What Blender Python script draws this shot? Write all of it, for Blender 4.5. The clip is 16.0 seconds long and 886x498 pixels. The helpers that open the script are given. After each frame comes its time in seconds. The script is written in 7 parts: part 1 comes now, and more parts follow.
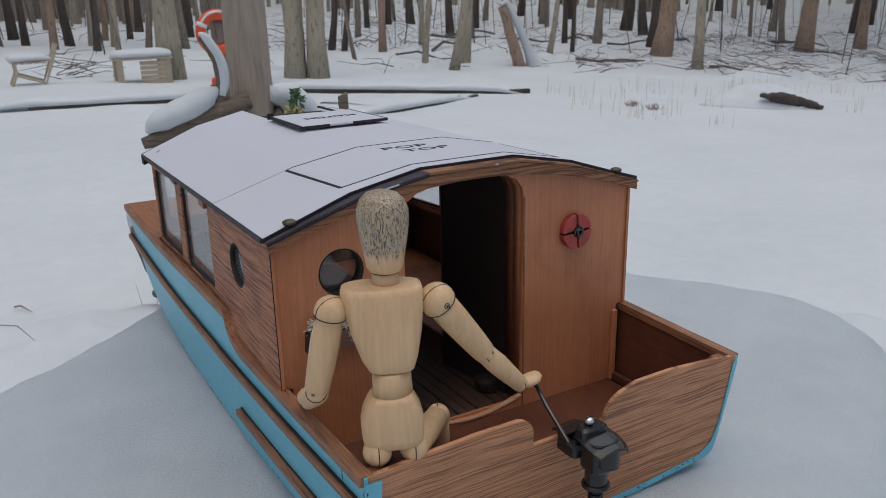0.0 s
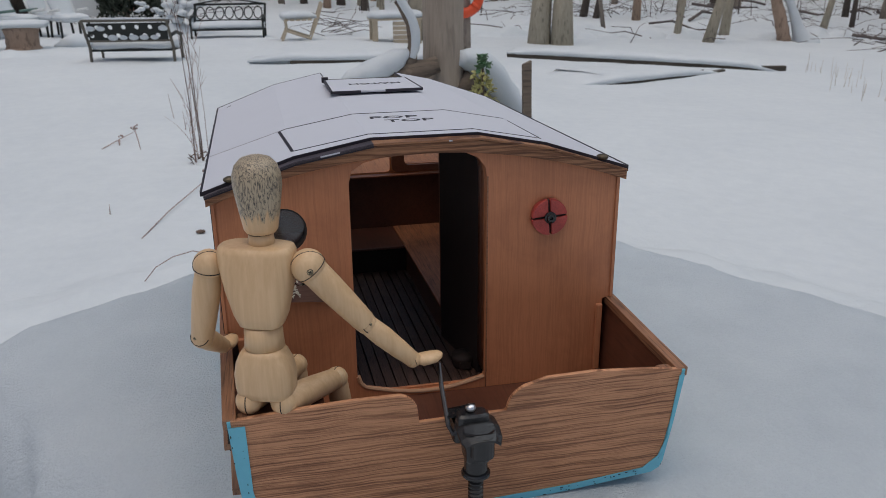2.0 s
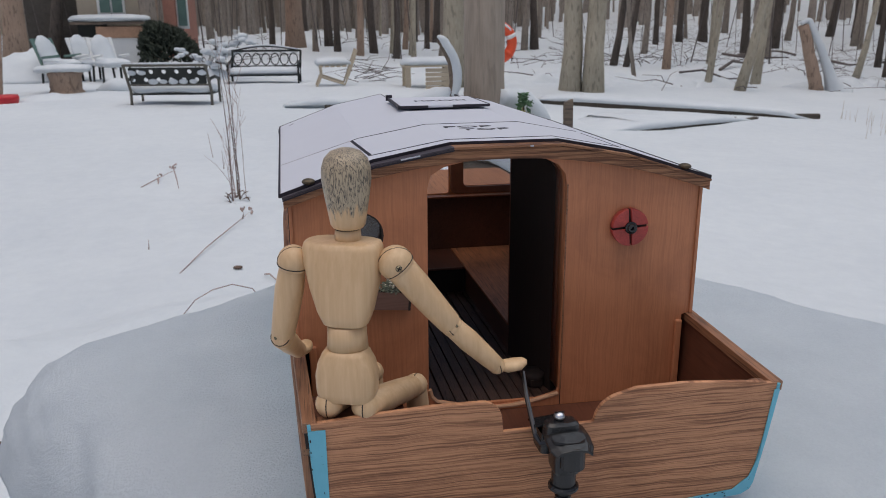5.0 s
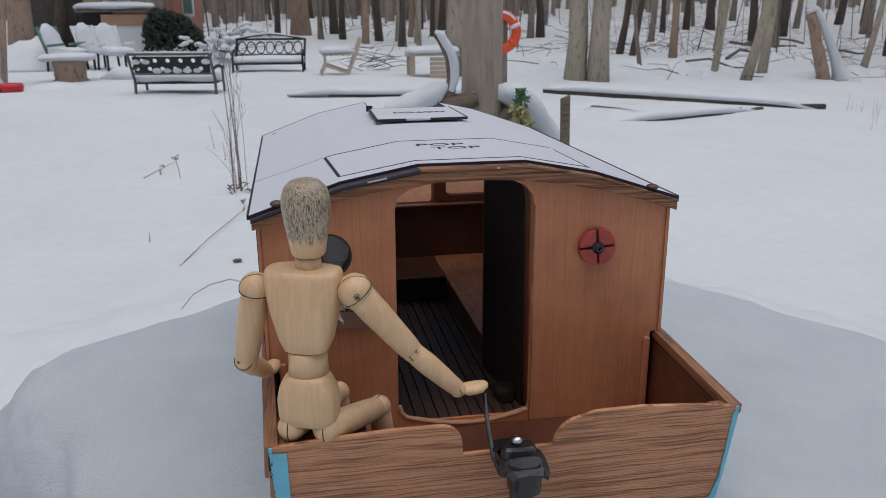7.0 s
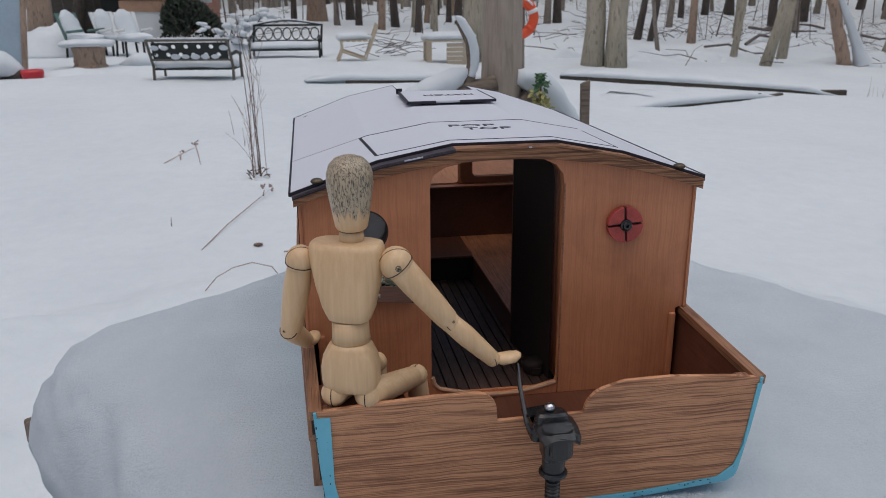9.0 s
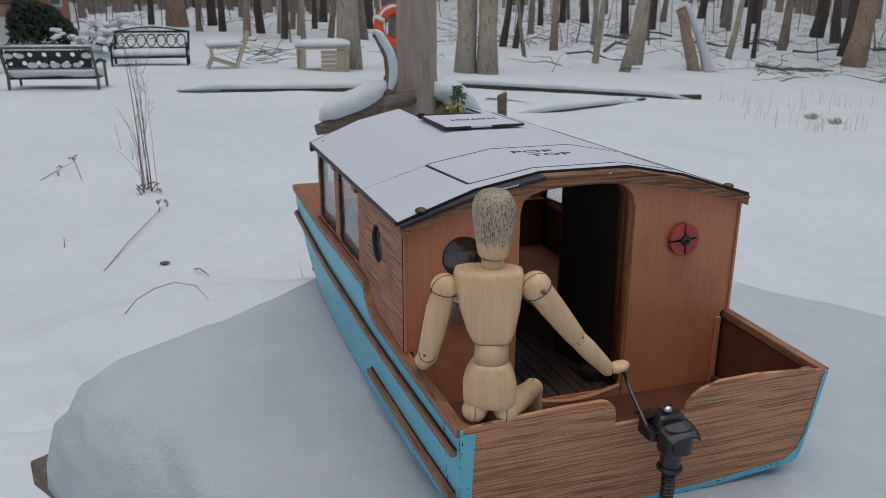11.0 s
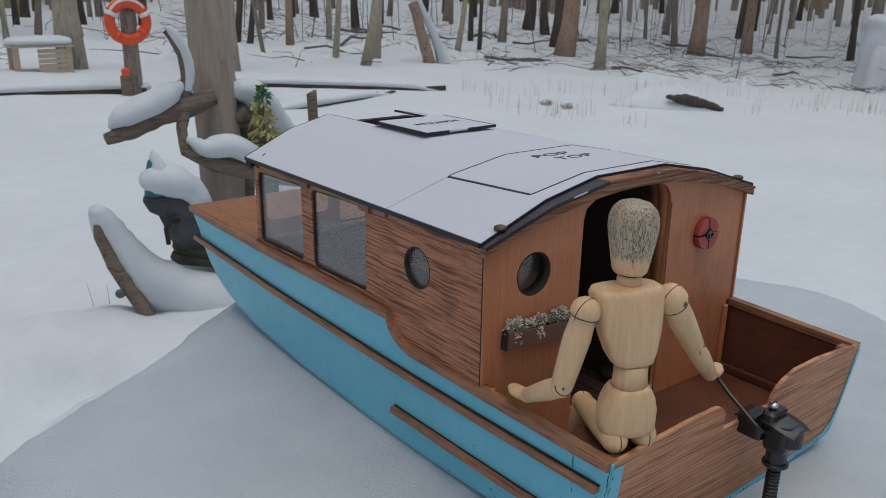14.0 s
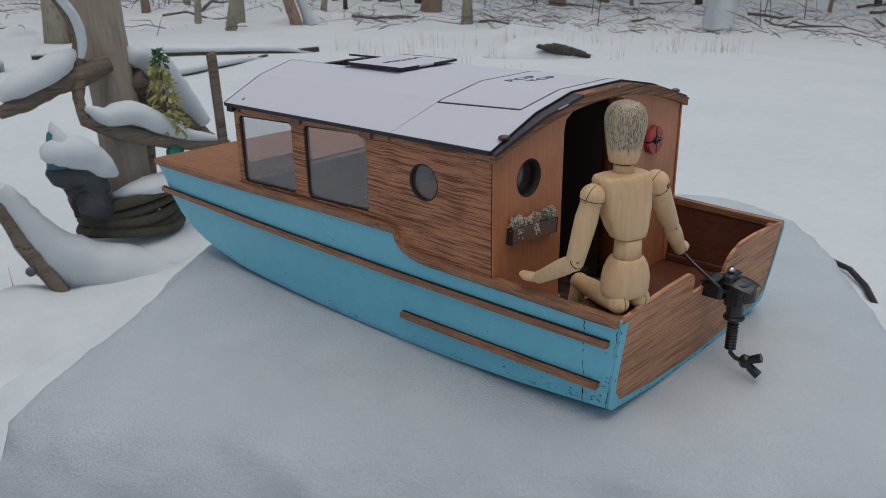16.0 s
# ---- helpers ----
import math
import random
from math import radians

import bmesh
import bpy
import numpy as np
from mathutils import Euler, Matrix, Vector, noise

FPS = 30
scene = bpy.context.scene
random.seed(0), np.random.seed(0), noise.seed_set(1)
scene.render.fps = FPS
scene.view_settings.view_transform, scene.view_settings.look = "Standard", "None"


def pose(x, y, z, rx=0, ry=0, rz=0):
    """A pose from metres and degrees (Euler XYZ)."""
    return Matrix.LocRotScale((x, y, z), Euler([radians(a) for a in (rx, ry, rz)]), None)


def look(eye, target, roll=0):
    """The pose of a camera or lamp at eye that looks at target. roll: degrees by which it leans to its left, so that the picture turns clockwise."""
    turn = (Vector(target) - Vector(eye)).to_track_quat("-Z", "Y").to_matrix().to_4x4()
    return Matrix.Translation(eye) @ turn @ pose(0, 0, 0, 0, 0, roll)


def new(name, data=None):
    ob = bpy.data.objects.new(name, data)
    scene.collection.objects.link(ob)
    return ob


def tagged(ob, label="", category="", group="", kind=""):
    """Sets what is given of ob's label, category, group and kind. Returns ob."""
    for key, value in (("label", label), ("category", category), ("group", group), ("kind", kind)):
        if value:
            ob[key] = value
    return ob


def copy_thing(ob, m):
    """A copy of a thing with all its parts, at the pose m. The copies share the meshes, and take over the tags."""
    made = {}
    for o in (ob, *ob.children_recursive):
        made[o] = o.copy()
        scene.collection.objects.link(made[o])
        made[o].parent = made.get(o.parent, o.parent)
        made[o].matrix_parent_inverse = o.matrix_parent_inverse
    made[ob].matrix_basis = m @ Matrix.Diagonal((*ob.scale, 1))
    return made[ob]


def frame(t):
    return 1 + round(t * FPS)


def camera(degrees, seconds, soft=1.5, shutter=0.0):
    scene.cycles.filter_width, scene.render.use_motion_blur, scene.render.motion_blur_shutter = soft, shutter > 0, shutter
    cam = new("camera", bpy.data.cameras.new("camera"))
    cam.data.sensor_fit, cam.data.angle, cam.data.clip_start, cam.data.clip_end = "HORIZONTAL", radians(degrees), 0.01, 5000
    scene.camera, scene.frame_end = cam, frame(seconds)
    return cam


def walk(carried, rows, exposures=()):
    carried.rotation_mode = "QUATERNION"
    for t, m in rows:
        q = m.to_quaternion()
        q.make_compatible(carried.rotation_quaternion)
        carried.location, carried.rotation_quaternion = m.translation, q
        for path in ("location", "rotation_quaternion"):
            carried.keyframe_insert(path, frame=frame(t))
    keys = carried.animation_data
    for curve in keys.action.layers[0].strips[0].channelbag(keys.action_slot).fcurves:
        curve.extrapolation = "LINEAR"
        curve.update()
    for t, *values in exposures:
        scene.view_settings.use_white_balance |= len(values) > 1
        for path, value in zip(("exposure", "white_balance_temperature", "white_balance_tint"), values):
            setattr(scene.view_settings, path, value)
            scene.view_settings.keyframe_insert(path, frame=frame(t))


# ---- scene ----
cam = camera(57.7, 16.0, soft=0.65)
cam.data.dof.use_dof, cam.data.dof.focus_distance, cam.data.dof.aperture_fstop = True, 0.70, 24.0

PATH = [
    (0, (-0.321, -0.385, 0.277), (0.617, 1.272, -0.336), -1.2),
    (0.5, (-0.279, -0.372, 0.272), (0.596, 1.317, -0.346), -1.2),
    (1, (-0.176, -0.431, 0.267), (0.371, 1.385, -0.368), -0.2),
    (1.5, (-0.133, -0.452, 0.277), (0.303, 1.385, -0.382), -0.5),
    (2, (-0.114, -0.467, 0.279), (0.269, 1.375, -0.4), -0.6),
    (2.5, (-0.109, -0.474, 0.285), (0.246, 1.371, -0.401), -0.5),
    (3, (-0.106, -0.476, 0.288), (0.234, 1.37, -0.403), -0.4),
    (3.5, (-0.106, -0.476, 0.282), (0.225, 1.372, -0.408), -0.2),
    (4, (-0.134, -0.467, 0.259), (0.191, 1.399, -0.384), -0.2),
    (4.5, (-0.153, -0.46, 0.231), (0.172, 1.423, -0.359), -0.2),
    (5, (-0.152, -0.454, 0.246), (0.174, 1.436, -0.323), -0.4),
    (7.5, (-0.12, -0.459, 0.272), (0.18, 1.424, -0.331), -0.4),
    (8, (-0.13, -0.453, 0.271), (0.16, 1.431, -0.333), -0.5),
    (8.5, (-0.138, -0.458, 0.274), (0.148, 1.427, -0.331), -0.5),
    (9, (-0.141, -0.48, 0.271), (0.13, 1.399, -0.358), -0.5),
    (11.5, (-0.347, -0.465, 0.301), (0.277, 1.335, -0.311), 0.3),
    (12, (-0.329, -0.432, 0.292), (0.291, 1.371, -0.313), 0.2),
    (12.5, (-0.366, -0.357, 0.285), (0.313, 1.423, -0.322), 0.3),
    (13, (-0.457, -0.309, 0.296), (0.435, 1.375, -0.311), 0.9),
    (13.5, (-0.498, -0.294, 0.302), (0.566, 1.287, -0.307), 1.4),
    (14, (-0.522, -0.294, 0.295), (0.621, 1.223, -0.329), 0.8),
    (14.5, (-0.514, -0.31, 0.284), (0.636, 1.181, -0.389), -0.2),
    (15, (-0.586, -0.298, 0.279), (0.618, 1.138, -0.419), -0.9),
    (15.5, (-0.659, -0.292, 0.283), (0.648, 1.046, -0.426), -1.0),
    (16, (-0.669, -0.297, 0.283), (0.675, 1.001, -0.431), -1.0),
]
walk(cam, [(t, look(eye, target, roll)) for t, eye, target, roll in PATH],
     exposures=[(0.0, -0.03, 6450, 8), (1.5, -0.05, 6520, 8), (3.0, -0.06, 6500, 8), (4.0, -0.06, 6500, 9), (4.5, 0.07, 6490, 10), (5.0, 0.09, 6490, 10), (9.0, 0.04, 6440, 9), (11.3, -0.05, 6400, 7), (14.0, -0.06, 6370, 6), (15.0, -0.08, 6450, 5), (16.0, -0.09, 6500, 5)])

# ---- world and light ----
world = bpy.data.worlds.new("overcast_sky")
scene.world = world
world.use_nodes = True
wn = world.node_tree.nodes
sky = wn.new("ShaderNodeTexSky")
sky.sky_type = "NISHITA"
sky.sun_disc = False
sky.sun_elevation = radians(75)
sky.sun_rotation = radians(230)
sky.air_density, sky.dust_density, sky.ozone_density = 1.0, 5.0, 1.0
wn["Background"].inputs[1].default_value = 0.100
world.node_tree.links.new(sky.outputs[0], wn["Background"].inputs[0])
sun_data = bpy.data.lights.new("sun", "SUN")
sun_data.energy, sun_data.angle, sun_data.color = 0.86, radians(60), (0.955, 0.99, 0.985)
sun = new("sun", sun_data)
sun.matrix_world = look((4.6, 0.6, 8.4), (0, 0, 0))

# ---- materials ----


def nodes_of(name):
    m = bpy.data.materials.new(name)
    m.use_nodes = True
    t = m.node_tree
    return m, t, t.nodes["Principled BSDF"]


def link(t, a, b):
    t.links.new(a, b)


def coords(t, scale=(1, 1, 1), rot=(0, 0, 0)):
    c = t.nodes.new("ShaderNodeTexCoord")
    mp = t.nodes.new("ShaderNodeMapping")
    mp.inputs["Scale"].default_value = scale
    mp.inputs["Rotation"].default_value = rot
    link(t, c.outputs["Object"], mp.inputs["Vector"])
    return mp.outputs["Vector"]


def warped(t, scale, amount=0.007, size=9.0):
    """Object coordinates that wander a little, for grain that is not ruler-straight."""
    c = t.nodes.new("ShaderNodeTexCoord")
    n = t.nodes.new("ShaderNodeTexNoise")
    n.inputs["Scale"].default_value, n.inputs["Detail"].default_value = size, 2.0
    link(t, c.outputs["Object"], n.inputs["Vector"])
    a = t.nodes.new("ShaderNodeVectorMath")
    a.operation = "MULTIPLY_ADD"
    a.inputs[1].default_value = (amount, amount, amount)
    link(t, n.outputs["Color"], a.inputs[0])
    link(t, c.outputs["Object"], a.inputs[2])
    mp = t.nodes.new("ShaderNodeMapping")
    mp.inputs["Scale"].default_value = scale
    link(t, a.outputs[0], mp.inputs["Vector"])
    return mp.outputs["Vector"]


def noise_tex(t, vec, scale, detail=4.0, rough=0.6, distortion=0.0):
    n = t.nodes.new("ShaderNodeTexNoise")
    n.inputs["Scale"].default_value = scale
    n.inputs["Detail"].default_value = detail
    n.inputs["Roughness"].default_value = rough
    n.inputs["Distortion"].default_value = distortion
    link(t, vec, n.inputs["Vector"])
    return n.outputs["Fac"]


def ramp(t, fac, stops):
    r = t.nodes.new("ShaderNodeValToRGB")
    els = r.color_ramp.elements
    while len(els) < len(stops):
        els.new(0.5)
    for e, (p, c) in zip(els, stops):
        e.position, e.color = p, (c if len(c) == 4 else (*c, 1))
    link(t, fac, r.inputs["Fac"])
    return r.outputs["Color"]


def mix(t, fac, a, b, kind="MIX"):
    m = t.nodes.new("ShaderNodeMix")
    m.data_type, m.blend_type = "RGBA", kind
    for sock, v in ((m.inputs[0], fac), (m.inputs[6], a), (m.inputs[7], b)):
        if hasattr(v, "is_output"):
            link(t, v, sock)
        else:
            sock.default_value = v if isinstance(v, float) or len(v) == 4 else (*v, 1)
    return m.outputs[2]


def bump(t, bsdf, height, strength, distance):
    b = t.nodes.new("ShaderNodeBump")
    b.inputs["Strength"].default_value = strength
    b.inputs["Distance"].default_value = distance
    link(t, height, b.inputs["Height"])
    link(t, b.outputs["Normal"], bsdf.inputs["Normal"])


def plain(name, col, rough=0.6, metal=0.0, var=0.25, scale=40.0, relief=0.3, depth=0.001, spec=0.5):
    """A surface with blotches at two scales and a fine relief."""
    m, t, b = nodes_of(name)
    v = coords(t)
    big = noise_tex(t, v, scale * 0.25, 3)
    small = noise_tex(t, v, scale * 3, 5, 0.7)
    dark = tuple(c * (1 - var) for c in col)
    lite = tuple(min(1, c * (1 + var)) for c in col)
    c1 = ramp(t, big, [(0.3, dark), (0.7, lite)])
    c2 = ramp(t, small, [(0.3, dark), (0.7, lite)])
    link(t, mix(t, 0.5, c1, c2), b.inputs["Base Color"])
    b.inputs["Roughness"].default_value, b.inputs["Metallic"].default_value = rough, metal
    b.inputs["Specular IOR Level"].default_value = spec
    bump(t, b, small, relief, depth)
    return m


def wood(name, light, dark, axis, fine=900.0, rough=0.5, streak=0.5, relief=0.25, depth=0.0004, stretch=0.03, pores=0.0, coat=0.0, per_piece=0.0, lines=0.0, stain=0.0, through_axis=1, run=0.016):
    """Sawn wood: grain stretched along one axis (0 x, 1 y, 2 z), pores and broad tone changes."""
    m, t, b = nodes_of(name)
    sc = [1.0, 1.0, 1.0]
    sc[axis] = stretch
    v = coords(t, sc)
    g1 = noise_tex(t, v, fine, 4, 0.65)
    g2 = noise_tex(t, v, fine * 0.22, 3, 0.6, 0.6)
    broad = noise_tex(t, coords(t), fine * 0.025, 3)
    mid = tuple((p + q) / 2 for p, q in zip(light, dark))
    c = ramp(t, g2, [(0.3, dark), (0.52, mid), (0.72, light)])
    c = mix(t, streak, c, ramp(t, g1, [(0.32, dark), (0.62, light)]))
    c = mix(t, 0.35, c, ramp(t, broad, [(0.3, dark), (0.7, light)]))
    if pores:
        po = ramp(t, noise_tex(t, v, fine * 0.6, 2, 0.5), [(0.36, (0, 0, 0)), (0.42, (1, 1, 1))])
        c = mix(t, pores, c, mix(t, 1.0, c, po, "MULTIPLY"))
    if lines:
        # short dark pores that wander with the figure of the veneer
        c = mix(t, 0.55, c, tuple(0.62 * p + 0.38 * q for p, q in zip(light, dark)))
        face = [0.02 if k == through_axis else 1.0 if q == 1.0 else run for k, q in enumerate(sc)]
        vw = warped(t, face, 0.0040, 30.0)
        thread = ramp(t, noise_tex(t, vw, fine * 0.32, 3, 0.55), [(0.37, (0.30, 0.225, 0.185)), (0.44, (0.58, 0.50, 0.45)), (0.505, (1, 1, 1)), (0.64, (1.06, 1.05, 1.04))])
        hair = ramp(t, noise_tex(t, vw, fine * 0.75, 2, 0.5), [(0.38, (0.62, 0.55, 0.50)), (0.48, (1, 1, 1))])
        c = mix(t, lines, c, mix(t, 1.0, mix(t, 1.0, c, thread, "MULTIPLY"), hair, "MULTIPLY"))
    if stain:
        blot = noise_tex(t, coords(t), 17, 4, 0.6, 0.8)
        c = mix(t, stain, c, mix(t, 1.0, c, ramp(t, blot, [(0.36, (0.52, 0.43, 0.40)), (0.5, (1, 1, 1)), (0.66, (1.18, 1.2, 1.25))]), "MULTIPLY"))
    if per_piece:
        oi = t.nodes.new("ShaderNodeObjectInfo")
        c = mix(t, per_piece, c, mix(t, 1.0, c, ramp(t, oi.outputs["Random"], [(0, (0.55, 0.55, 0.55)), (1, (1.2, 1.2, 1.2))]), "MULTIPLY"))
    link(t, c, b.inputs["Base Color"])
    b.inputs["Roughness"].default_value = rough
    b.inputs["Coat Weight"].default_value = coat
    b.inputs["Coat Roughness"].default_value = 0.35
    bump(t, b, g1, relief, depth)
    return m


def snow_mat(name, grain=300.0, lump=4.0, depth=0.002, tone=1.0, crust=0.0):
    m, t, b = nodes_of(name)
    v = coords(t)
    fine = noise_tex(t, v, grain, 6, 0.7)
    big = noise_tex(t, v, lump, 4, 0.55)
    lo, hi = [tuple(q * tone for q in k) for k in (((0.56, 0.60, 0.632), (0.67, 0.707, 0.727)) if not crust else ((0.545, 0.603, 0.655), (0.655, 0.712, 0.755)))]
    c = mix(t, 0.5, ramp(t, big, [(0.3, lo), (0.7, hi)]), ramp(t, fine, [(0.3, lo), (0.7, hi)]))
    link(t, c, b.inputs["Base Color"])
    b.inputs["Roughness"].default_value = 0.75
    b.inputs["Specular IOR Level"].default_value = 0.2
    s = t.nodes.new("ShaderNodeMath")
    s.operation = "ADD"
    link(t, fine, s.inputs[0])
    link(t, big, s.inputs[1])
    height = s.outputs[0]
    if crust:
        # patches of coarse icy grains
        where = ramp(t, noise_tex(t, v, 5.0, 3, 0.6), [(0.46, (0, 0, 0)), (0.66, (1, 1, 1))])
        grains = noise_tex(t, v, 85, 4, 0.65)
        height = mix(t, 0.5, height, mix(t, 1.0, where, grains, "MULTIPLY"), "ADD")
    bump(t, b, height, 0.35 + 0.4 * crust, depth)
    return m


M_transom = wood("plywood_transom", (0.66, 0.335, 0.172), (0.36, 0.158, 0.078), 0, 2300, 0.55, 0.2, 0.4, 0.0004, 0.012, 0.0, lines=0.82, stain=0.25)
M_side = wood("plywood_side", (0.53, 0.238, 0.122), (0.27, 0.108, 0.056), 1, 2100, 0.6, 0.2, 0.4, 0.0004, 0.018, 0.0, lines=0.95, stain=0.2, through_axis=0, run=0.028)
M_bulk = wood("varnished_bulkhead", (0.600, 0.248, 0.117), (0.435, 0.165, 0.076), 2, 1700, 0.5, 0.45, 0.15, 0.0002, 0.06, 0.12, 0.05, lines=0.15, stain=0.25, run=0.022)
M_strip = wood("wood_strip", (0.42, 0.205, 0.105), (0.11, 0.047, 0.026), 1, 900, 0.5, 0.6, 0.4, 0.0003, 0.03, 0.5)
M_foredeck = wood("worn_foredeck", (0.38, 0.168, 0.078), (0.19, 0.074, 0.033), 1, 900, 0.6, 0.5, 0.2, 0.0002, 0.04, 0.3)
M_lining = wood("varnished_lining", (0.155, 0.058, 0.034), (0.080, 0.029, 0.017), 1, 900, 0.35, 0.5, 0.15, 0.0002, 0.05, 0.2, 0.1, stain=0.4)
M_inner = wood("inner_ply", (0.255, 0.095, 0.050), (0.13, 0.046, 0.025), 1, 900, 0.45, 0.5, 0.15, 0.0002, 0.05, 0.2)
M_beam = wood("roof_beam", (0.42, 0.21, 0.105), (0.15, 0.068, 0.036), 0, 1500, 0.65, 0.6, 0.8, 0.0008, 0.05, 0.3, lines=0.9)
M_purple = plain("ink_stained_edge", (0.050, 0.040, 0.050), 0.6, 0, 0.8, 300, 0.5, 0.0005)
# Near-black wood for the inner partition, bench front and front roof beam.
M_dark = wood("near_black_ply", (0.026, 0.012, 0.009), (0.011, 0.006, 0.005), 2, 500, 0.75, 0.5, 0.2, 0.0003, 0.05)
M_floor = wood("dark_floor", (0.135, 0.078, 0.060), (0.022, 0.012, 0.009), 1, 1300, 0.5, 0.6, 0.5, 0.0005, 0.09, 0.5)
M_berth = wood("worn_berth_ply", (0.66, 0.27, 0.13), (0.20, 0.062, 0.030), 1, 900, 0.4, 0.6, 0.2, 0.0003, 0.05, 0.4, 0.15, stain=0.5)
M_paper = plain("white_foam_board", (0.555, 0.57, 0.625), 0.7, 0, 0.02, 8, 0.1, 0.0003)
M_black = plain("black_marker", (0.016, 0.012, 0.02), 0.55, 0, 0.4, 200, 0.3, 0.0003)
M_engine = plain("black_plastic", (0.010, 0.010, 0.011), 0.24, 0, 0.6, 160, 0.5, 0.0006, 0.6)
M_char_shadow = plain("charred_edge_and_shadow", (0.018, 0.012, 0.01), 0.7, 0, 0.5, 200, 0.4, 0.0004)
M_steel = plain("bright_steel", (0.62, 0.62, 0.64), 0.28, 1.0, 0.15, 200, 0.1, 0.0002)
M_rod = plain("dark_wire", (0.06, 0.06, 0.065), 0.35, 0.9, 0.3, 200, 0.2, 0.0003)
M_brass = plain("aged_brass", (0.11, 0.088, 0.06), 0.5, 0.8, 0.4, 200, 0.3, 0.0003)
M_red = plain("red_painted_wood", (0.37, 0.052, 0.043), 0.45, 0, 0.55, 260, 0.3, 0.0003)
M_snow = snow_mat("snow", 260, 5, 0.003)
M_mound = snow_mat("compacted_snow", 300, 14, 0.005, 0.925, 0.9)
M_pencil = plain("pencil_line", (0.42, 0.40, 0.42), 0.7, 0, 0.3, 200, 0.1, 0.0001)
M_snow_far = snow_mat("snow_field", 11, 0.8, 0.02)
M_post = wood("grey_weathered_post", (0.43, 0.365, 0.30), (0.23, 0.187, 0.150), 2, 110, 0.85, 0.45, 0.3, 0.002, 0.05, 0.15)
M_drift = wood("driftwood", (0.24, 0.19, 0.145), (0.085, 0.06, 0.045), 0, 120, 0.85, 0.6, 0.6, 0.003, 0.08, 0.4)
M_bark = wood("tree_bark", (0.36, 0.305, 0.255), (0.18, 0.15, 0.125), 2, 46, 0.95, 0.5, 0.9, 0.02, 0.22, 0.35)
M_bark_light = wood("pale_tree_bark", (0.50, 0.45, 0.355), (0.27, 0.235, 0.175), 2, 46, 0.95, 0.5, 0.9, 0.02, 0.22, 0.35)
M_bark_dark = wood("dark_tree_bark", (0.130, 0.105, 0.088), (0.052, 0.042, 0.036), 2, 46, 0.95, 0.5, 0.9, 0.02, 0.22, 0.35)
M_bark_red = wood("reddish_tree_bark", (0.46, 0.33, 0.245), (0.25, 0.175, 0.130), 2, 46, 0.95, 0.5, 0.9, 0.02, 0.22, 0.35)
# Far bark is lightened to make up for the shade among the trunks.
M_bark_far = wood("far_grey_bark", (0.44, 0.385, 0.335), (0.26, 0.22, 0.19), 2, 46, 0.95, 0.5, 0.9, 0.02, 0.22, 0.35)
M_brush = plain("grey_brush", (0.115, 0.097, 0.090), 0.9, 0, 0.5, 30, 0.4, 0.003)
M_twig = plain("dry_twig", (0.13, 0.085, 0.065), 0.85, 0, 0.4, 60, 0.4, 0.002)
M_iron = plain("black_iron", (0.02, 0.024, 0.022), 0.5, 0.3, 0.4, 30, 0.4, 0.002)
M_slat = wood("weathered_slat", (0.58, 0.50, 0.38), (0.38, 0.31, 0.22), 0, 60, 0.8, 0.5, 0.4, 0.002, 0.06)
M_white_resin = plain("white_resin", (0.70, 0.71, 0.70), 0.5, 0, 0.06, 10, 0.1, 0.001)
M_green = plain("evergreen", (0.034, 0.044, 0.030), 0.85, 0, 0.5, 20, 0.5, 0.01)
M_orange = plain("orange_ring", (0.72, 0.085, 0.025), 0.5, 0, 0.12, 12, 0.2, 0.002)
M_wall_tan = plain("tan_house_wall", (0.42, 0.36, 0.28), 0.8, 0, 0.1, 4, 0.2, 0.004)



def thin_pane(name, haze, tint):
    """A thin plastic sheet: see-through, a little hazy, glossy at a slant."""
    m, t, b = nodes_of(name)
    out = t.nodes["Material Output"]
    clear, dull, gloss = t.nodes.new("ShaderNodeBsdfTransparent"), t.nodes.new("ShaderNodeBsdfDiffuse"), t.nodes.new("ShaderNodeBsdfGlossy")
    clear.inputs["Color"].default_value = (*tint, 1)
    dull.inputs["Color"].default_value = (0.62, 0.63, 0.66, 1)
    gloss.inputs["Roughness"].default_value = 0.06
    fog, skin, edge = t.nodes.new("ShaderNodeMixShader"), t.nodes.new("ShaderNodeMixShader"), t.nodes.new("ShaderNodeLayerWeight")
    edge.inputs["Blend"].default_value = 0.5
    steep, lift = t.nodes.new("ShaderNodeMath"), t.nodes.new("ShaderNodeMath")
    steep.operation, steep.inputs[1].default_value = "POWER", 4.0
    lift.operation, lift.inputs[1].default_value, lift.inputs[2].default_value = "MULTIPLY_ADD", 0.6, 0.05
    link(t, edge.outputs["Facing"], steep.inputs[0])
    link(t, steep.outputs[0], lift.inputs[0])
    dirt = ramp(t, noise_tex(t, coords(t), 60, 4), [(0.3, (haze * 0.7,) * 3), (0.75, (haze * 1.4,) * 3)])
    link(t, dirt, fog.inputs[0])
    link(t, clear.outputs[0], fog.inputs[1])
    link(t, dull.outputs[0], fog.inputs[2])
    link(t, lift.outputs[0], skin.inputs[0])
    link(t, fog.outputs[0], skin.inputs[1])
    link(t, gloss.outputs[0], skin.inputs[2])
    link(t, skin.outputs[0], out.inputs["Surface"])
    return m


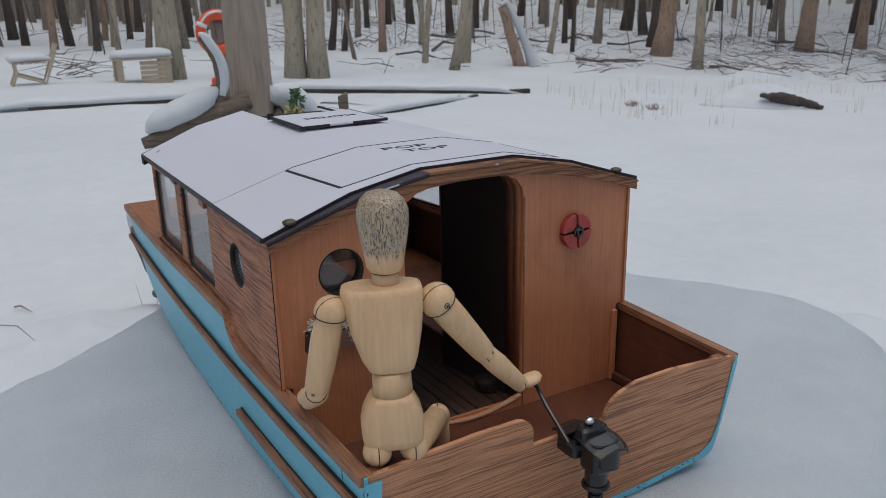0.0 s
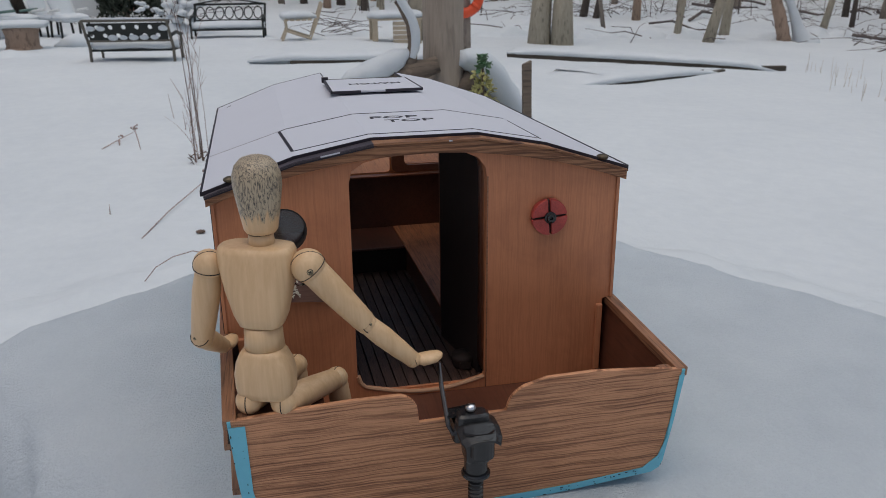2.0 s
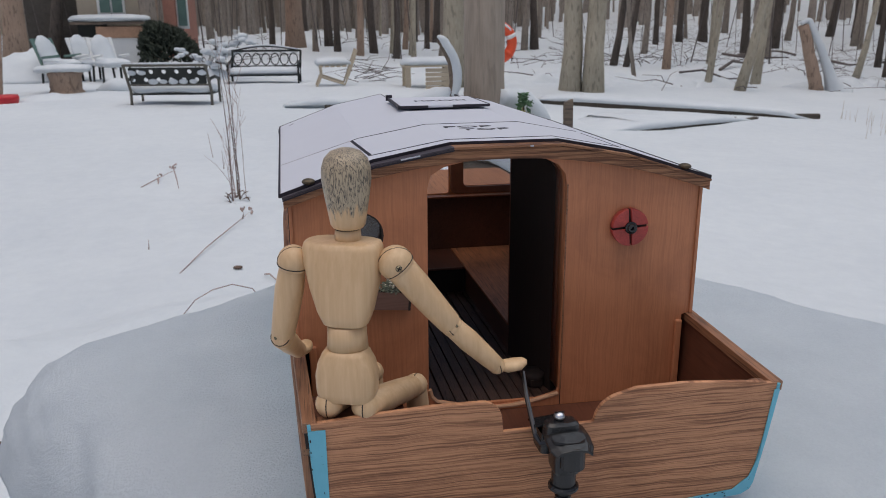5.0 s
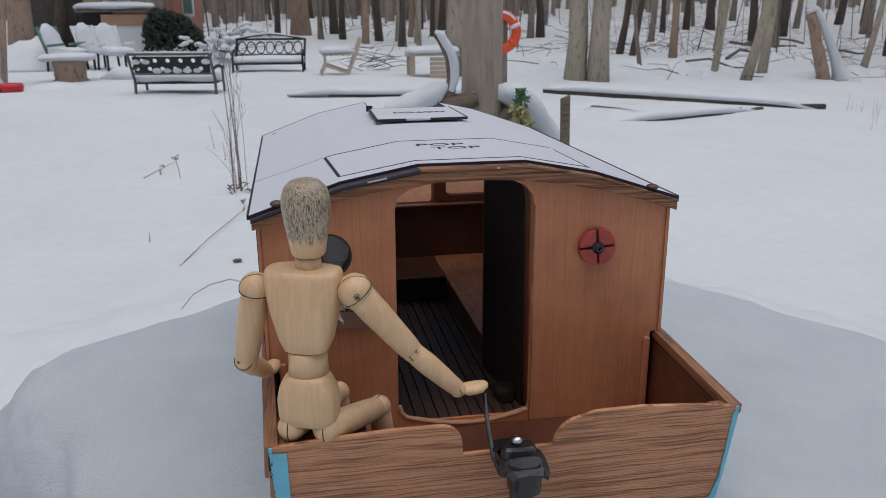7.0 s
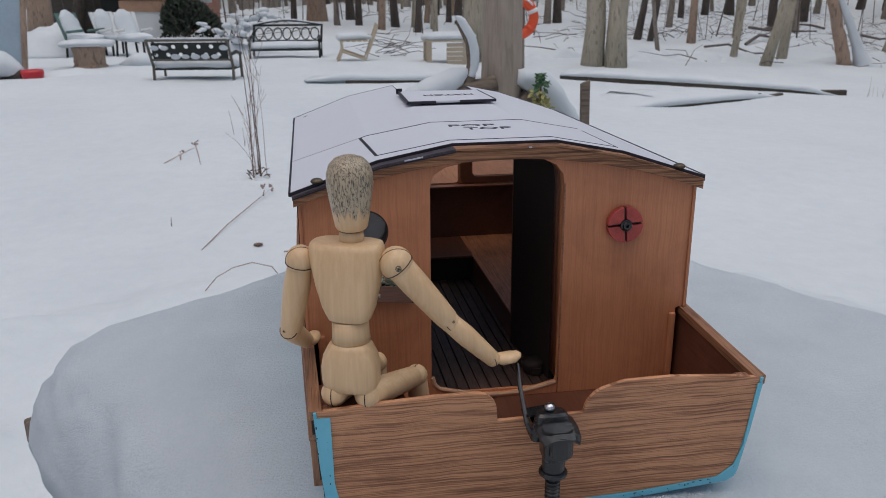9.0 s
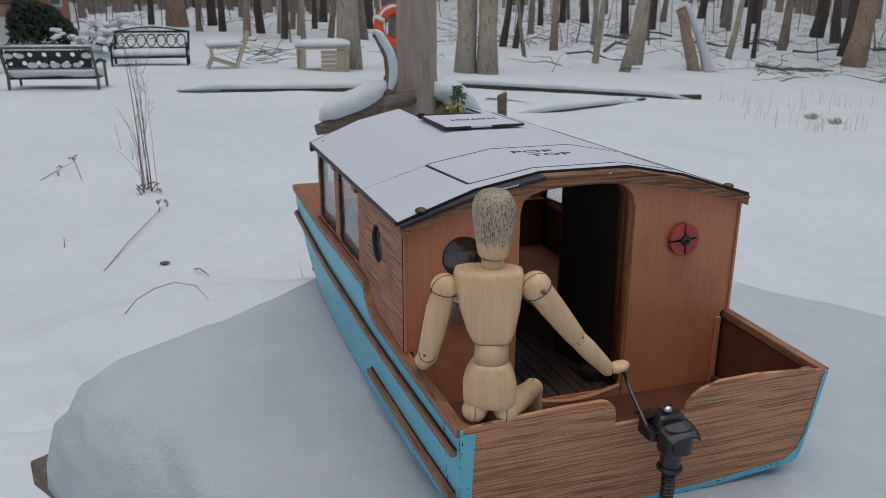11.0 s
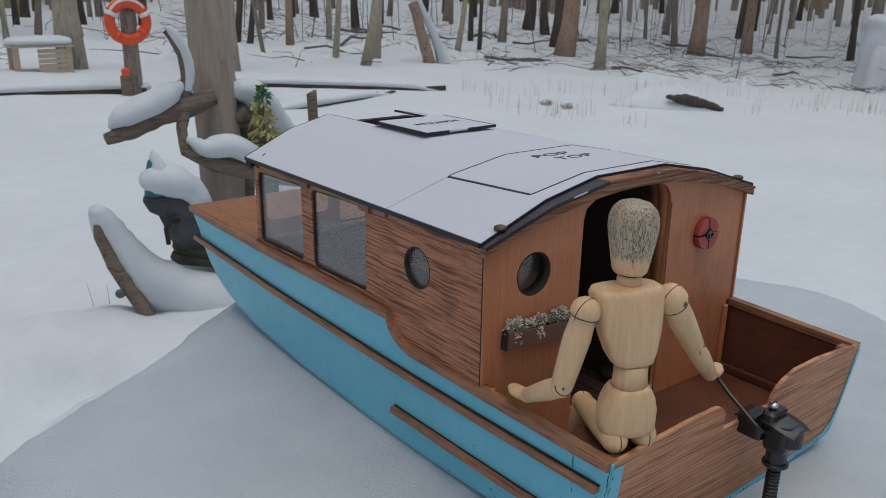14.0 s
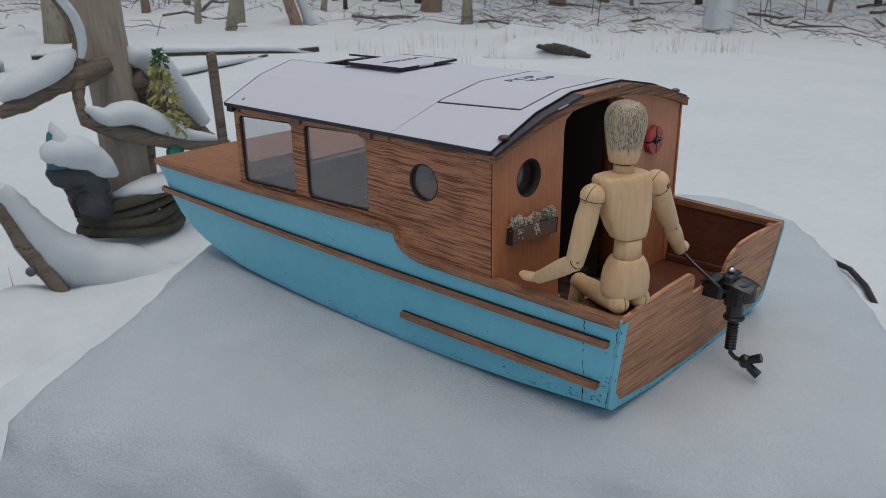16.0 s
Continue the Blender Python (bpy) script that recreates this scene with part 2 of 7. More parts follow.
M_pane = thin_pane("clear_pane", 0.10, (0.93, 0.93, 0.94))
M_port = thin_pane("porthole_pane", 0.10, (0.75, 0.75, 0.77))
M_front_pane = thin_pane("front_pane", 0.02, (0.97, 0.97, 0.98))
M_port_dark = thin_pane("dark_porthole_pane", 0.03, (0.88, 0.89, 0.91))
M_edge = wood("dark_board_and_shadow_line", (0.10, 0.085, 0.065), (0.035, 0.028, 0.022), 0, 60, 0.85, 0.5, 0.5, 0.003, 0.06)

# blue paint with chips and dark specks along the wood below
m, t, b = nodes_of("scuffed_blue_paint")
v = coords(t)
tone = mix(t, 0.5, ramp(t, noise_tex(t, v, 9, 3), [(0.3, (0.135, 0.455, 0.59)), (0.7, (0.165, 0.52, 0.66))]), ramp(t, noise_tex(t, v, 90, 4), [(0.3, (0.135, 0.455, 0.59)), (0.7, (0.17, 0.53, 0.67))]))
chips = ramp(t, noise_tex(t, coords(t, (1, 0.5, 1)), 330, 3, 0.7), [(0.665, (0, 0, 0)), (0.69, (1, 1, 1))])
where = ramp(t, noise_tex(t, v, 24, 3, 0.6), [(0.50, (0, 0, 0)), (0.66, (1, 1, 1))])
link(t, mix(t, mix(t, 1.0, chips, where, "MULTIPLY"), tone, (0.05, 0.06, 0.06)), b.inputs["Base Color"])
b.inputs["Roughness"].default_value = 0.42
bump(t, b, noise_tex(t, coords(t, (1, 0.08, 1)), 700, 4), 0.25, 0.0003)
M_blue = m

# ---- mesh helpers ----


def part(name, bm, material, parent=None, label="", smooth=False, bevel=0.0):
    """Links a bmesh, given in world coordinates, as one mesh object under its thing."""
    bmesh.ops.recalc_face_normals(bm, faces=bm.faces[:])
    me = bpy.data.meshes.new(name)
    bm.to_mesh(me)
    bm.free()
    me.materials.append(material)
    if smooth:
        me.shade_smooth()
    ob = new(name, me)
    if parent is not None:
        ob.parent = parent
        w = Matrix.Identity(4)
        p = parent
        while p is not None:
            w = (p.matrix_basis if p.parent is None else Matrix.Identity(4)) @ w
            p = p.parent
        ob.matrix_parent_inverse = w.inverted() if parent.parent is None else Matrix.Identity(4)
    if bevel:
        md = ob.modifiers.new("edge", "BEVEL")
        md.width, md.segments, md.limit_method, md.angle_limit = bevel, 2, "ANGLE", radians(40)
    if label:
        tagged(ob, label)
    return ob


def thing(name, at, label, category, group="", kind=""):
    ob = new(name)
    ob.empty_display_size = 0.05
    ob.matrix_basis = Matrix.Translation(at)
    return tagged(ob, label, category, group, kind)


def box(bm, lo, hi, m=None):
    r = bmesh.ops.create_cube(bm, size=1.0)["verts"]
    for v in r:
        v.co = Vector(((lo[i] if v.co[i] < 0 else hi[i]) for i in range(3)))
    if m is not None:
        bmesh.ops.transform(bm, matrix=m, verts=r)
    return bm


def block(lo, hi, m=None):
    return box(bmesh.new(), lo, hi, m)


def rings(bm, loops, caps=True, closed=False):
    vs = [[bm.verts.new(p) for p in lp] for lp in loops]
    n = len(vs[0])
    pairs = list(zip(vs, vs[1:])) + ([(vs[-1], vs[0])] if closed else [])
    for a, c in pairs:
        for i in range(n):
            bm.faces.new((a[i], a[(i + 1) % n], c[(i + 1) % n], c[i]))
    if caps and not closed:
        bm.faces.new(vs[0][::-1])
        bm.faces.new(vs[-1])
    return bm


def tube(bm, pts, radii, n=8, flat=1.0):
    """A round limb through points; flat squeezes it across."""
    pts = [Vector(p) for p in pts]
    if not isinstance(radii, (list, tuple)):
        radii = [radii] * len(pts)
    loops, side = [], None
    for i, p in enumerate(pts):
        d = (pts[min(i + 1, len(pts) - 1)] - pts[max(i - 1, 0)]).normalized()
        if side is None:
            side = d.cross(Vector((0, 0, 1)) if abs(d.z) < 0.9 else Vector((1, 0, 0))).normalized()
        side = (side - d * side.dot(d)).normalized()
        up = d.cross(side)
        loops.append([p + (side * math.cos(2 * math.pi * k / n) + up * flat * math.sin(2 * math.pi * k / n)) * radii[i] for k in range(n)])
    return rings(bm, loops)


def lathe(bm, profile, m=None, n=24, sx=1.0, sy=1.0):
    loops = [[Vector((r * sx * math.cos(2 * math.pi * k / n), r * sy * math.sin(2 * math.pi * k / n), z)) for k in range(n)] for r, z in profile]
    if m is not None:
        loops = [[m @ p for p in lp] for lp in loops]
    return rings(bm, loops)


def ball(bm, c, r, seg=14, scale=(1, 1, 1)):
    bmesh.ops.create_uvsphere(bm, u_segments=seg, v_segments=max(6, seg // 2 + 2), radius=1.0,
                              matrix=Matrix.Translation(c) @ Matrix.Diagonal((r * scale[0], r * scale[1], r * scale[2], 1)))
    return bm


def plate(outline, holes, thick, m):
    """A flat board with openings cut through it: outline and holes in its own plane, then placed by m."""
    cu = bpy.data.curves.new("plate", "CURVE")
    cu.dimensions, cu.fill_mode, cu.extrude = "2D", "BOTH", thick / 2
    for lp in (outline, *holes):
        s = cu.splines.new("POLY")
        s.points.add(len(lp) - 1)
        for p, q in zip(s.points, lp):
            p.co = (q[0], q[1], 0, 1)
        s.use_cyclic_u = True
    ob = bpy.data.objects.new("plate", cu)
    me = ob.to_mesh()
    bm = bmesh.new()
    bm.from_mesh(me)
    ob.to_mesh_clear()
    bpy.data.objects.remove(ob)
    bpy.data.curves.remove(cu)
    bmesh.ops.remove_doubles(bm, verts=bm.verts[:], dist=1e-6)
    bmesh.ops.transform(bm, matrix=m, verts=bm.verts[:])
    return bm


def circle(cx, cy, r, n=28):
    return [(cx + r * math.cos(2 * math.pi * k / n), cy + r * math.sin(2 * math.pi * k / n)) for k in range(n)]


def rounded(x0, y0, x1, y1, r, n=5):
    out = []
    for cx, cy, a in ((x1 - r, y1 - r, 0), (x0 + r, y1 - r, 90), (x0 + r, y0 + r, 180), (x1 - r, y0 + r, 270)):
        out += [(cx + r * math.cos(radians(a + 90 * k / n)), cy + r * math.sin(radians(a + 90 * k / n))) for k in range(n + 1)]
    return out


def smoothstep(a, b, x):
    u = min(1, max(0, (x - a) / (b - a)))
    return u * u * (3 - 2 * u)


def lerp_table(tab, x):
    for (x0, v0), (x1, v1) in zip(tab, tab[1:]):
        if x <= x1:
            return v0 + (v1 - v0) * max(0, (x - x0) / (x1 - x0))
    return tab[-1][1]


def n3(x, y, z=0.0):
    return noise.noise(Vector((x, y, z)))


XZ = Matrix(((1, 0, 0, 0), (0, 0, 1, 0), (0, 1, 0, 0), (0, 0, 0, 1)))   # plane (u, v) -> x = u, z = v
YZ = Matrix(((0, 0, 1, 0), (1, 0, 0, 0), (0, 1, 0, 0), (0, 0, 0, 1)))   # plane (u, v) -> y = u, z = v

# ---- ground: one snow sheet ----


FOOTPRINTS = ((-0.145, 1.75, 0.085, 0.10), (-0.27, 1.70, 0.08, 0.085), (-0.32, 1.59, 0.075, 0.085), (-0.42, 1.61, 0.08, 0.08), (-0.55, 1.66, 0.08, 0.06), (-0.72, 1.45, 0.08, 0.06), (-0.44, 1.48, 0.07, 0.06))


def ground_z(x, y):
    z = -0.78 - 0.045 * max(0, x - 1.0) - 0.02 * max(0, x - 9)
    near = 1 - smoothstep(1.85, 2.3, math.hypot((x + 0.1) * 0.9, y - 0.2) + 0.12 * n3(x * 1.3, y * 1.3, 9))
    z += (0.13 + 0.05 * n3(x * 3.2, y * 3.2, 6) + 0.03 * n3(x * 7, y * 7, 8)) * near
    for fx, fy, fr, deep in FOOTPRINTS:
        z -= deep * math.exp(-(((x - fx) * 0.8 + (y - fy) * 0.3) ** 2 + (y - fy) ** 2) / (fr * fr))
    r = math.hypot(x - 1, y)
    hill = 0.12 + 0.88 * smoothstep(0.10, 0.52, math.atan2(x - 1, y) if y > 0 else (1.0 if x > 1 else 0.0))
    z += hill * (0.05 * max(0, r - 17) + (0.0018 * max(0, r - 22) ** 2 if r < 60 else 0.0018 * 38 ** 2 + 0.02 * (r - 60)))
    z += 0.035 * n3(x * 0.5, y * 0.5) + 0.012 * n3(x * 2.1, y * 2.1, 3) + (0.25 * n3(x * 0.16, y * 0.16, 7) if r > 14 else 0) * smoothstep(14, 20, r)
    return z


def axis_steps(lo, hi, c, n):
    k = 5.6
    s = [math.sinh(k * (2 * i / n - 1)) / math.sinh(k) for i in range(n + 1)]
    return [c + (v * (hi - c) if v > 0 else -v * (lo - c)) for v in s]


gx, gy = axis_steps(-150, 150, 0.3, 320), axis_steps(-150, 150, 1.9, 320)
gv = [(x, y, ground_z(x, y)) for y in gy for x in gx]
gf = [(j * 321 + i, j * 321 + i + 1, (j + 1) * 321 + i + 1, (j + 1) * 321 + i) for j in range(320) for i in range(320)]
gm = bpy.data.meshes.new("ground")
gm.from_pydata(gv, [], gf)
gm.materials.append(M_snow_far)
gm.shade_smooth()
ground = tagged(new("ground", gm), "snow-covered ground and frozen pond", "ground", kind="structure")

# ---- snow-laden square table, turned to the boat ----
TC = (0.0633, 0.308)
TU, TV = Vector((0.84, 0.5426, 0)), Vector((-0.5426, 0.84, 0))
TM = Matrix(((TU.x, TV.x, 0, TC[0]), (TU.y, TV.y, 0, TC[1]), (0, 0, 1, 0), (0, 0, 0, 1)))
table = thing("garden_table", (TC[0], TC[1], -0.66), "weathered wooden garden table under deep snow", "table")
for k in range(6):
    v0 = -0.484 + 0.1617 * k
    part("tabletop_board", block((-0.410, v0, -0.285), (0.484, v0 + 0.1575, -0.250), TM), M_drift, table, bevel=0.004)
for sx in (-1, 1):
    part("apron", block((sx * 0.37 - 0.02, -0.37, -0.36), (sx * 0.37 + 0.02, 0.37, -0.2855), TM), M_drift, table)
    for sy in (-1, 1):
        part("leg", block((sx * 0.37 - 0.035, sy * 0.33 - 0.035, -0.80), (sx * 0.37 + 0.035, sy * 0.33 + 0.035, -0.3605), TM), M_drift, table, bevel=0.006)

MOUND_E = 6.5


def mound_edge(a):
    """How far the snow reaches from the table's middle in the direction a of the table's own axes."""
    c, s = abs(math.cos(a)), abs(math.sin(a))
    return 0.480 * (c ** MOUND_E + s ** MOUND_E) ** (-1 / MOUND_E) + 0.008 * n3(math.cos(a) * 3, math.sin(a) * 3, 5)


NR, NA = 80, 220
mv, mf = [], []
for j in range(NR + 1):
    s = (j / NR) ** 0.7
    drop = 0.150 * (1 - (1 - s ** 13.0) ** 0.60)
    for k in range(NA):
        a = 2 * math.pi * k / NA
        R = mound_edge(a) * s
        p = TM @ Vector((R * math.cos(a) * (0.905 if math.cos(a) < 0 else 1.0), R * math.sin(a) * (1 + 0.06 * smoothstep(0.16, 0.38, -R * math.cos(a)) if math.sin(a) > 0 else 1.0), 0))
        off = math.hypot(max(0, abs(p.x) - 0.13), max(0, abs(p.y - 0.35) - 0.33))
        drop_here = min(0.1495, drop + (0.020 if p.x < 0 else 0.020 - 0.010 * smoothstep(0.0, 0.25, p.x)) * smoothstep(0.0, 0.34, off))
        side = smoothstep(0.80, 0.97, s)
        rough = 0.005 * n3(p.x * 9, p.y * 9) * smoothstep(0.4, 0.8, s)
        crust = side * (0.009 * n3(p.x * 28, p.y * 28, drop * 30) + 0.005 * n3(p.x * 75, p.y * 75, drop * 70))
        d = (p - Vector((*TC, 0))).normalized() if R > 1e-6 else Vector()
        p += d * crust
        mv.append((p.x, p.y, -0.1015 - drop_here + rough + crust * 0.5))
for j in range(NR):
    for k in range(NA):
        p, q = j * NA, (j + 1) * NA
        mf.append((p + k, q + k, q + (k + 1) % NA, p + (k + 1) % NA))
mf.append(tuple(NR * NA + k for k in range(NA))[::-1])
mm = bpy.data.meshes.new("snow_mound")
mm.from_pydata(mv, [], mf)
mm.materials.append(M_mound)
mm.shade_smooth()
tagged(new("snow_mound", mm), "deep rounded cap of snow lying on the table", "snow", kind="stuff")

# ---- the model boat ----
RAKE, RAKE_END = 0.13, 0.09   # the transom leans in towards the keel
SKEW = Matrix(((1, -0.03, 0, 0), (0, 1, 0, 0), (0, 0, 1, 0), (0, 0, 0, 1)))
boat = thing("model_boat", (0, 0.33, -0.10), "blue and brown plywood model cabin boat resting on snow", "model boat")


def bpart(name, bm, material, parent=boat, label="", smooth=False, bevel=0.0):
    for v in bm.verts:
        if v.co.y < RAKE_END and v.co.z < 0:
            v.co.y += -RAKE * v.co.z * (1 - max(0.0, v.co.y) / RAKE_END)
    bmesh.ops.transform(bm, matrix=SKEW, verts=bm.verts[:])
    return part(name, bm, material, parent, label, smooth, bevel)


def rpart(name, bm, material, parent=boat, label="", smooth=False, bevel=0.0):
    """A part of the roof, which droops and narrows a little towards the bow."""
    for v in bm.verts:
        v.co.z -= 0.0102 * (v.co.y - 0.14)
        v.co.x *= 1 - 0.066 * max(0.0, v.co.y - 0.14)
    return bpart(name, bm, material, parent, label, smooth, bevel)


HALF = [(0, 0.1600), (0.13, 0.1635), (0.25, 0.1650), (0.45, 0.1640), (0.60, 0.1590), (0.71, 0.1555)]
KEEL = [(0, -0.103), (0.1, -0.110), (0.2, -0.1145), (0.3, -0.1150), (0.45, -0.1120), (0.54, -0.108), (0.60, -0.099), (0.645, -0.085), (0.675, -0.066), (0.695, -0.042), (0.706, -0.018), (0.711, -0.006)]


def half_w(y):
    return lerp_table(HALF, y)


def sheer(y):
    u = min(1, max(0, (y - 0.205) / 0.042))
    return 0.003 * smoothstep(0, 0.2, y) + 0.023 * (1 - math.sqrt(1 - u * u)) - 0.009 * smoothstep(0.25, 0.70, y)


def hull_line(y, inset):
    """Half the hull's outline at a station, from the port gunwale round the bottom to starboard."""
    w, zb, zs = half_w(y) - inset, lerp_table(KEEL, y) + inset, sheer(y)
    lift = 0.013 * min(1, (zs - zb) / 0.09)
    wc = w - 0.0055
    side = [(w, zs), (w - 0.0024, zs - (zs - zb - lift) * 0.5), (wc, zb + lift + 0.008), (wc - 0.002, zb + lift + 0.002), (wc - 0.008, zb + lift - 0.002), (w * 0.5, zb + 0.004), (w * 0.2, zb + 0.001)]
    return [(-x, z) for x, z in side] + [(x, z) for x, z in side[::-1]]


ST = [0.004, 0.05, 0.10, 0.15, 0.19, 0.205, 0.214, 0.222, 0.229, 0.235, 0.2395, 0.243, 0.2455, 0.2467, 0.2472, 0.252, 0.30, 0.36, 0.42, 0.48, 0.54, 0.58, 0.62, 0.65, 0.675, 0.692, 0.704, 0.711]


def shell(inset, thick, y0, y1, drop=0.0):
    loops = []
    for y in [y0] + [s for s in ST if y0 < s < y1] + [y1]:
        o, i = hull_line(y, inset), hull_line(y, inset + thick)
        o = [(x, z - drop if k in (0, len(o) - 1) else z) for k, (x, z) in enumerate(o)]
        i = [(x, z - drop if k in (0, len(i) - 1) else z) for k, (x, z) in enumerate(i)]
        loops.append([(x, y, z) for x, z in o] + [(x, y, z) for x, z in i[::-1]])
    return rings(bmesh.new(), loops)


bpart("hull_skin", shell(0, 0.0022, 0.0001, 0.711), M_blue, label="sky blue painted plywood hull with scuffed edges")
bpart("hull_lining", shell(0.0023, 0.0020, 0.0045, 0.700), M_lining, label="reddish brown inner hull lining")
bpart("bow_plate", plate(hull_line(0.708, 0.0023), [], 0.003, Matrix.Translation((0, 0.7095, 0)) @ XZ), M_blue)
bpart("foredeck", plate([(-half_w(0.519) + 0.004, 0.519), (half_w(0.519) - 0.004, 0.519), (half_w(0.7) - 0.002, 0.712), (-half_w(0.7) + 0.002, 0.712)], [], 0.003,
                        Matrix(((1, 0, 0, 0), (0, 1, 0, 0), (0, -0.012, 1, 0.0255), (0, 0, 0, 1)))), M_foredeck, label="varnished plywood foredeck")


def strip(y0, y1, zf, x_out, wide, high, side):
    loops = []
    ys = [y0] + [s for s in ST if y0 < s < y1] + [y1]
    for y in ys:
        x, z = side * x_out(y), zf(y)
        loops.append([(x, y, z), (x + side * wide, y, z), (x + side * wide, y, z + high), (x, y, z + high)])
    return rings(bmesh.new(), loops)


for side in (-1, 1):
    bpart("gunwale", strip(0.0015, 0.712, lambda y: sheer(y) - 0.0065, lambda y: half_w(y) - 0.0040, 0.0068, 0.0075, side), M_strip, label="thin wooden gunwale strip", bevel=0.0006)
    bpart("inner_gunwale", strip(0.001, 0.205, lambda y: sheer(y) - 0.006, lambda y: half_w(y) - 0.0062, 0.0024, 0.0072, side), M_strip, bevel=0.0005)
    bpart("rub_rail", strip(0.007, 0.700, lambda y: -0.027 + 0.003 * y, lambda y: half_w(y) - 0.0010, 0.0048, 0.0058, side), M_strip, label="thin wooden rub rail", bevel=0.0006)
    bpart("lower_rail", strip(0.011, 0.243, lambda y: -0.0690, lambda y: half_w(y) - 0.0045, 0.0068, 0.0058, side), M_strip, label="short wooden lower rail", bevel=0.0006)

for side in (-1, 1):
    # Near-black strips stand in for the gap shadows along rails and gunwale.
    bpart("rail_shadow_line", strip(0.007, 0.700, lambda y: -0.0214 + 0.003 * y, lambda y: half_w(y) - 0.0012, 0.0022, 0.0011, side), M_char_shadow)
    bpart("rail_shadow_line", strip(0.011, 0.243, lambda y: -0.0634, lambda y: half_w(y) - 0.0045, 0.0022, 0.0009, side), M_char_shadow)
    bpart("gunwale_shadow_line", strip(0.003, 0.204, lambda y: sheer(y) - 0.0076, lambda y: half_w(y) - 0.0004, 0.0014, 0.0009, side), M_char_shadow)
    jag = random.Random(40 + side)
    for name, y0, lo, hi, wide in (("paint_crack", 0.0300, -0.0890, -0.0065, 0.00042), ("corner_crack", 0.0016, -0.0880, -0.0060, 0.00030)):
        pts, rad = [], []
        for k in range(34):
            z = lo + (hi - lo) * k / 33
            w = half_w(y0) - 0.0053 * min(1, -z / 0.085)
            pts.append((side * (w + 0.0001), y0 + 0.0060 * (k / 33 - 0.5) * (name == "paint_crack") + jag.uniform(-0.0006, 0.0006), z))
            rad.append(wide * jag.uniform(0.25, 1.5))
        bpart(name, tube(bmesh.new(), pts, rad, 6), M_char_shadow, label="jagged dark crack in the blue paint")

# flecks where the paint has come off along the hull's lower edges
rng = random.Random(15)
flecks = bmesh.new()
for k in range(170):
    y = 0.008 + 0.66 * rng.random() ** 1.7
    for_side = rng.choice((-1, -1, 1))
    zb = lerp_table(KEEL, y) + 0.013
    low = rng.random() < 0.75
    z = zb + 0.006 + (rng.expovariate(1) * 0.003 if low else rng.uniform(0, 0.07))
    if z > -0.030:
        continue
    w = half_w(y) - 0.0054 * min(1, max(0.0, -z / 0.09)) + 0.0001
    a = rng.uniform(0.0002, 0.0006)
    ball(flecks, (for_side * w, y, z), a, 6, (0.5, rng.uniform(1, 2.6), rng.uniform(0.5, 1.2)))
for k in range(150):
    y, z = 0.004 + 0.11 * rng.random() ** 1.6, rng.uniform(-0.088, -0.034)
    w = half_w(y) - 0.0054 * min(1, max(0.0, -z / 0.09)) + 0.0001
    ball(flecks, (rng.choice((-1, -1, 1)) * w, y, z), rng.uniform(0.00015, 0.00034), 6, (0.5, rng.uniform(2.5, 5.5), 0.6))
for k in range(60):
    x = rng.uniform(-0.145, 0.148)
    zb = -0.0975 + 0.011 * (x / 0.14) ** 2
    ball(flecks, (x, -0.0012, zb - rng.uniform(0.0005, 0.005)), rng.uniform(0.0003, 0.0007), 6, (rng.uniform(1, 2.5), 0.5, 0.7))
for k in range(9):
    ball(flecks, (rng.choice((-0.1510, -0.1588, -0.1588, 0.1585)) + rng.uniform(-0.001, 0.001), -0.0012, rng.uniform(-0.085, -0.006)), rng.uniform(0.0003, 0.0008), 6, (0.8, 0.5, rng.uniform(1, 2.5)))
tagged(bpart("paint_chips", flecks, M_char_shadow), "dark flecks where blue paint has chipped off", kind="stuff")

# transom with its notch and blue edge
def arc(cx, cz, r, a0, a1, n=6):
    return [(cx + r * math.cos(radians(a0 + (a1 - a0) * k / n)), cz + r * math.sin(radians(a0 + (a1 - a0) * k / n))) for k in range(n + 1)]


bottom = [(x, z) for x, z in hull_line(0.0, 0)[1:-1]]
inner_bottom = [(x, z) for x, z in hull_line(0.0, 0.0024)[1:-1]]
notch = [(-0.1576, 0.0005), (-0.12, 0.0035), (-0.08, 0.0055), (-0.058, 0.0055), *arc(-0.0495, -0.009, 0.0145, 90, 0, 6), (-0.034, -0.0185),
         (0.027, -0.0175), *arc(0.0475, -0.0165, 0.0195, 178, 100, 7), (0.056, 0.0062), (0.09, 0.0068), (0.13, 0.004), (0.1576, 0.0005)]
transom = bpart("transom", plate(notch + inner_bottom[::-1], [], 0.0035, Matrix.Translation((0, 0.0018, 0)) @ XZ), M_transom, label="plywood transom with notched top and open grain", bevel=0.0004)
edge_in = [(-0.1488, -0.004), (-0.1482, -0.060), (-0.1455, -0.075), (-0.136, -0.0862), (-0.08, -0.0935), (0, -0.0975), (0.08, -0.0935), (0.139, -0.0870), (0.150, -0.077), (0.1545, -0.060), (0.156, -0.004)]
blue_out = [(-0.1597, -0.004)] + bottom + [(0.1597, -0.004)]
bpart("transom_edge", plate(blue_out + edge_in[::-1], [], 0.0008, Matrix.Translation((0, -0.0006, 0)) @ XZ), M_blue, label="blue painted transom border")

# cockpit
M_raw = wood("raw_ply_edge", (0.60, 0.36, 0.22), (0.40, 0.215, 0.12), 0, 900, 0.7, 0.5, 0.4, 0.0005, 0.06, 0.3)


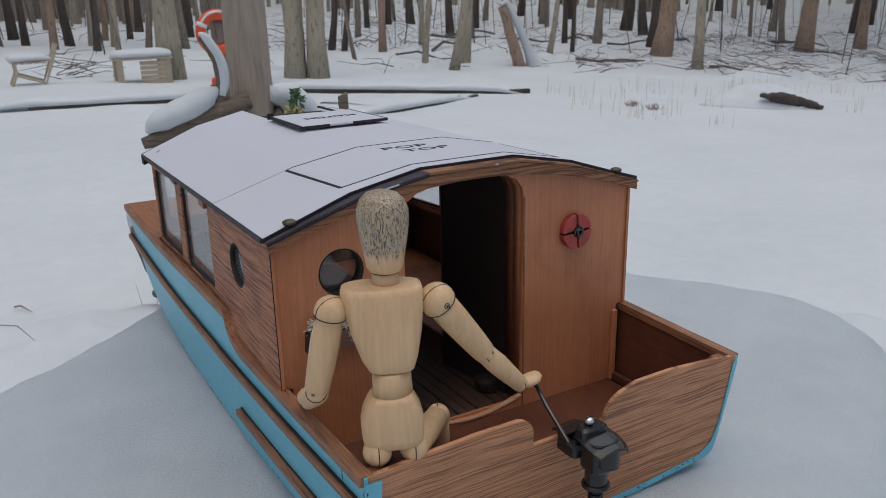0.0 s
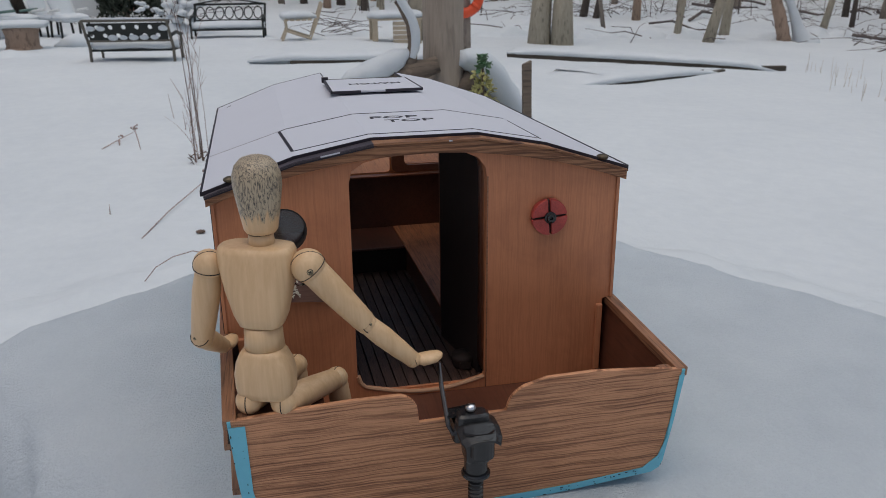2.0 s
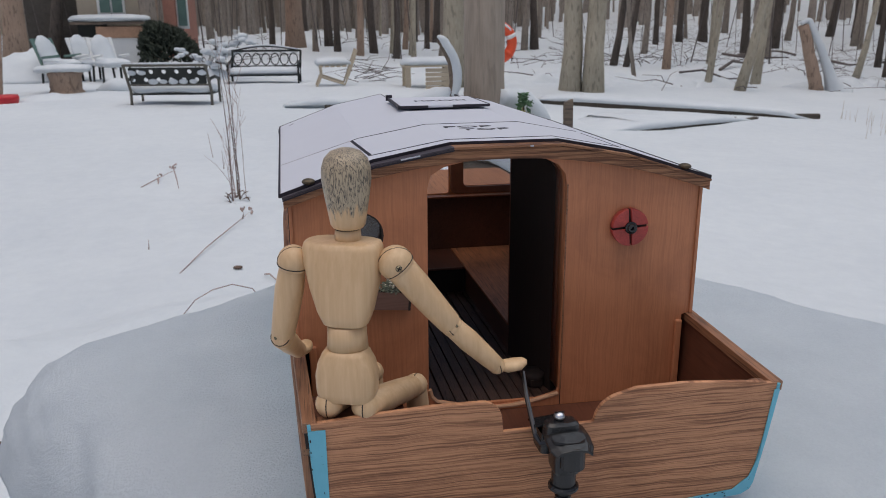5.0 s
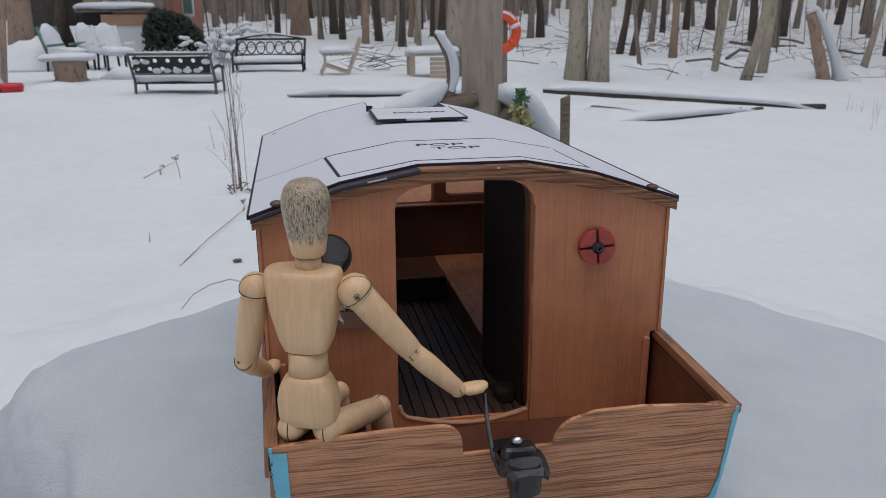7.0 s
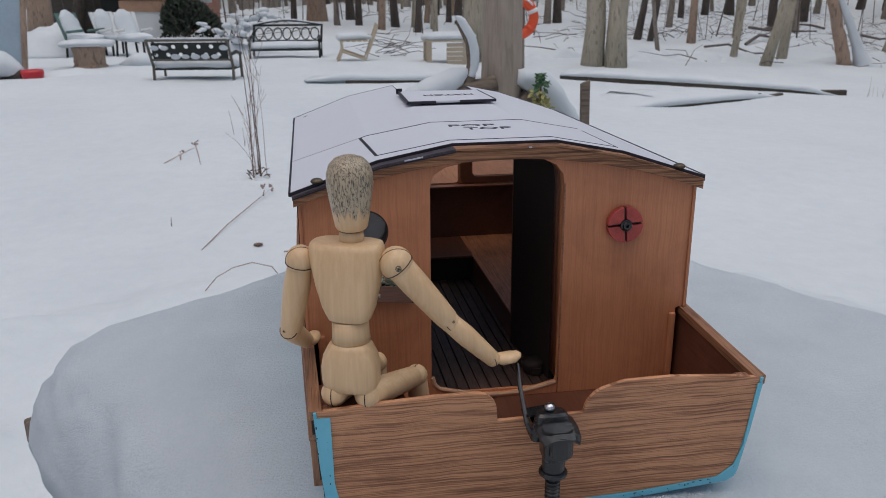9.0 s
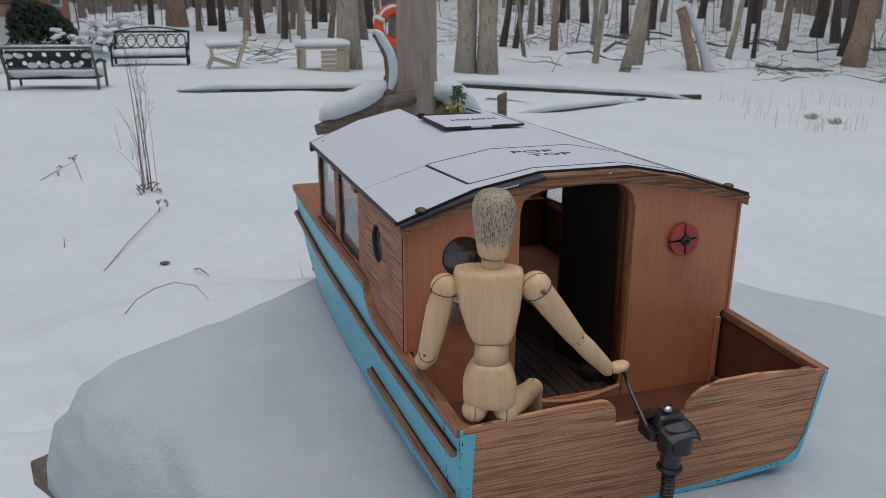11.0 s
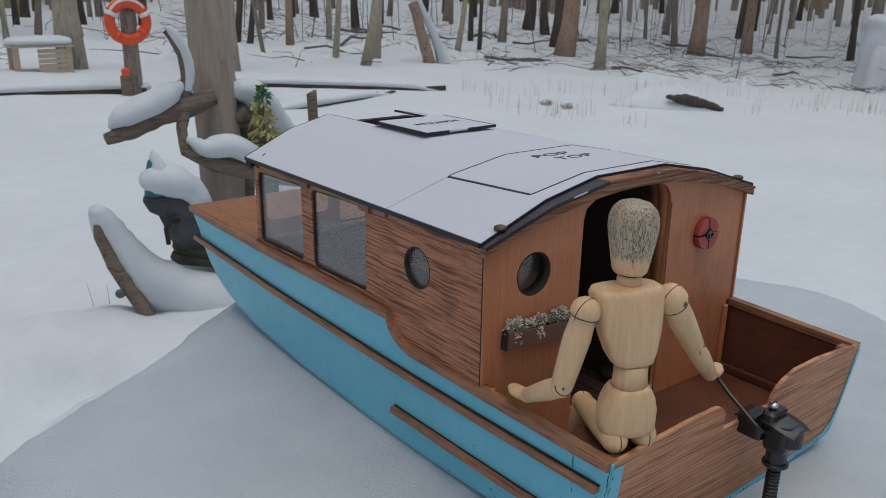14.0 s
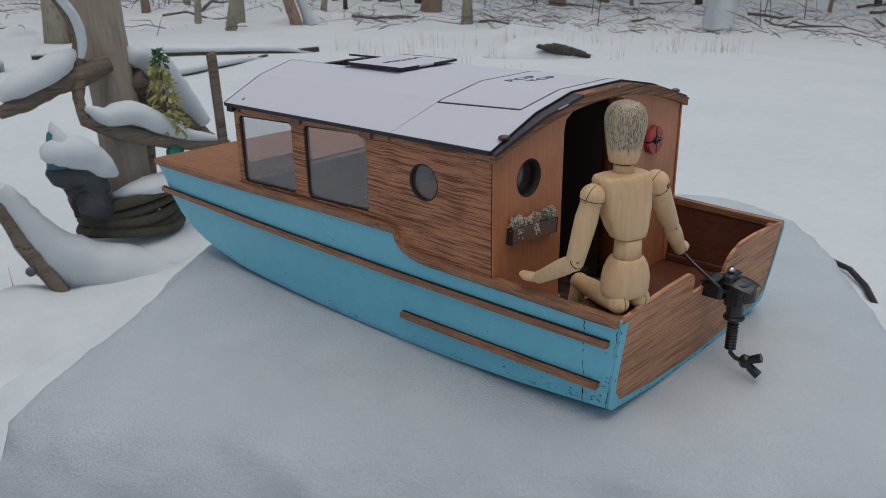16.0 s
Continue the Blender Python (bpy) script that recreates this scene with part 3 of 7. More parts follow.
def rough_edge(pts, r):
    """A sawn plywood edge, a little uneven in width."""
    return tube(bmesh.new(), pts, [r * (1 + 0.22 * n3(p[0] * 220, p[2] * 180, 3)) for p in pts], 8)


bpart("cockpit_floor", block((-0.148, 0.0060, -0.0745), (0.148, 0.1297, -0.0711)), M_lining, label="brown plywood cockpit floor")
bpart("cockpit_seat", block((-0.1555, 0.0060, -0.0712), (-0.0955, 0.052, -0.006)), M_lining, label="plain plywood box seat", bevel=0.0008)
bpart("floor_cleat", block((0.1490, 0.0060, -0.0712), (0.1535, 0.1290, -0.0635)), M_lining, label="narrow cleat along the cockpit floor", bevel=0.0008)
bpart("sill_edge", rough_edge([(-0.0592, 0.1304, -0.0480), (-0.0575, 0.1304, -0.0545), (-0.0535, 0.1304, -0.0588)] + [(-0.0480 + 0.0970 * k / 14, 0.1304, -0.0607 - 0.0080 * math.sin(math.pi * k / 14)) for k in range(15)], 0.0019), M_raw, label="pale raw plywood sill edge")
bpart("door_sill", block((-0.058, 0.1335, -0.0712), (0.0490, 0.1365, -0.0655)), M_bulk)
for side in (-1, 1):
    bpart("corner_batten", block((side * 0.1502 - 0.0028, 0.1258, -0.0712), (side * 0.1502 + 0.0028, 0.1296, -0.0015)), M_bulk, bevel=0.0012)
    bpart("stern_knee", block((side * 0.1485 - 0.0055, 0.0040, -0.012), (side * 0.1485 + 0.0055, 0.014, -0.001)), M_strip, bevel=0.002)

# cabin
ROOF = [(-0.1670, 0.1172), (-0.099, 0.1390), (-0.040, 0.1494), (0.044, 0.1494), (0.099, 0.1390), (0.1670, 0.1172)]


def roof_z(x):
    return lerp_table(ROOF, x)


def arch_z(x):
    return 0.1458 - 1.13 * x * x


under = [(x, arch_z(x) - 0.003) for x in [0.1605 - 0.321 * k / 16 for k in range(17)]]
wall_outline = [(-0.1605, 0.004), (-0.154, 0.002), (-0.1500, -0.0712), (0.1500, -0.0712), (0.154, 0.002), (0.1605, 0.004)] + under
front_outline = [(-0.1540, 0.0225), (0.1540, 0.0225)] + [(x * 0.96, z - 0.0042) for x, z in under]
door_hole = [(-0.0598, -0.050), (-0.0545, -0.0580), *[(-0.048 + 0.0960 * k / 6, -0.0595 - 0.0080 * math.sin(math.pi * k / 6)) for k in range(7)], (0.0492, -0.0550), (0.0500, 0.1150), (0.0487, 0.1245), (0.0430, 0.1322), (0.033, 0.1370),
             (0.018, 0.1394), (-0.012, 0.1396), (-0.030, 0.1375), (-0.047, 0.1335), (-0.0565, 0.1275), (-0.0590, 0.1180)]
bpart("aft_bulkhead", plate(wall_outline, [door_hole, circle(-0.1105, 0.084, 0.0178)], 0.0036, Matrix.Translation((0, 0.1315, 0)) @ XZ), M_bulk, label="varnished plywood cabin bulkhead with doorway and porthole", bevel=0.0004)
ring_o, ring_i = circle(-0.1105, 0.084, 0.0181), circle(-0.1105, 0.084, 0.0166)
bpart("porthole_ring", plate(ring_o, [ring_i], 0.011, Matrix.Translation((0, 0.1355, 0)) @ XZ), M_char_shadow, label="dark porthole liner")
bpart("porthole_pane", plate(circle(-0.1105, 0.084, 0.0166), [], 0.0008, Matrix.Translation((0, 0.1400, 0)) @ XZ), M_port_dark).visible_shadow = False
jamb_in = [(0.0502, -0.0600), (0.0502, 0.1152), (0.0489, 0.1250), (0.0432, 0.1327), (0.0332, 0.1376), (0.0180, 0.1398)]
jamb_out = [(0.0180, 0.1420), (0.0350, 0.1402), (0.0470, 0.1350), (0.0530, 0.1270), (0.0545, 0.1160), (0.0545, -0.0600)]
for k, (y0, y1) in enumerate(((0.1334, 0.1440), (0.1442, 0.1560))):
    bpart("door_jamb", plate([(x + 0.0003 * k, z) for x, z in jamb_in + jamb_out], [], y1 - y0, Matrix.Translation((0, (y0 + y1) / 2, 0)) @ XZ), M_bulk if k == 0 else M_inner)
bpart("jamb_edge", block((0.0501, 0.1288, -0.0560), (0.0511, 0.1297, 0.1170)), M_strip)
bpart("jamb_seam", block((0.0503, 0.1293, -0.0708), (0.0508, 0.1298, -0.0562)), M_char_shadow)


def toe(bm, side):
    """Cabin sides draw in towards the bow."""
    for v in bm.verts:
        v.co.x -= side * 0.0216 * max(0.0, v.co.y - 0.21)
    return bm


def sloped(pts):
    return [(y, z - 0.045 * (y - 0.39)) for y, z in pts]


for side in (-1, 1):
    hole1, hole2 = sloped(rounded(0.4065, 0.0280, 0.5060, 0.1068, 0.005)), sloped(rounded(0.2870, 0.0265, 0.3855, 0.1060, 0.006))
    wall = [(0.1298, -0.002), (0.205, -0.002), (0.225, 0.002), (0.240, 0.010), (0.2475, 0.0215), (0.514, 0.0140), (0.514, 0.1125), (0.1298, 0.1160)]
    bpart("cabin_side", toe(plate(wall, [hole1, hole2, circle(0.2095, 0.0765, 0.0180)], 0.0034, Matrix.Translation((side * 0.1610, 0, 0)) @ YZ), side), M_side, label="rough-grained plywood cabin side with windows", bevel=0.0003)
    for h in (hole1, hole2):
        cx, cy = sum(p[0] for p in h) / len(h), sum(p[1] for p in h) / len(h)
        inner = [(cx + (p[0] - cx) * 0.965, cy + (p[1] - cy) * 0.955) for p in h]
        bpart("window_liner", toe(plate([(cx + (p[0] - cx) * 0.999, cy + (p[1] - cy) * 0.999) for p in h], [inner], 0.0024, Matrix.Translation((side * 0.1600, 0, 0)) @ YZ), side), M_char_shadow, label="charred dark window edge")
        bpart("window_pane", toe(plate(inner, [], 0.0007, Matrix.Translation((side * 0.1592, 0, 0)) @ YZ), side), M_pane, label="clear plastic window pane").visible_shadow = False
    bpart("porthole_ring", plate(circle(0.2095, 0.0765, 0.0179), [circle(0.2095, 0.0765, 0.0166)], 0.0050, Matrix.Translation((side * 0.1600, 0, 0)) @ YZ), M_char_shadow, label="dark porthole liner")
    bpart("porthole_pane", plate(circle(0.2095, 0.0765, 0.0166), [], 0.0007, Matrix.Translation((side * 0.1585, 0, 0)) @ YZ), M_port).visible_shadow = False
    rpart("header_rail", toe(block((side * 0.1648 - 0.0018, 0.252, 0.1105), (side * 0.1648 + 0.0018, 0.515, 0.1160)), side), M_strip, bevel=0.0006)
    for yy in (0.282, 0.394, 0.508):
        rpart("rafter_end", toe(block((side * 0.1665 - 0.0035, yy - 0.0085, 0.1098), (side * 0.1665 + 0.0035, yy + 0.0085, 0.1168)), side), M_inner, bevel=0.0006)

for side in (-1, 1):
    bpart("corner_seam", block((side * 0.1624 - 0.0004, 0.1291, 0.0035), (side * 0.1624 + 0.0004, 0.1297, 0.1150)), M_char_shadow)
    bpart("corner_edge", block((side * 0.1610 - 0.0012, 0.1281, 0.0035), (side * 0.1610 + 0.0012, 0.1294, 0.1120)), M_bulk)
front_holes = [rounded(-0.144, 0.042, -0.066, 0.107, 0.006), rounded(-0.052, 0.0275, 0.038, 0.126, 0.004), rounded(0.056, 0.036, 0.146, 0.107, 0.006)]
bpart("front_bulkhead", plate(front_outline, front_holes, 0.0034, Matrix.Translation((0, 0.5150, 0)) @ XZ), M_bulk, label="varnished cabin front with window openings", bevel=0.0003)
bpart("front_frame", plate(rounded(0.040, 0.0268, 0.151, 0.1105, 0.008), [rounded(0.0555, 0.0355, 0.1465, 0.1075, 0.006)], 0.005, Matrix.Translation((0, 0.5105, 0)) @ XZ), M_inner, label="brown inner window frame", bevel=0.0005)
for h in (front_holes[0], front_holes[2]):
    bpart("front_pane", plate(h, [], 0.0007, Matrix.Translation((0, 0.5155, 0)) @ XZ), M_front_pane).visible_shadow = False
# inside the cabin
for k in range(31):
    x0 = -0.1475 + 0.0096 * k
    bpart("floor_plank", block((x0, 0.134, -0.0745), (x0 + 0.0084, 0.512, -0.0715 + 0.0005 * (k % 2))), M_floor)
bpart("sub_floor", block((-0.148, 0.134, -0.0765), (0.148, 0.512, -0.0748)), M_char_shadow)
bpart("berth_top", block((0.0372, 0.2420, -0.0432), (0.1485, 0.5000, -0.0405)), M_berth, label="varnished plywood berth", bevel=0.0006)
bpart("berth_front", block((0.0385, 0.2420, -0.0710), (0.0415, 0.5000, -0.0434)), M_lining)
# Bench takes the darker lining wood; its dim light is put into the colour.
bpart("fore_bench", block((-0.1485, 0.4210, -0.0434), (0.0368, 0.5000, -0.0408)), M_lining, bevel=0.0006)
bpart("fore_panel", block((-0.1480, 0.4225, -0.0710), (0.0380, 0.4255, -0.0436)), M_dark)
bpart("partition", rings(bmesh.new(), [[(0.0508, 0.1564, z), (0.0545, 0.1564, z), (0.0400, 0.2370, z), (0.0370, 0.2370, z)] for z in (-0.0714, 0.1330)]), M_dark, label="near-black inner partition")
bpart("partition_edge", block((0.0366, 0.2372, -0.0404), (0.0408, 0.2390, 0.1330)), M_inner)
# Invented panel that closes off the space behind the partition.
bpart("added_partition_end", block((0.0405, 0.2335, -0.0710), (0.1200, 0.2370, 0.1150)), M_dark)
bpart("front_lower_panel", block((-0.1470, 0.5002, -0.0700), (0.1470, 0.5030, 0.0243)), M_lining)
bpart("dash_shelf", block((-0.1470, 0.4960, 0.0245), (0.1470, 0.5075, 0.0266)), M_inner, label="narrow brown shelf below the front windows", bevel=0.0006)
# Unidentified dark round object by the door, built in a low stove shape.
stove = thing("model_stove", (0.036, 0.172, -0.0714), "small low dark round object standing inside the doorway", "stove")
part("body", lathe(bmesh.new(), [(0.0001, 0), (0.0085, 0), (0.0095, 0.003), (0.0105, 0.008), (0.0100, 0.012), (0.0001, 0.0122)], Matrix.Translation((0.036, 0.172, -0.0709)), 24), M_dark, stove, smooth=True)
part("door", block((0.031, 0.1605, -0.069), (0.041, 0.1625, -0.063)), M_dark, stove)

# roof


def aft_y(x):
    return 0.1275 + 0.0105 * (1 - min(1, abs(x) / 0.1675) ** 1.5)


def fore_y(x):
    return lerp_table([(0, 0.556), (0.042, 0.555), (0.099, 0.541), (0.17, 0.519)], abs(x))


def roof_layer(y_a, y_b, lo, hi, grow=1.0, prof=ROOF):
    loops = []
    for f in (y_a, y_b):
        loops.append([(x * grow, f(x), z + lo) for x, z in prof] + [(x * grow, f(x), z + hi) for x, z in prof[::-1]])
    return rings(bmesh.new(), loops)


T = 0.0020
NOTCH_Y = 0.452
STAR = [(0.0570, roof_z(0.0570))] + ROOF[4:]
rpart("roof_sheet", roof_layer(aft_y, lambda x: NOTCH_Y, 0.0, T), M_paper, label="white foam board roof with black inked edges")
rpart("roof_sheet", roof_layer(lambda x: NOTCH_Y, fore_y, 0.0, T, 1.0, ROOF[:3]), M_paper)
rpart("roof_sheet", roof_layer(lambda x: NOTCH_Y, fore_y, 0.0, T, 1.0, STAR), M_paper)
rpart("roof_edge_aft", roof_layer(lambda x: aft_y(x) - 0.0012, lambda x: aft_y(x) - 0.0001, -0.0010, T + 0.0001, 1.003), M_black)
for prof in (ROOF[:3], STAR):
    rpart("roof_edge_fore", roof_layer(lambda x: fore_y(x) + 0.0001, lambda x: fore_y(x) + 0.0012, -0.0002, T + 0.0002, 1.003, prof), M_black)
for (xn, zn), dx in ((ROOF[2], 0.0011), (STAR[0], -0.0011)):
    rpart("roof_edge_notch", block((min(xn, xn + dx), NOTCH_Y, zn - 0.0002), (max(xn, xn + dx), 0.5545, zn + T + 0.0002)), M_black)
rpart("roof_under_layer", roof_layer(lambda x: 0.1228, lambda x: 0.440, -0.0018, -0.0001, 0.995, ROOF[:3]), M_purple, label="ink-stained lower roof layer showing at the stern")
rpart("roof_under_layer", roof_layer(lambda x: 0.1228, lambda x: 0.440, -0.0018, -0.0001, 0.995, ROOF[2:]), M_beam, label="lower plywood roof layer showing at the stern")
for xa, xb in ((-0.0800, -0.0655), (0.0180, 0.0205)):
    rpart("bare_edge", roof_layer(lambda x: 0.1221, lambda x: 0.1227, -0.0014, -0.0003, 0.995, [(xa, roof_z(xa)), (xb, roof_z(xb))]), M_paper, label="bare white foam where the ink is missing")
rpart("roof_under_edge", roof_layer(lambda x: 0.1223, lambda x: 0.1231, -0.0030, -0.0019, 0.994, ROOF[:3]), M_black)
for side in (-1, 1):
    rpart("roof_edge_side", block((side * 0.1679 - 0.0008, 0.1278, 0.1160), (side * 0.1679 + 0.0008, 0.5185, 0.1195)), M_black)
beam = []
for y in (0.1232, 0.1296):
    xs = [-0.1655 + 0.331 * k / 24 for k in range(25)]
    beam.append([(x, y, roof_z(x) - 0.0019) for x in xs] + [(x, y, arch_z(x) - 0.0062) for x in xs[::-1]])
bpart("roof_beam", rings(bmesh.new(), beam), M_beam, label="arched rough plywood roof beam", bevel=0.0004)
beam = []
for y in (0.502, 0.5129):
    beam.append([(x, y, roof_z(x) - 0.0045) for x in xs] + [(x, y, arch_z(x) - 0.0082) for x in xs[::-1]])
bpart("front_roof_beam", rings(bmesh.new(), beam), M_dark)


def ink(p, q, wide, top=0.0023, parent=boat):
    """A marker line on the roof sheet from p to q, following its folds."""
    bends = sorted([u for x, _ in ROOF if p[0] != q[0] for u in [(x - p[0]) / (q[0] - p[0])] if 0 < u < 1])
    us = [0.0] + bends + [1.0]
    d = Vector((q[0] - p[0], q[1] - p[1], 0)).normalized() * wide / 2
    o = Vector((-d.y, d.x, 0))
    loops = []
    for u in us:
        x, y = p[0] + (q[0] - p[0]) * u, p[1] + (q[1] - p[1]) * u
        a, c = Vector((x, y, 0)) + o, Vector((x, y, 0)) - o
        za, zc = roof_z(a.x) + top, roof_z(c.x) + top
        loops.append([(a.x, a.y, za - 0.0006), (a.x, a.y, za), (c.x, c.y, zc), (c.x, c.y, zc - 0.0006)])
    return rings(bmesh.new(), loops)


for p, q, w in (((-0.105, 0.245), (-0.0985, 0.150), 0.0024), ((-0.105, 0.245), (0.100, 0.245), 0.0011), ((-0.0985, 0.150), (0.101, 0.150), 0.0014), ((0.101, 0.235), (0.101, 0.150), 0.0013)):
    rpart("ink_line", ink(p, q, w), M_black)

rpart("pencil_line", ink((-0.106, 0.2455), (-0.1665, 0.2480), 0.0005), M_pencil)
rpart("ink_tick", ink((-0.1560, 0.4990), (-0.1520, 0.5020), 0.0018), M_black)


def words(text, size, m, parent, label, bold=0.00025):
    cu = bpy.data.curves.new("lettering", "FONT")
    cu.body, cu.size, cu.extrude, cu.offset, cu.align_x, cu.align_y = text, size, 0.0001, bold, "CENTER", "CENTER"
    cu.resolution_u = 3
    ob = bpy.data.objects.new("lettering", cu)
    me = ob.to_mesh()
    bm = bmesh.new()
    bm.from_mesh(me)
    ob.to_mesh_clear()
    bpy.data.objects.remove(ob)
    bpy.data.curves.remove(cu)
    bmesh.ops.transform(bm, matrix=m, verts=bm.verts[:])
    return rpart("lettering", bm, M_black, parent, label)


words("POP", 0.0150, pose(-0.0075, 0.2200, 0.15155, 0, 0, -3) @ Matrix.Diagonal((1.55, 1, 1, 1)), boat, "hand-inked word POP", 0.00012)
words("TOP", 0.0150, pose(0.0035, 0.2020, 0.15155, 0, 0, -2) @ Matrix.Diagonal((1.45, 1, 1, 1)), boat, "hand-inked word TOP", 0.00012)
for side in (-1, 1):
    bm = ball(bmesh.new(), (side * 0.1465, 0.1300, roof_z(side * 0.1465) + 0.0032), 0.0050, 12, (1, 1, 0.5))
    rpart("roof_nail", bm, M_brass, label="domed brass nail head", smooth=True)

# hatch lid over the notch
LID = [(-0.0455, 0.3560), (0.0485, 0.3585), (0.0480, 0.4480), (-0.0440, 0.4500)]
hatch = rpart("hatch", plate(LID, [], 0.0022, Matrix.Translation((0, 0, 0.1550))), M_paper, label="white foam board hatch lid with black edges")


def lid_edge(p, q, z0=0.1537, z1=0.1563):
    d = Vector(q) - Vector(p)
    bm = block((0, -0.0009, z0), (d.length, 0.0009, z1), Matrix.Translation((p[0], p[1], 0)) @ Matrix.Rotation(math.atan2(d.y, d.x), 4, "Z"))
    rpart("hatch_edge", bm, M_black, hatch)


lid_edge((-0.0465, 0.3556), (-0.016, 0.3563))
lid_edge((0.010, 0.3572), (0.0490, 0.3583))
lid_edge((-0.0445, 0.4500), (-0.0460, 0.3560), 0.1535, 0.1568)
lid_edge((0.0488, 0.3585), (0.0484, 0.4480))
lid_edge((-0.0475, 0.4465), (-0.0405, 0.4470), 0.1533, 0.1595)
words("HATCH", 0.0135, pose(0.006, 0.405, 0.1564, 0, 0, 180) @ Matrix.Diagonal((1.25, 1, 1, 1)), hatch, "hand-inked word HATCH", 0.0001)

# vent on the bulkhead
vent = thing("red_vent", (0.0975, 0.1295, 0.067), "red painted round vent with four slots", "vent")
VX, VZ = 0.0975, 0.0812
for k in range(4):
    a0, a1 = radians(90 * k + 3.2 + 4), radians(90 * k + 86.8 + 4)
    pts = [(0.0016 * math.cos((a0 + a1) / 2), 0.0016 * math.sin((a0 + a1) / 2))] + [(0.0150 * math.cos(a0 + (a1 - a0) * i / 7), 0.0150 * math.sin(a0 + (a1 - a0) * i / 7)) for i in range(8)]
    part("quarter", plate(pts, [], 0.0065, Matrix.Translation((VX, 0.1262, VZ)) @ XZ), M_red, vent, bevel=0.0008)
part("backing", plate(circle(VX, VZ, 0.0142), [], 0.004, Matrix.Translation((0, 0.1275, 0)) @ XZ), M_char_shadow, vent)
part("hub", lathe(bmesh.new(), [(0.0001, 0), (0.0050, 0), (0.0050, 0.002), (0.0036, 0.0024), (0.0030, 0.0036), (0.0016, 0.0036), (0.0013, 0.0016), (0.0001, 0.0016)], Matrix.Translation((VX, 0.1235, VZ)) @ Matrix.Rotation(radians(90), 4, "X"), 14), M_engine, vent, "black centre nut")

# outboard motor
motor = thing("outboard_motor", (0.0, -0.018, -0.02), "small black toy outboard clamped on the transom", "outboard motor")
MX, MY = -0.001, -0.0240


def prism(levels, n=8, e=5.0):
    """Rounded blocks: each level is x, y, half width, half depth, z."""
    loops = []
    for x, y, a, c, z in levels:
        lp = []
        for k in range(n * 4):
            th = 2 * math.pi * k / (n * 4)
            co, si = math.cos(th), math.sin(th)
            lp.append((x + a * math.copysign(abs(co) ** (2 / e), co), y + c * math.copysign(abs(si) ** (2 / e), si), z))
        loops.append(lp)
    return rings(bmesh.new(), loops)


part("cowl", prism([(MX, MY, 0.0078, 0.0085, -0.0330), (MX, MY, 0.0085, 0.0092, -0.0310), (MX, MY, 0.0092, 0.0100, -0.0180), (MX, MY, 0.0105, 0.0120, -0.0090)]), M_engine, motor)
part("motor_can", lathe(bmesh.new(), [(0.0001, -0.0270), (0.0072, -0.0270), (0.0082, -0.0260), (0.0082, -0.0105), (0.0001, -0.0105)], Matrix.Translation((MX + 0.002, MY - 0.0085, 0)), 20), M_engine, motor, "round black motor can")
bm = bmesh.new()
loops = []
for y, w, z in ((-0.0090, 0.0110, -0.0075), (-0.0160, 0.0135, -0.0055), (-0.0260, 0.0145, -0.0068), (-0.0350, 0.0140, -0.0090), (-0.0410, 0.0115, -0.0108)):
    xs = [-1, -0.7, -0.3, 0.3, 0.7, 1]
    droop = [0.0035, 0.0010, 0, 0, 0.0010, 0.0035]
    loops.append([(MX + 0.001 + w * q, y, z - d) for q, d in zip(xs, droop)] + [(MX + 0.001 + w * q, y, z - d - 0.0018) for q, d in zip(xs[::-1], droop[::-1])])
part("visor", rings(bm, loops), M_engine, motor, "glossy black folded visor", smooth=False, bevel=0.0005)
part("ridge", prism([(MX - 0.001, -0.0185, 0.0112, 0.0062, -0.0090), (MX - 0.001, -0.0185, 0.0108, 0.0058, -0.0035), (MX - 0.001, -0.0182, 0.0088, 0.0045, -0.0018)], 6, 4), M_engine, motor)
part("flap", rings(bmesh.new(), [[(-0.0170, y, z), (0.002, y, z + 0.0015), (0.002, y, z + 0.0030), (-0.0170, y, z + 0.0012)] for y, z in ((-0.0115, -0.0095), (-0.0020, -0.0105), (0.0050, -0.0130))]), M_engine, motor)
part("bolt", ball(bmesh.new(), (-0.003, -0.0170, 0.0005), 0.0036, 14, (1, 1, 0.75)), M_steel, motor, "bright steel screw head", smooth=True)
part("bolt_slot", block((-0.0061, -0.0174, 0.0026), (0.0001, -0.0166, 0.0035)), M_char_shadow, motor)
part("clamp", prism([(-0.0040, -0.0050, 0.0098, 0.0105, -0.0270), (-0.0035, -0.0050, 0.0105, 0.0110, -0.0240), (-0.0035, -0.0050, 0.0100, 0.0105, -0.0130)], 6, 6), M_engine, motor)
part("neck", lathe(bmesh.new(), [(0.0001, -0.0455), (0.0078, -0.0455), (0.0078, -0.0300), (0.0001, -0.0300)], Matrix.Translation((MX, MY, 0)), 20), M_engine, motor)
part("collar", lathe(bmesh.new(), [(0.0001, -0.0472), (0.0085, -0.0472), (0.0098, -0.0460), (0.0098, -0.0445), (0.0088, -0.0432), (0.0001, -0.0432)], Matrix.Translation((MX, MY, 0)), 20), M_engine, motor)
prof = [(0.0001, -0.0785)]
for k in range(10):
    zc = -0.0770 + 0.0031 * k
    prof += [(0.0041, zc - 0.0013), (0.0053, zc - 0.0004), (0.0053, zc + 0.0003), (0.0041, zc + 0.0012)]
prof += [(0.0001, -0.0470)]
part("ribbed_leg", lathe(bmesh.new(), prof, Matrix.Translation((MX, MY, 0)), 16), M_engine, motor, "ribbed black hose leg")
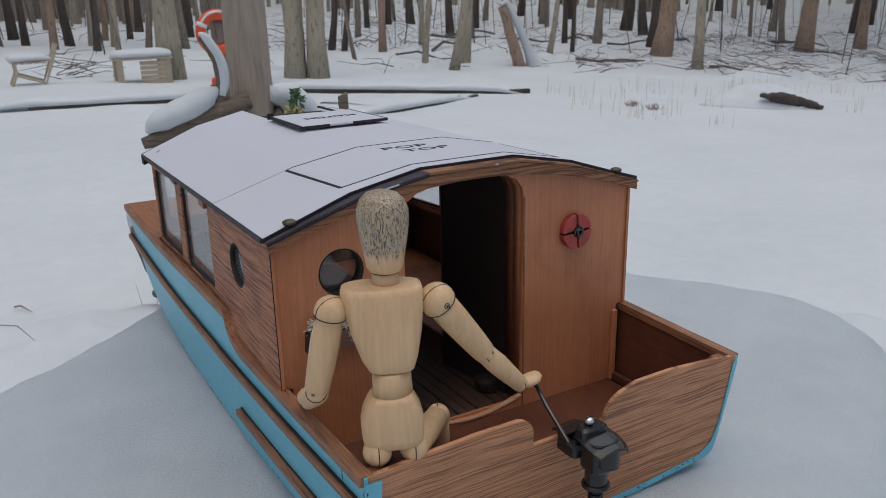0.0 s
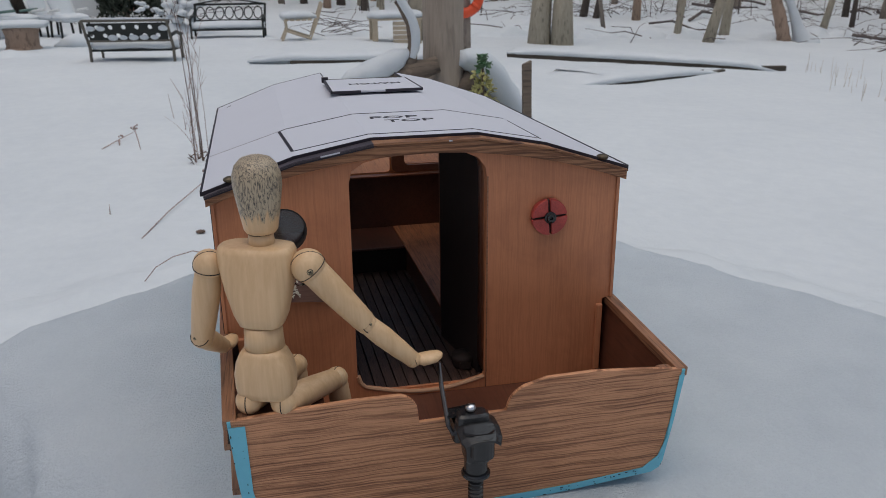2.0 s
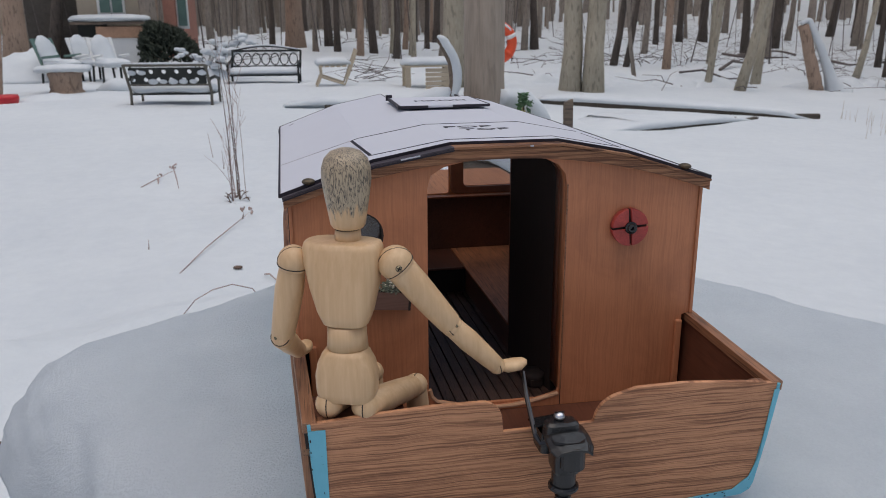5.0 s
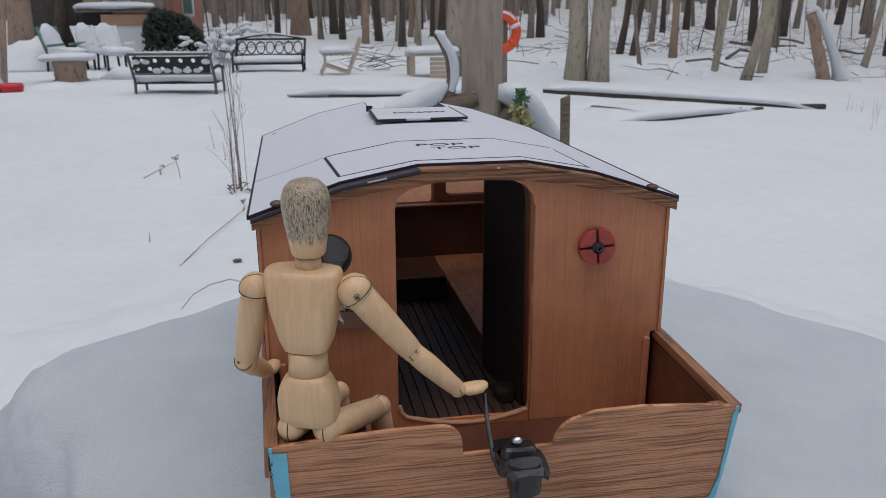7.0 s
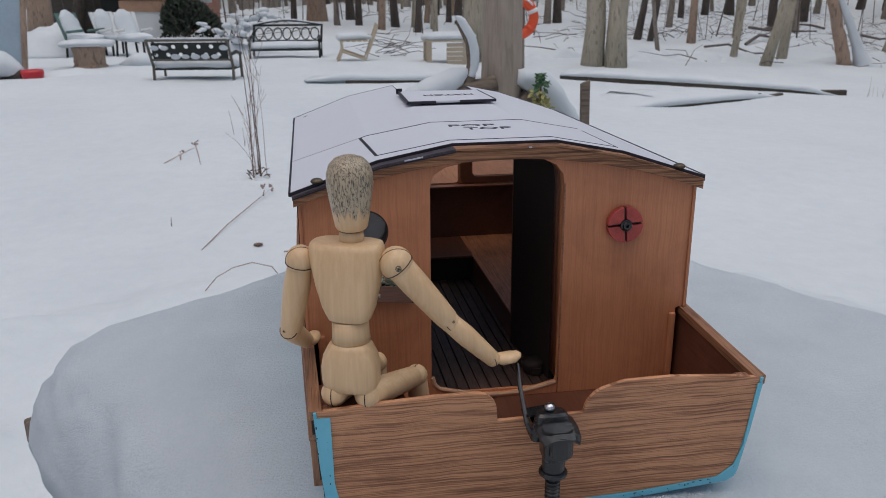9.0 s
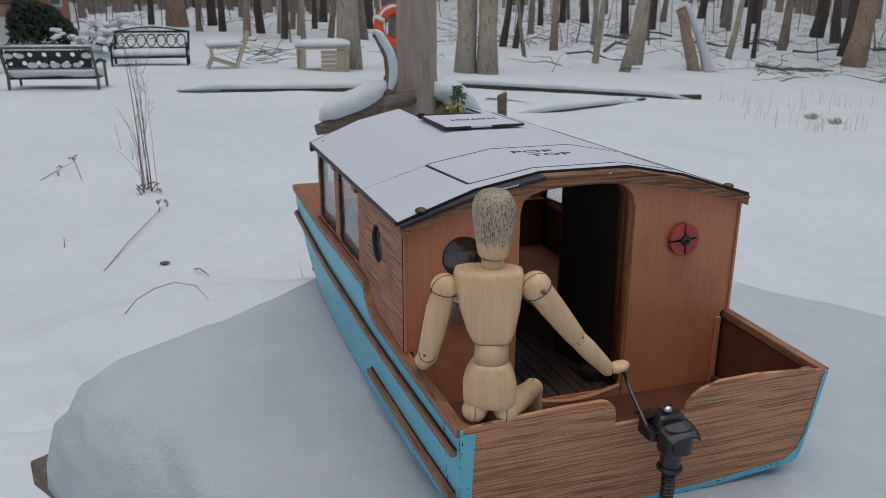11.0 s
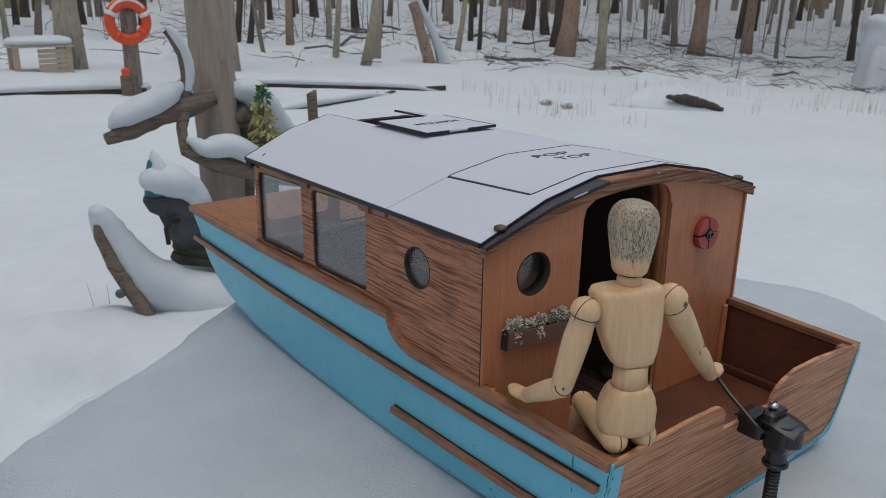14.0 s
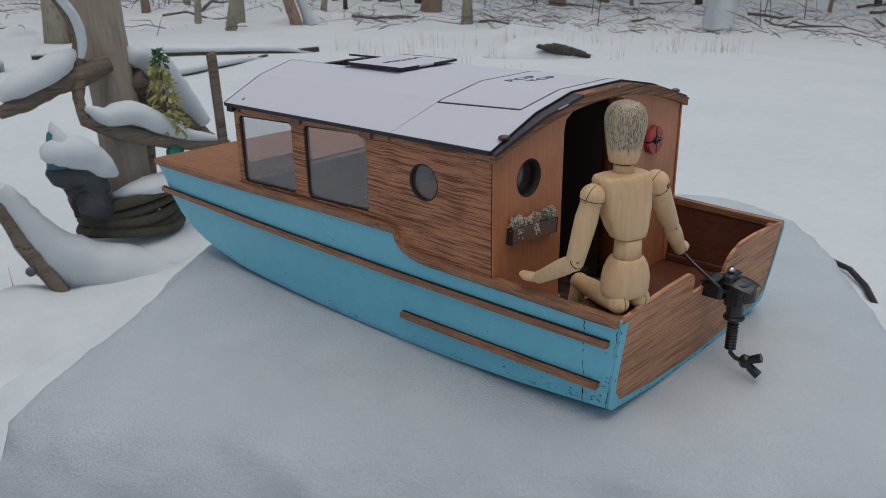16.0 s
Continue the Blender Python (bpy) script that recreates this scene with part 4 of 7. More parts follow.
part("shaft", tube(bmesh.new(), [(MX, MY, -0.0760), (MX, MY - 0.001, -0.0820), (MX + 0.001, MY - 0.005, -0.0860), (MX + 0.001, MY - 0.012, -0.0870)], 0.0022, 8), M_engine, motor)
hub = ball(bmesh.new(), (MX + 0.0015, MY - 0.0150, -0.0870), 0.0060, 10, (0.9, 1.0, 1.15))
for v in hub.verts:
    v.co += Vector((n3(v.co.x * 400, v.co.y * 400, v.co.z * 400), 0, n3(v.co.z * 400, v.co.x * 400))) * 0.0009
part("propeller_hub", hub, M_engine, motor)
for zz, lean in ((-0.0795, 0.003), (-0.0970, 0.001)):
    bx, by, bz = MX + 0.0015, MY - 0.0160, -0.0870
    part("blade", tube(bmesh.new(), [(bx, by, bz), (bx + 0.4 * lean, by - 0.005, bz + (zz - bz) * 0.5), (bx + lean, by - 0.0125, zz)], [0.0034, 0.0046, 0.0050], 8, 0.9), M_engine, motor, bevel=0.0005)
part("tiller", tube(bmesh.new(), [(-0.009, -0.020, -0.016), (-0.0150, -0.018, -0.017), (-0.0175, -0.014, -0.013), (-0.0165, 0.012, 0.002), (-0.0150, 0.027, 0.0115)], 0.0016, 8), M_rod, motor, "thin bent wire tiller")

# ---- wooden mannequin: one plain mesh ----
bm = bmesh.new()
HX, HY = -0.1285, 0.026
lathe(bm, [(0.0001, 0.119), (0.0095, 0.119), (0.0108, 0.121), (0.0118, 0.127), (0.0138, 0.139), (0.0152, 0.149), (0.0150, 0.156), (0.0132, 0.1615), (0.0095, 0.1655), (0.0045, 0.1673), (0.0001, 0.1676)],
      Matrix.Translation((HX + 0.0005, HY + 0.001, 0)), 28, 1.0, 1.12)
lathe(bm, [(0.0001, 0.108), (0.0084, 0.108), (0.0082, 0.114), (0.0078, 0.1186), (0.0001, 0.1186)], Matrix.Translation((HX, HY, 0)), 20)


TURN = Matrix.Rotation(radians(-20), 3, "Z")


def soft_box(levels, cx, cy, n=32, e=3.2):
    loops = []
    for z, a, c, dx, dy in levels:
        lp = []
        for k in range(n):
            th = 2 * math.pi * k / n
            co, si = math.cos(th), math.sin(th)
            q = TURN @ Vector((a * math.copysign(abs(co) ** (2 / e), co), c * math.copysign(abs(si) ** (2 / e), si), 0))
            lp.append((cx + dx + q.x, cy + dy + q.y, z))
        loops.append(lp)
    rings(bm, loops)


soft_box([(0.0600, 0.0115, 0.009, 0, -0.006), (0.0612, 0.0140, 0.0105, 0, -0.006), (0.068, 0.0172, 0.0125, 0, -0.004), (0.083, 0.0212, 0.0145, 0, -0.001), (0.099, 0.0243, 0.0150, 0, 0.002), (0.1072, 0.0248, 0.0140, 0, 0.003), (0.1105, 0.0238, 0.0125, 0, 0.003), (0.1115, 0.0212, 0.0105, 0, 0.003)], -0.1320, 0.0215)
lathe(bm, [(0.0001, 0.0445), (0.0130, 0.0445), (0.0124, 0.052), (0.0122, 0.0596), (0.0001, 0.0596)], Matrix.Translation((-0.1320, 0.0152, 0)), 24, 1.0, 0.85)
soft_box([(0.0106, 0.0170, 0.0118, 0, 0), (0.0114, 0.0184, 0.0132, 0, 0), (0.017, 0.0192, 0.0140, 0, 0), (0.027, 0.0195, 0.0140, 0, 0), (0.035, 0.0178, 0.0132, 0, 0), (0.041, 0.0150, 0.0120, 0, 0), (0.0442, 0.0128, 0.0105, 0, 0)], -0.1330, 0.0150, 32, 3.2)


def joint(c, r):
    ball(bm, c, r, 16)


def limb(p, q, r0, rm, r1, n=16):
    p, q = Vector(p), Vector(q)
    tube(bm, [p + (q - p) * u for u in (0, 0.04, 0.35, 0.7, 0.96, 1)], [r0 * 0.85, r0, rm, (rm + r1) / 2, r1, r1 * 0.85], n)


SHL, SHR = (-0.1625, 0.0310, 0.0980), (-0.1010, 0.0120, 0.0985)
ELL, ELR = (-0.1725, 0.0380, 0.0445), (-0.0660, 0.0140, 0.0540)
HDL, HDR = (-0.1640, 0.0780, 0.0180), (-0.0350, 0.0190, 0.0215)
joint(SHL, 0.0100)
joint(SHR, 0.0112)
limb(SHL, ELL, 0.0080, 0.0092, 0.0076)
limb(SHR, ELR, 0.0096, 0.0094, 0.0076)
joint(ELL, 0.0076)
joint(ELR, 0.0072)
limb(ELL, HDL, 0.0070, 0.0074, 0.0056)
limb(ELR, HDR, 0.0068, 0.0074, 0.0058)
joint(HDL, 0.0058)
joint(HDR, 0.0058)
tube(bm, [HDL, (-0.1620, 0.0850, 0.0150), (-0.1600, 0.0940, 0.0135), (-0.1580, 0.1010, 0.0135), (-0.1575, 0.1030, 0.0140)], [0.0045, 0.0068, 0.0066, 0.0042, 0.001], 14, 0.6)
tube(bm, [HDR, (-0.0280, 0.0215, 0.0195), (-0.0195, 0.0245, 0.0190), (-0.0145, 0.0260, 0.0200), (-0.0128, 0.0262, 0.0203)], [0.0045, 0.0068, 0.0066, 0.0040, 0.001], 14, 0.6)
for hip, knee, foot in (((-0.1450, 0.0130, 0.0075), (-0.1130, 0.0720, -0.0010), (-0.1120, 0.0800, -0.0560)), ((-0.1228, 0.0075, 0.0070), (-0.0860, 0.0420, 0.0010), (-0.0800, 0.0520, -0.0560))):
    joint(hip, 0.0092)
    limb(hip, knee, 0.0090, 0.0094, 0.0076)
    joint(knee, 0.0082)
    limb(knee, foot, 0.0074, 0.0078, 0.0056)
    tube(bm, [(foot[0], foot[1] - 0.008, -0.0655), (foot[0], foot[1] + 0.004, -0.0640), (foot[0], foot[1] + 0.020, -0.0665)], [0.0045, 0.0062, 0.0038], 12, 0.8)
# dark gaps at the joints
n_wood = len(bm.faces)


def groove(c, axis, r, wide=0.0005):
    a = Vector(axis).normalized()
    tube(bm, [Vector(c) - a * wide / 2, Vector(c) + a * wide / 2], r, 20)


def between(p, q, u):
    return Vector(p).lerp(Vector(q), u)


for p, q, rs in ((SHL, ELL, 0.0102), (SHR, ELR, 0.0114)):
    d = Vector(q) - Vector(p)
    groove(Vector(p) + d.normalized() * 0.0030, d, rs * 0.965)
for p, q in ((SHL, ELL), (SHR, ELR)):
    d = Vector(q) - Vector(p)
    groove(between(p, q, 0.93), d, 0.00745)
for p, q in ((ELL, HDL), (ELR, HDR)):
    d = Vector(q) - Vector(p)
    groove(between(p, q, 0.13), d, 0.0066)
for c, r in ((SHL, 0.0100), (SHR, 0.0112)):
    groove(c, (0.10, -0.95, -0.30), r + 0.00012, 0.0005)
n = Vector((-0.30, -0.80, 0.50)).normalized()
groove(Vector(ELL) + n * 0.0042, n, 0.0066, 0.0005)
groove(ELR, (0.75, -0.35, 0.55), 0.00735, 0.0005)
groove(HDR, (0.9, 0.25, 0.3), 0.0060, 0.0004)
groove((HX, HY, 0.1184), (0, 0, 1), 0.0081)
for hip in ((-0.1450, 0.0130, 0.0075), (-0.1228, 0.0075, 0.0070)):
    groove(hip, (0.95, -0.30, 0), 0.00935, 0.0006)
for knee in ((-0.1130, 0.0720, -0.0010), (-0.0860, 0.0420, 0.0010)):
    groove(knee, (0.85, -0.5, 0), 0.00835, 0.0005)
# screw heads of the arm joints, cross-slotted
heads = []
for c, d, out, r in ((SHR, (0.05, -0.9, -0.02), 0.0112, 0.0017), (ELL, (-0.55, -0.75, 0.30), 0.0078, 0.0010), (ELR, (0.3, -0.9, 0.3), 0.0073, 0.0008)):
    d = Vector(d).normalized()
    tube(bm, [Vector(c) + d * 0.0060, Vector(c) + d * (out + 0.0001)], r * 1.18, 14)
    k0 = len(bm.faces)
    tube(bm, [Vector(c) + d * 0.0060, Vector(c) + d * (out + 0.0003)], r, 14)
    heads.append((k0, len(bm.faces)))
    e = d.cross(Vector((0.4, 0.1, 1))).normalized()
    for w in (e, d.cross(e)):
        mid = Vector(c) + d * (out + 0.0003)
        tube(bm, [mid - w * r * 0.75, mid + w * r * 0.75], r * 0.2, 6)
bmesh.ops.recalc_face_normals(bm, faces=bm.faces[:])
bm.faces.ensure_lookup_table()
for f in bm.faces[n_wood:]:
    f.material_index = 1
for k0, k1 in heads:
    for f in bm.faces[k0:k1]:
        f.material_index = 2
me = bpy.data.meshes.new("mannequin")
bm.to_mesh(me)
bm.free()
me.shade_smooth()

m, t, b = nodes_of("mannequin_wood")
sc = coords(t, (1, 1, 0.05))
g1, g2 = noise_tex(t, sc, 420, 4), noise_tex(t, sc, 110, 3, 0.6, 0.5)
c = mix(t, 0.45, ramp(t, g2, [(0.3, (0.56, 0.355, 0.185)), (0.7, (0.70, 0.485, 0.28))]), ramp(t, g1, [(0.3, (0.54, 0.34, 0.175)), (0.7, (0.70, 0.49, 0.285))]))
# pencil-drawn hair on the back of the head
hv = coords(t, (1, 1, 0.11), (0.12, 0.08, 0))
h1 = noise_tex(t, hv, 640, 2, 0.55, 0.9)
lines = ramp(t, h1, [(0.44, (1, 1, 1)), (0.485, (0, 0, 0)), (0.505, (0, 0, 0)), (0.55, (1, 1, 1))])
sep = t.nodes.new("ShaderNodeSeparateXYZ")
link(t, coords(t), sep.inputs[0])
hem = t.nodes.new("ShaderNodeMath")
hem.operation = "MULTIPLY_ADD"
link(t, noise_tex(t, coords(t, (1, 1, 0.1)), 350, 2), hem.inputs[0])
hem.inputs[1].default_value = 0.022
link(t, sep.outputs["Z"], hem.inputs[2])
mask = ramp(t, hem.outputs[0], [(0.0, (0, 0, 0)), (0.1425, (0, 0, 0)), (0.1445, (1, 1, 1))])
grey = mix(t, lines, (0.06, 0.05, 0.042), (0.43, 0.345, 0.235))
link(t, mix(t, mask, c, grey), b.inputs["Base Color"])
b.inputs["Roughness"].default_value = 0.42
b.inputs["Coat Weight"].default_value = 0.1
b.inputs["Coat Roughness"].default_value = 0.35
bump(t, b, g1, 0.08, 0.0001)
me.materials.append(m)
me.materials.append(M_char_shadow)
me.materials.append(plain("dull_brass_screw", (0.42, 0.35, 0.22), 0.4, 0.8, 0.3, 300, 0.2, 0.0002))
tagged(new("mannequin", me), "pale wooden jointed mannequin seated in the cockpit holding the tiller", "mannequin")

# ---- planter below the porthole ----
planter = thing("planter_box", (-0.112, 0.126, 0.026), "small brown planter box with succulents and tiny flowers", "planter")
rot = Matrix.Translation((-0.1118, 0.1261, 0.0348)) @ Matrix.Rotation(radians(4.6), 4, "Y") @ Matrix.Diagonal((1.24, 0.45, 0.86, 1))
M_box = wood("planter_wood", (0.21, 0.115, 0.085), (0.10, 0.050, 0.038), 0, 900, 0.6, 0.5, 0.3, 0.0002, 0.05)
part("front_board", block((-0.0262, -0.0068, -0.0090), (0.0262, -0.0054, 0.0075), rot), M_box, planter, bevel=0.0004)
part("back_board", block((-0.0262, 0.0054, -0.0090), (0.0262, 0.0068, 0.0075), rot), M_char_shadow, planter)
for sx in (-1, 1):
    part("end_board", block((sx * 0.0270 - 0.0007, -0.0066, -0.0092), (sx * 0.0270 + 0.0007, 0.0066, 0.0078), rot), M_char_shadow, planter, "dark end board")
part("soil", block((-0.0260, -0.0052, -0.0088), (0.0260, 0.0052, 0.0050), rot), M_char_shadow, planter)
M_succ = plain("grey_green_leaf", (0.19, 0.21, 0.15), 0.7, 0, 0.6, 600, 0.2, 0.0003)
M_petal = plain("cream_petal", (0.62, 0.58, 0.47), 0.7, 0, 0.35, 600, 0.2, 0.0003)
M_pink = plain("dusty_pink_petal", (0.34, 0.22, 0.20), 0.7, 0, 0.4, 600, 0.2, 0.0003)
rng = random.Random(4)


def clump(cx, cz, r, n, mat_, cy=0.0, size=1.0):
    bm = bmesh.new()
    cz += 0.0015
    r *= 1.3
    n = int(n * 1.4)
    for k in range(n):
        d = Vector((rng.uniform(-1, 1), rng.uniform(-1, 0.5), rng.uniform(-0.5, 1))).normalized()
        p = Vector((cx, cy, cz - 0.0015)) + d * r * rng.uniform(0.45, 0.95)
        sz = size * rng.uniform(0.0005, 0.0009)
        q = (d + Vector((rng.uniform(-0.5, 0.5), rng.uniform(-0.5, 0.5), rng.uniform(-0.5, 0.5)))).to_track_quat("Z", "Y").to_matrix().to_4x4()
        bmesh.ops.create_cone(bm, segments=5, radius1=sz, radius2=sz * 0.4, depth=sz * 2.2, cap_ends=True, matrix=rot @ Matrix.Translation(p) @ q)
    return part("plant", bm, mat_, planter)


for cx, cz, r, n, mt, sz in ((-0.019, 0.0095, 0.0070, 150, M_succ, 1.2), (-0.021, 0.0125, 0.0072, 100, M_petal, 1.1), (-0.009, 0.0085, 0.0050, 80, M_succ, 1), (-0.008, 0.0110, 0.0055, 60, M_petal, 1.1), (0.001, 0.0120, 0.0055, 90, M_pink, 1),
                             (0.009, 0.0105, 0.0050, 70, M_succ, 1), (0.018, 0.0115, 0.0075, 170, M_succ, 1.2), (0.0185, 0.0140, 0.0072, 110, M_petal, 1.1), (0.001, 0.0130, 0.0055, 60, M_petal, 1.1)):
    clump(cx, cz, r, n, mt, 0, sz)
# small flowers trailing over the front board
for cx, cz, n in ((0.000, 0.004, 22), (0.002, -0.001, 16), (-0.019, 0.003, 9), (-0.017, -0.005, 4), (-0.021, 0.000, 5)):
    clump(cx, cz, 0.0036, n, M_petal, -0.0062)

# ---- dock corner behind the boat: post, driftwood, decoy, stake ----


def snowcap(name, pts, radii, label, flat=0.5, n=14):
    P, R = [Vector(p) for p in pts], list(radii)
    if len(P) > 2:
        fp, fr = [], []
        for i in range(len(P) - 1):
            a, b, c, d = P[max(i - 1, 0)], P[i], P[i + 1], P[min(i + 2, len(P) - 1)]
            ra, rb, rc, rd = R[max(i - 1, 0)], R[i], R[i + 1], R[min(i + 2, len(P) - 1)]
            for k in range(5):
                u = k / 5
                h = (-0.5 * u + u * u - 0.5 * u ** 3, 1 - 2.5 * u * u + 1.5 * u ** 3, 0.5 * u + 2 * u * u - 1.5 * u ** 3, -0.5 * u * u + 0.5 * u ** 3)
                fp.append(a * h[0] + b * h[1] + c * h[2] + d * h[3])
                fr.append(max(0.3 * min(rb, rc), ra * h[0] + rb * h[1] + rc * h[2] + rd * h[3]))
        P, R = fp + [P[-1]], fr + [R[-1]]
    bm = tube(bmesh.new(), P, R, n, flat)
    for i, v in enumerate(bm.verts):
        c, r = P[min(i // n, len(P) - 1)], R[min(i // n, len(P) - 1)]
        f = 0.5 / max(r, 0.01)
        v.co = c + (v.co - c) * (1 + 0.14 * n3(v.co.x * f, v.co.y * f, v.co.z * f) + 0.06 * n3(v.co.x * f * 3, v.co.y * f * 3, v.co.z * f * 3))
    ob = part(name, bm, M_snow, None, smooth=True)
    return tagged(ob, label, "snow", kind="stuff")


def snow_lump(x, y, rx, ry, high, label, turn=0.0, seed=0.0):
    """A soft mound of snow whose rim sinks into the ground."""
    loops = []
    for j in range(9):
        u = 1 - j / 8.0
        lp = []
        for k in range(26):
            a = 2 * math.pi * k / 26
            wob = 1 + 0.22 * n3(math.cos(a) * 1.6 + seed, math.sin(a) * 1.6, seed)
            px, py = rx * u * wob * math.cos(a), ry * u * wob * math.sin(a)
            wx, wy = x + px * math.cos(turn) - py * math.sin(turn), y + px * math.sin(turn) + py * math.cos(turn)
            lift = (1 - u * u) ** 1.3 * (1 + 0.35 * n3(wx * 6, wy * 6, seed))
            lp.append((wx, wy, ground_z(wx, wy) - 0.02 + (high + 0.02) * lift))
        loops.append(lp)
    ob = part("snow_lump", rings(bmesh.new(), loops), M_snow, None, smooth=True)
    return tagged(ob, label, "snow", kind="stuff")


def rough_tube(pts, radii, n=12, amp=0.12, seed=0.0, sub=6):
    """A weathered branch: a limb with knots and an uneven surface."""
    P, R = [], []
    for i in range(len(pts) - 1):
        for k in range(sub):
            u = k / sub
            P.append(Vector(pts[i]).lerp(Vector(pts[i + 1]), u))
            R.append(radii[i] + (radii[i + 1] - radii[i]) * u)
    P.append(Vector(pts[-1]))
    R.append(radii[-1])
    bm = tube(bmesh.new(), P, R, n)
    for i, v in enumerate(bm.verts):
        c = P[min(i // n, len(P) - 1)]
        d = v.co - c
        v.co = c + d * (1 + amp * n3(v.co.x * 25 + seed, v.co.y * 25, v.co.z * 12) + amp * 0.6 * n3(v.co.x * 70 + seed, v.co.y * 70, v.co.z * 40))
    return bm


def lean_board():
    """A flat split stake with a slanted top, leaning a little."""
    bm = bmesh.new()
    loops = []
    for u in (0, 0.3, 0.6, 0.85, 1.0):
        c = Vector((0.690, 1.985, -0.72)).lerp(Vector((0.6645, 1.97, -0.038)), u)
        w, d = 0.0140 + 0.0012 * n3(u * 6, 3), 0.0085
        loops.append([c + Vector((sx * w, sy * d, (0.012 + 0.006 * sx if u == 1 else 0))) for sx, sy in ((-1, -1), (1, -1), (1, 1), (-1, 1))])
    return rings(bm, loops)


PX, PY = 0.45, 2.21
tagged(part("dock_post", rough_tube([(PX - 0.002, PY - 0.02, -0.75), (PX + 0.001, PY, -0.3), (PX + 0.008, PY + 0.035, 0.1), (PX + 0.03, PY + 0.14, 1.3)], [0.073, 0.070, 0.068, 0.063], 20, 0.05, 2.0), M_post, smooth=True), "tall grey weathered wooden dock post", "post")
tagged(part("second_post", rough_tube([(0.545, 2.37, -0.75), (0.585, 2.33, -0.10)], [0.055, 0.05], 14, 0.06, 5.0), M_drift, smooth=True), "short dark weathered post", "post")
tagged(part("wooden_stake", lean_board(), M_drift, bevel=0.002), "thin weathered wooden stake", "stake")
# rope wound round the foot of the post
rope = thing("rope_coil", (PX, PY, -0.62), "dark old rope wound round the foot of a post", "rope")
M_rope = plain("old_green_rope", (0.075, 0.07, 0.05), 0.9, 0, 0.5, 60, 0.8, 0.006)
for k in range(5):
    zc = -0.560 + 0.026 * k
    pts = [(PX - 0.02 + (0.155 + 0.008 * math.sin(5 * k)) * math.cos(a), PY - 0.02 + (0.145 + 0.006 * math.cos(3 * k)) * math.sin(a), zc + 0.012 * math.sin(a * 2 + k)) for a in [2 * math.pi * i / 40 for i in range(40)]]
    bm = bmesh.new()
    loops = []
    for i, p in enumerate(pts):
        d = (Vector(pts[(i + 1) % 40]) - Vector(pts[i - 1])).normalized()
        s = d.cross(Vector((0, 0, 1))).normalized()
        u = s.cross(d)
        loops.append([Vector(p) + (s * math.cos(2 * math.pi * q / 8) + u * math.sin(2 * math.pi * q / 8)) * 0.017 for q in range(8)])
    part("turn", rings(bm, loops, closed=True), M_rope, rope, smooth=True)
snowcap("snow_patch", [(PX - 0.10, PY - 0.10, -0.44), (PX, PY - 0.13, -0.425), (PX + 0.12, PY - 0.12, -0.43), (PX + 0.17, PY - 0.08, -0.46)], [0.02, 0.06, 0.06, 0.015], "snow lying on the rope coil", 0.5)

snowcap("post_snow", [(0.16, 2.28, -0.72), (0.30, 2.24, -0.675), (0.50, 2.20, -0.665), (0.70, 2.16, -0.69), (0.95, 2.15, -0.76)], [0.06, 0.22, 0.26, 0.24, 0.06], "snow banked round the foot of the post", 0.32, 24)

# driftwood fork with snow on it
drift = thing("driftwood", (0.33, 2.15, -0.25), "forked grey driftwood limb fixed to the post", "driftwood")
part("limb", rough_tube([(0.085, 2.15, -0.145), (0.16, 2.15, -0.128), (0.25, 2.15, -0.090), (0.33, 2.15, -0.070), (0.42, 2.15, -0.045)], [0.018, 0.026, 0.030, 0.034, 0.026], 12, 0.18, 1.0), M_drift, drift, smooth=True)
part("horn", rough_tube([(0.325, 2.15, -0.07), (0.338, 2.15, 0.02), (0.330, 2.15, 0.085), (0.300, 2.15, 0.140), (0.285, 2.15, 0.155)], [0.022, 0.015, 0.013, 0.010, 0.006], 10, 0.15, 7.0), M_drift, drift, smooth=True)
part("lower_limb", rough_tube([(0.325, 2.14, -0.06), (0.300, 2.12, -0.13), (0.300, 2.10, -0.195), (0.40, 2.10, -0.250), (0.55, 2.10, -0.300), (0.74, 2.06, -0.345)], [0.022, 0.016, 0.018, 0.026, 0.026, 0.022], 12, 0.14, 3.0), M_drift, drift, smooth=True)
part("right_limb", rough_tube([(0.50, 2.20, -0.10), (0.60, 2.24, -0.20), (0.72, 2.28, -0.30), (0.80, 2.28, -0.37)], [0.04, 0.036, 0.032, 0.03], 12, 0.14, 9.0), M_drift, drift, smooth=True)
snowcap("branch_snow", [(0.100, 2.15, -0.115), (0.13, 2.15, -0.088), (0.20, 2.15, -0.062), (0.28, 2.15, -0.025), (0.325, 2.15, 0.0)], [0.008, 0.036, 0.046, 0.044, 0.012], "thick snow lying on a driftwood limb", 0.8)
snowcap("branch_snow", [(0.333, 2.14, -0.02), (0.346, 2.14, 0.03), (0.338, 2.14, 0.092), (0.305, 2.14, 0.152), (0.283, 2.14, 0.168)], [0.014, 0.019, 0.018, 0.016, 0.006], "snow clinging to an upright driftwood horn", 0.8)
snowcap("branch_snow", [(0.305, 2.09, -0.155), (0.36, 2.09, -0.190), (0.44, 2.09, -0.190), (0.52, 2.09, -0.235), (0.60, 2.08, -0.282), (0.68, 2.07, -0.308), (0.75, 2.06, -0.330)], [0.012, 0.036, 0.046, 0.042, 0.026, 0.018, 0.006], "thick snow lying on a driftwood limb", 0.8)
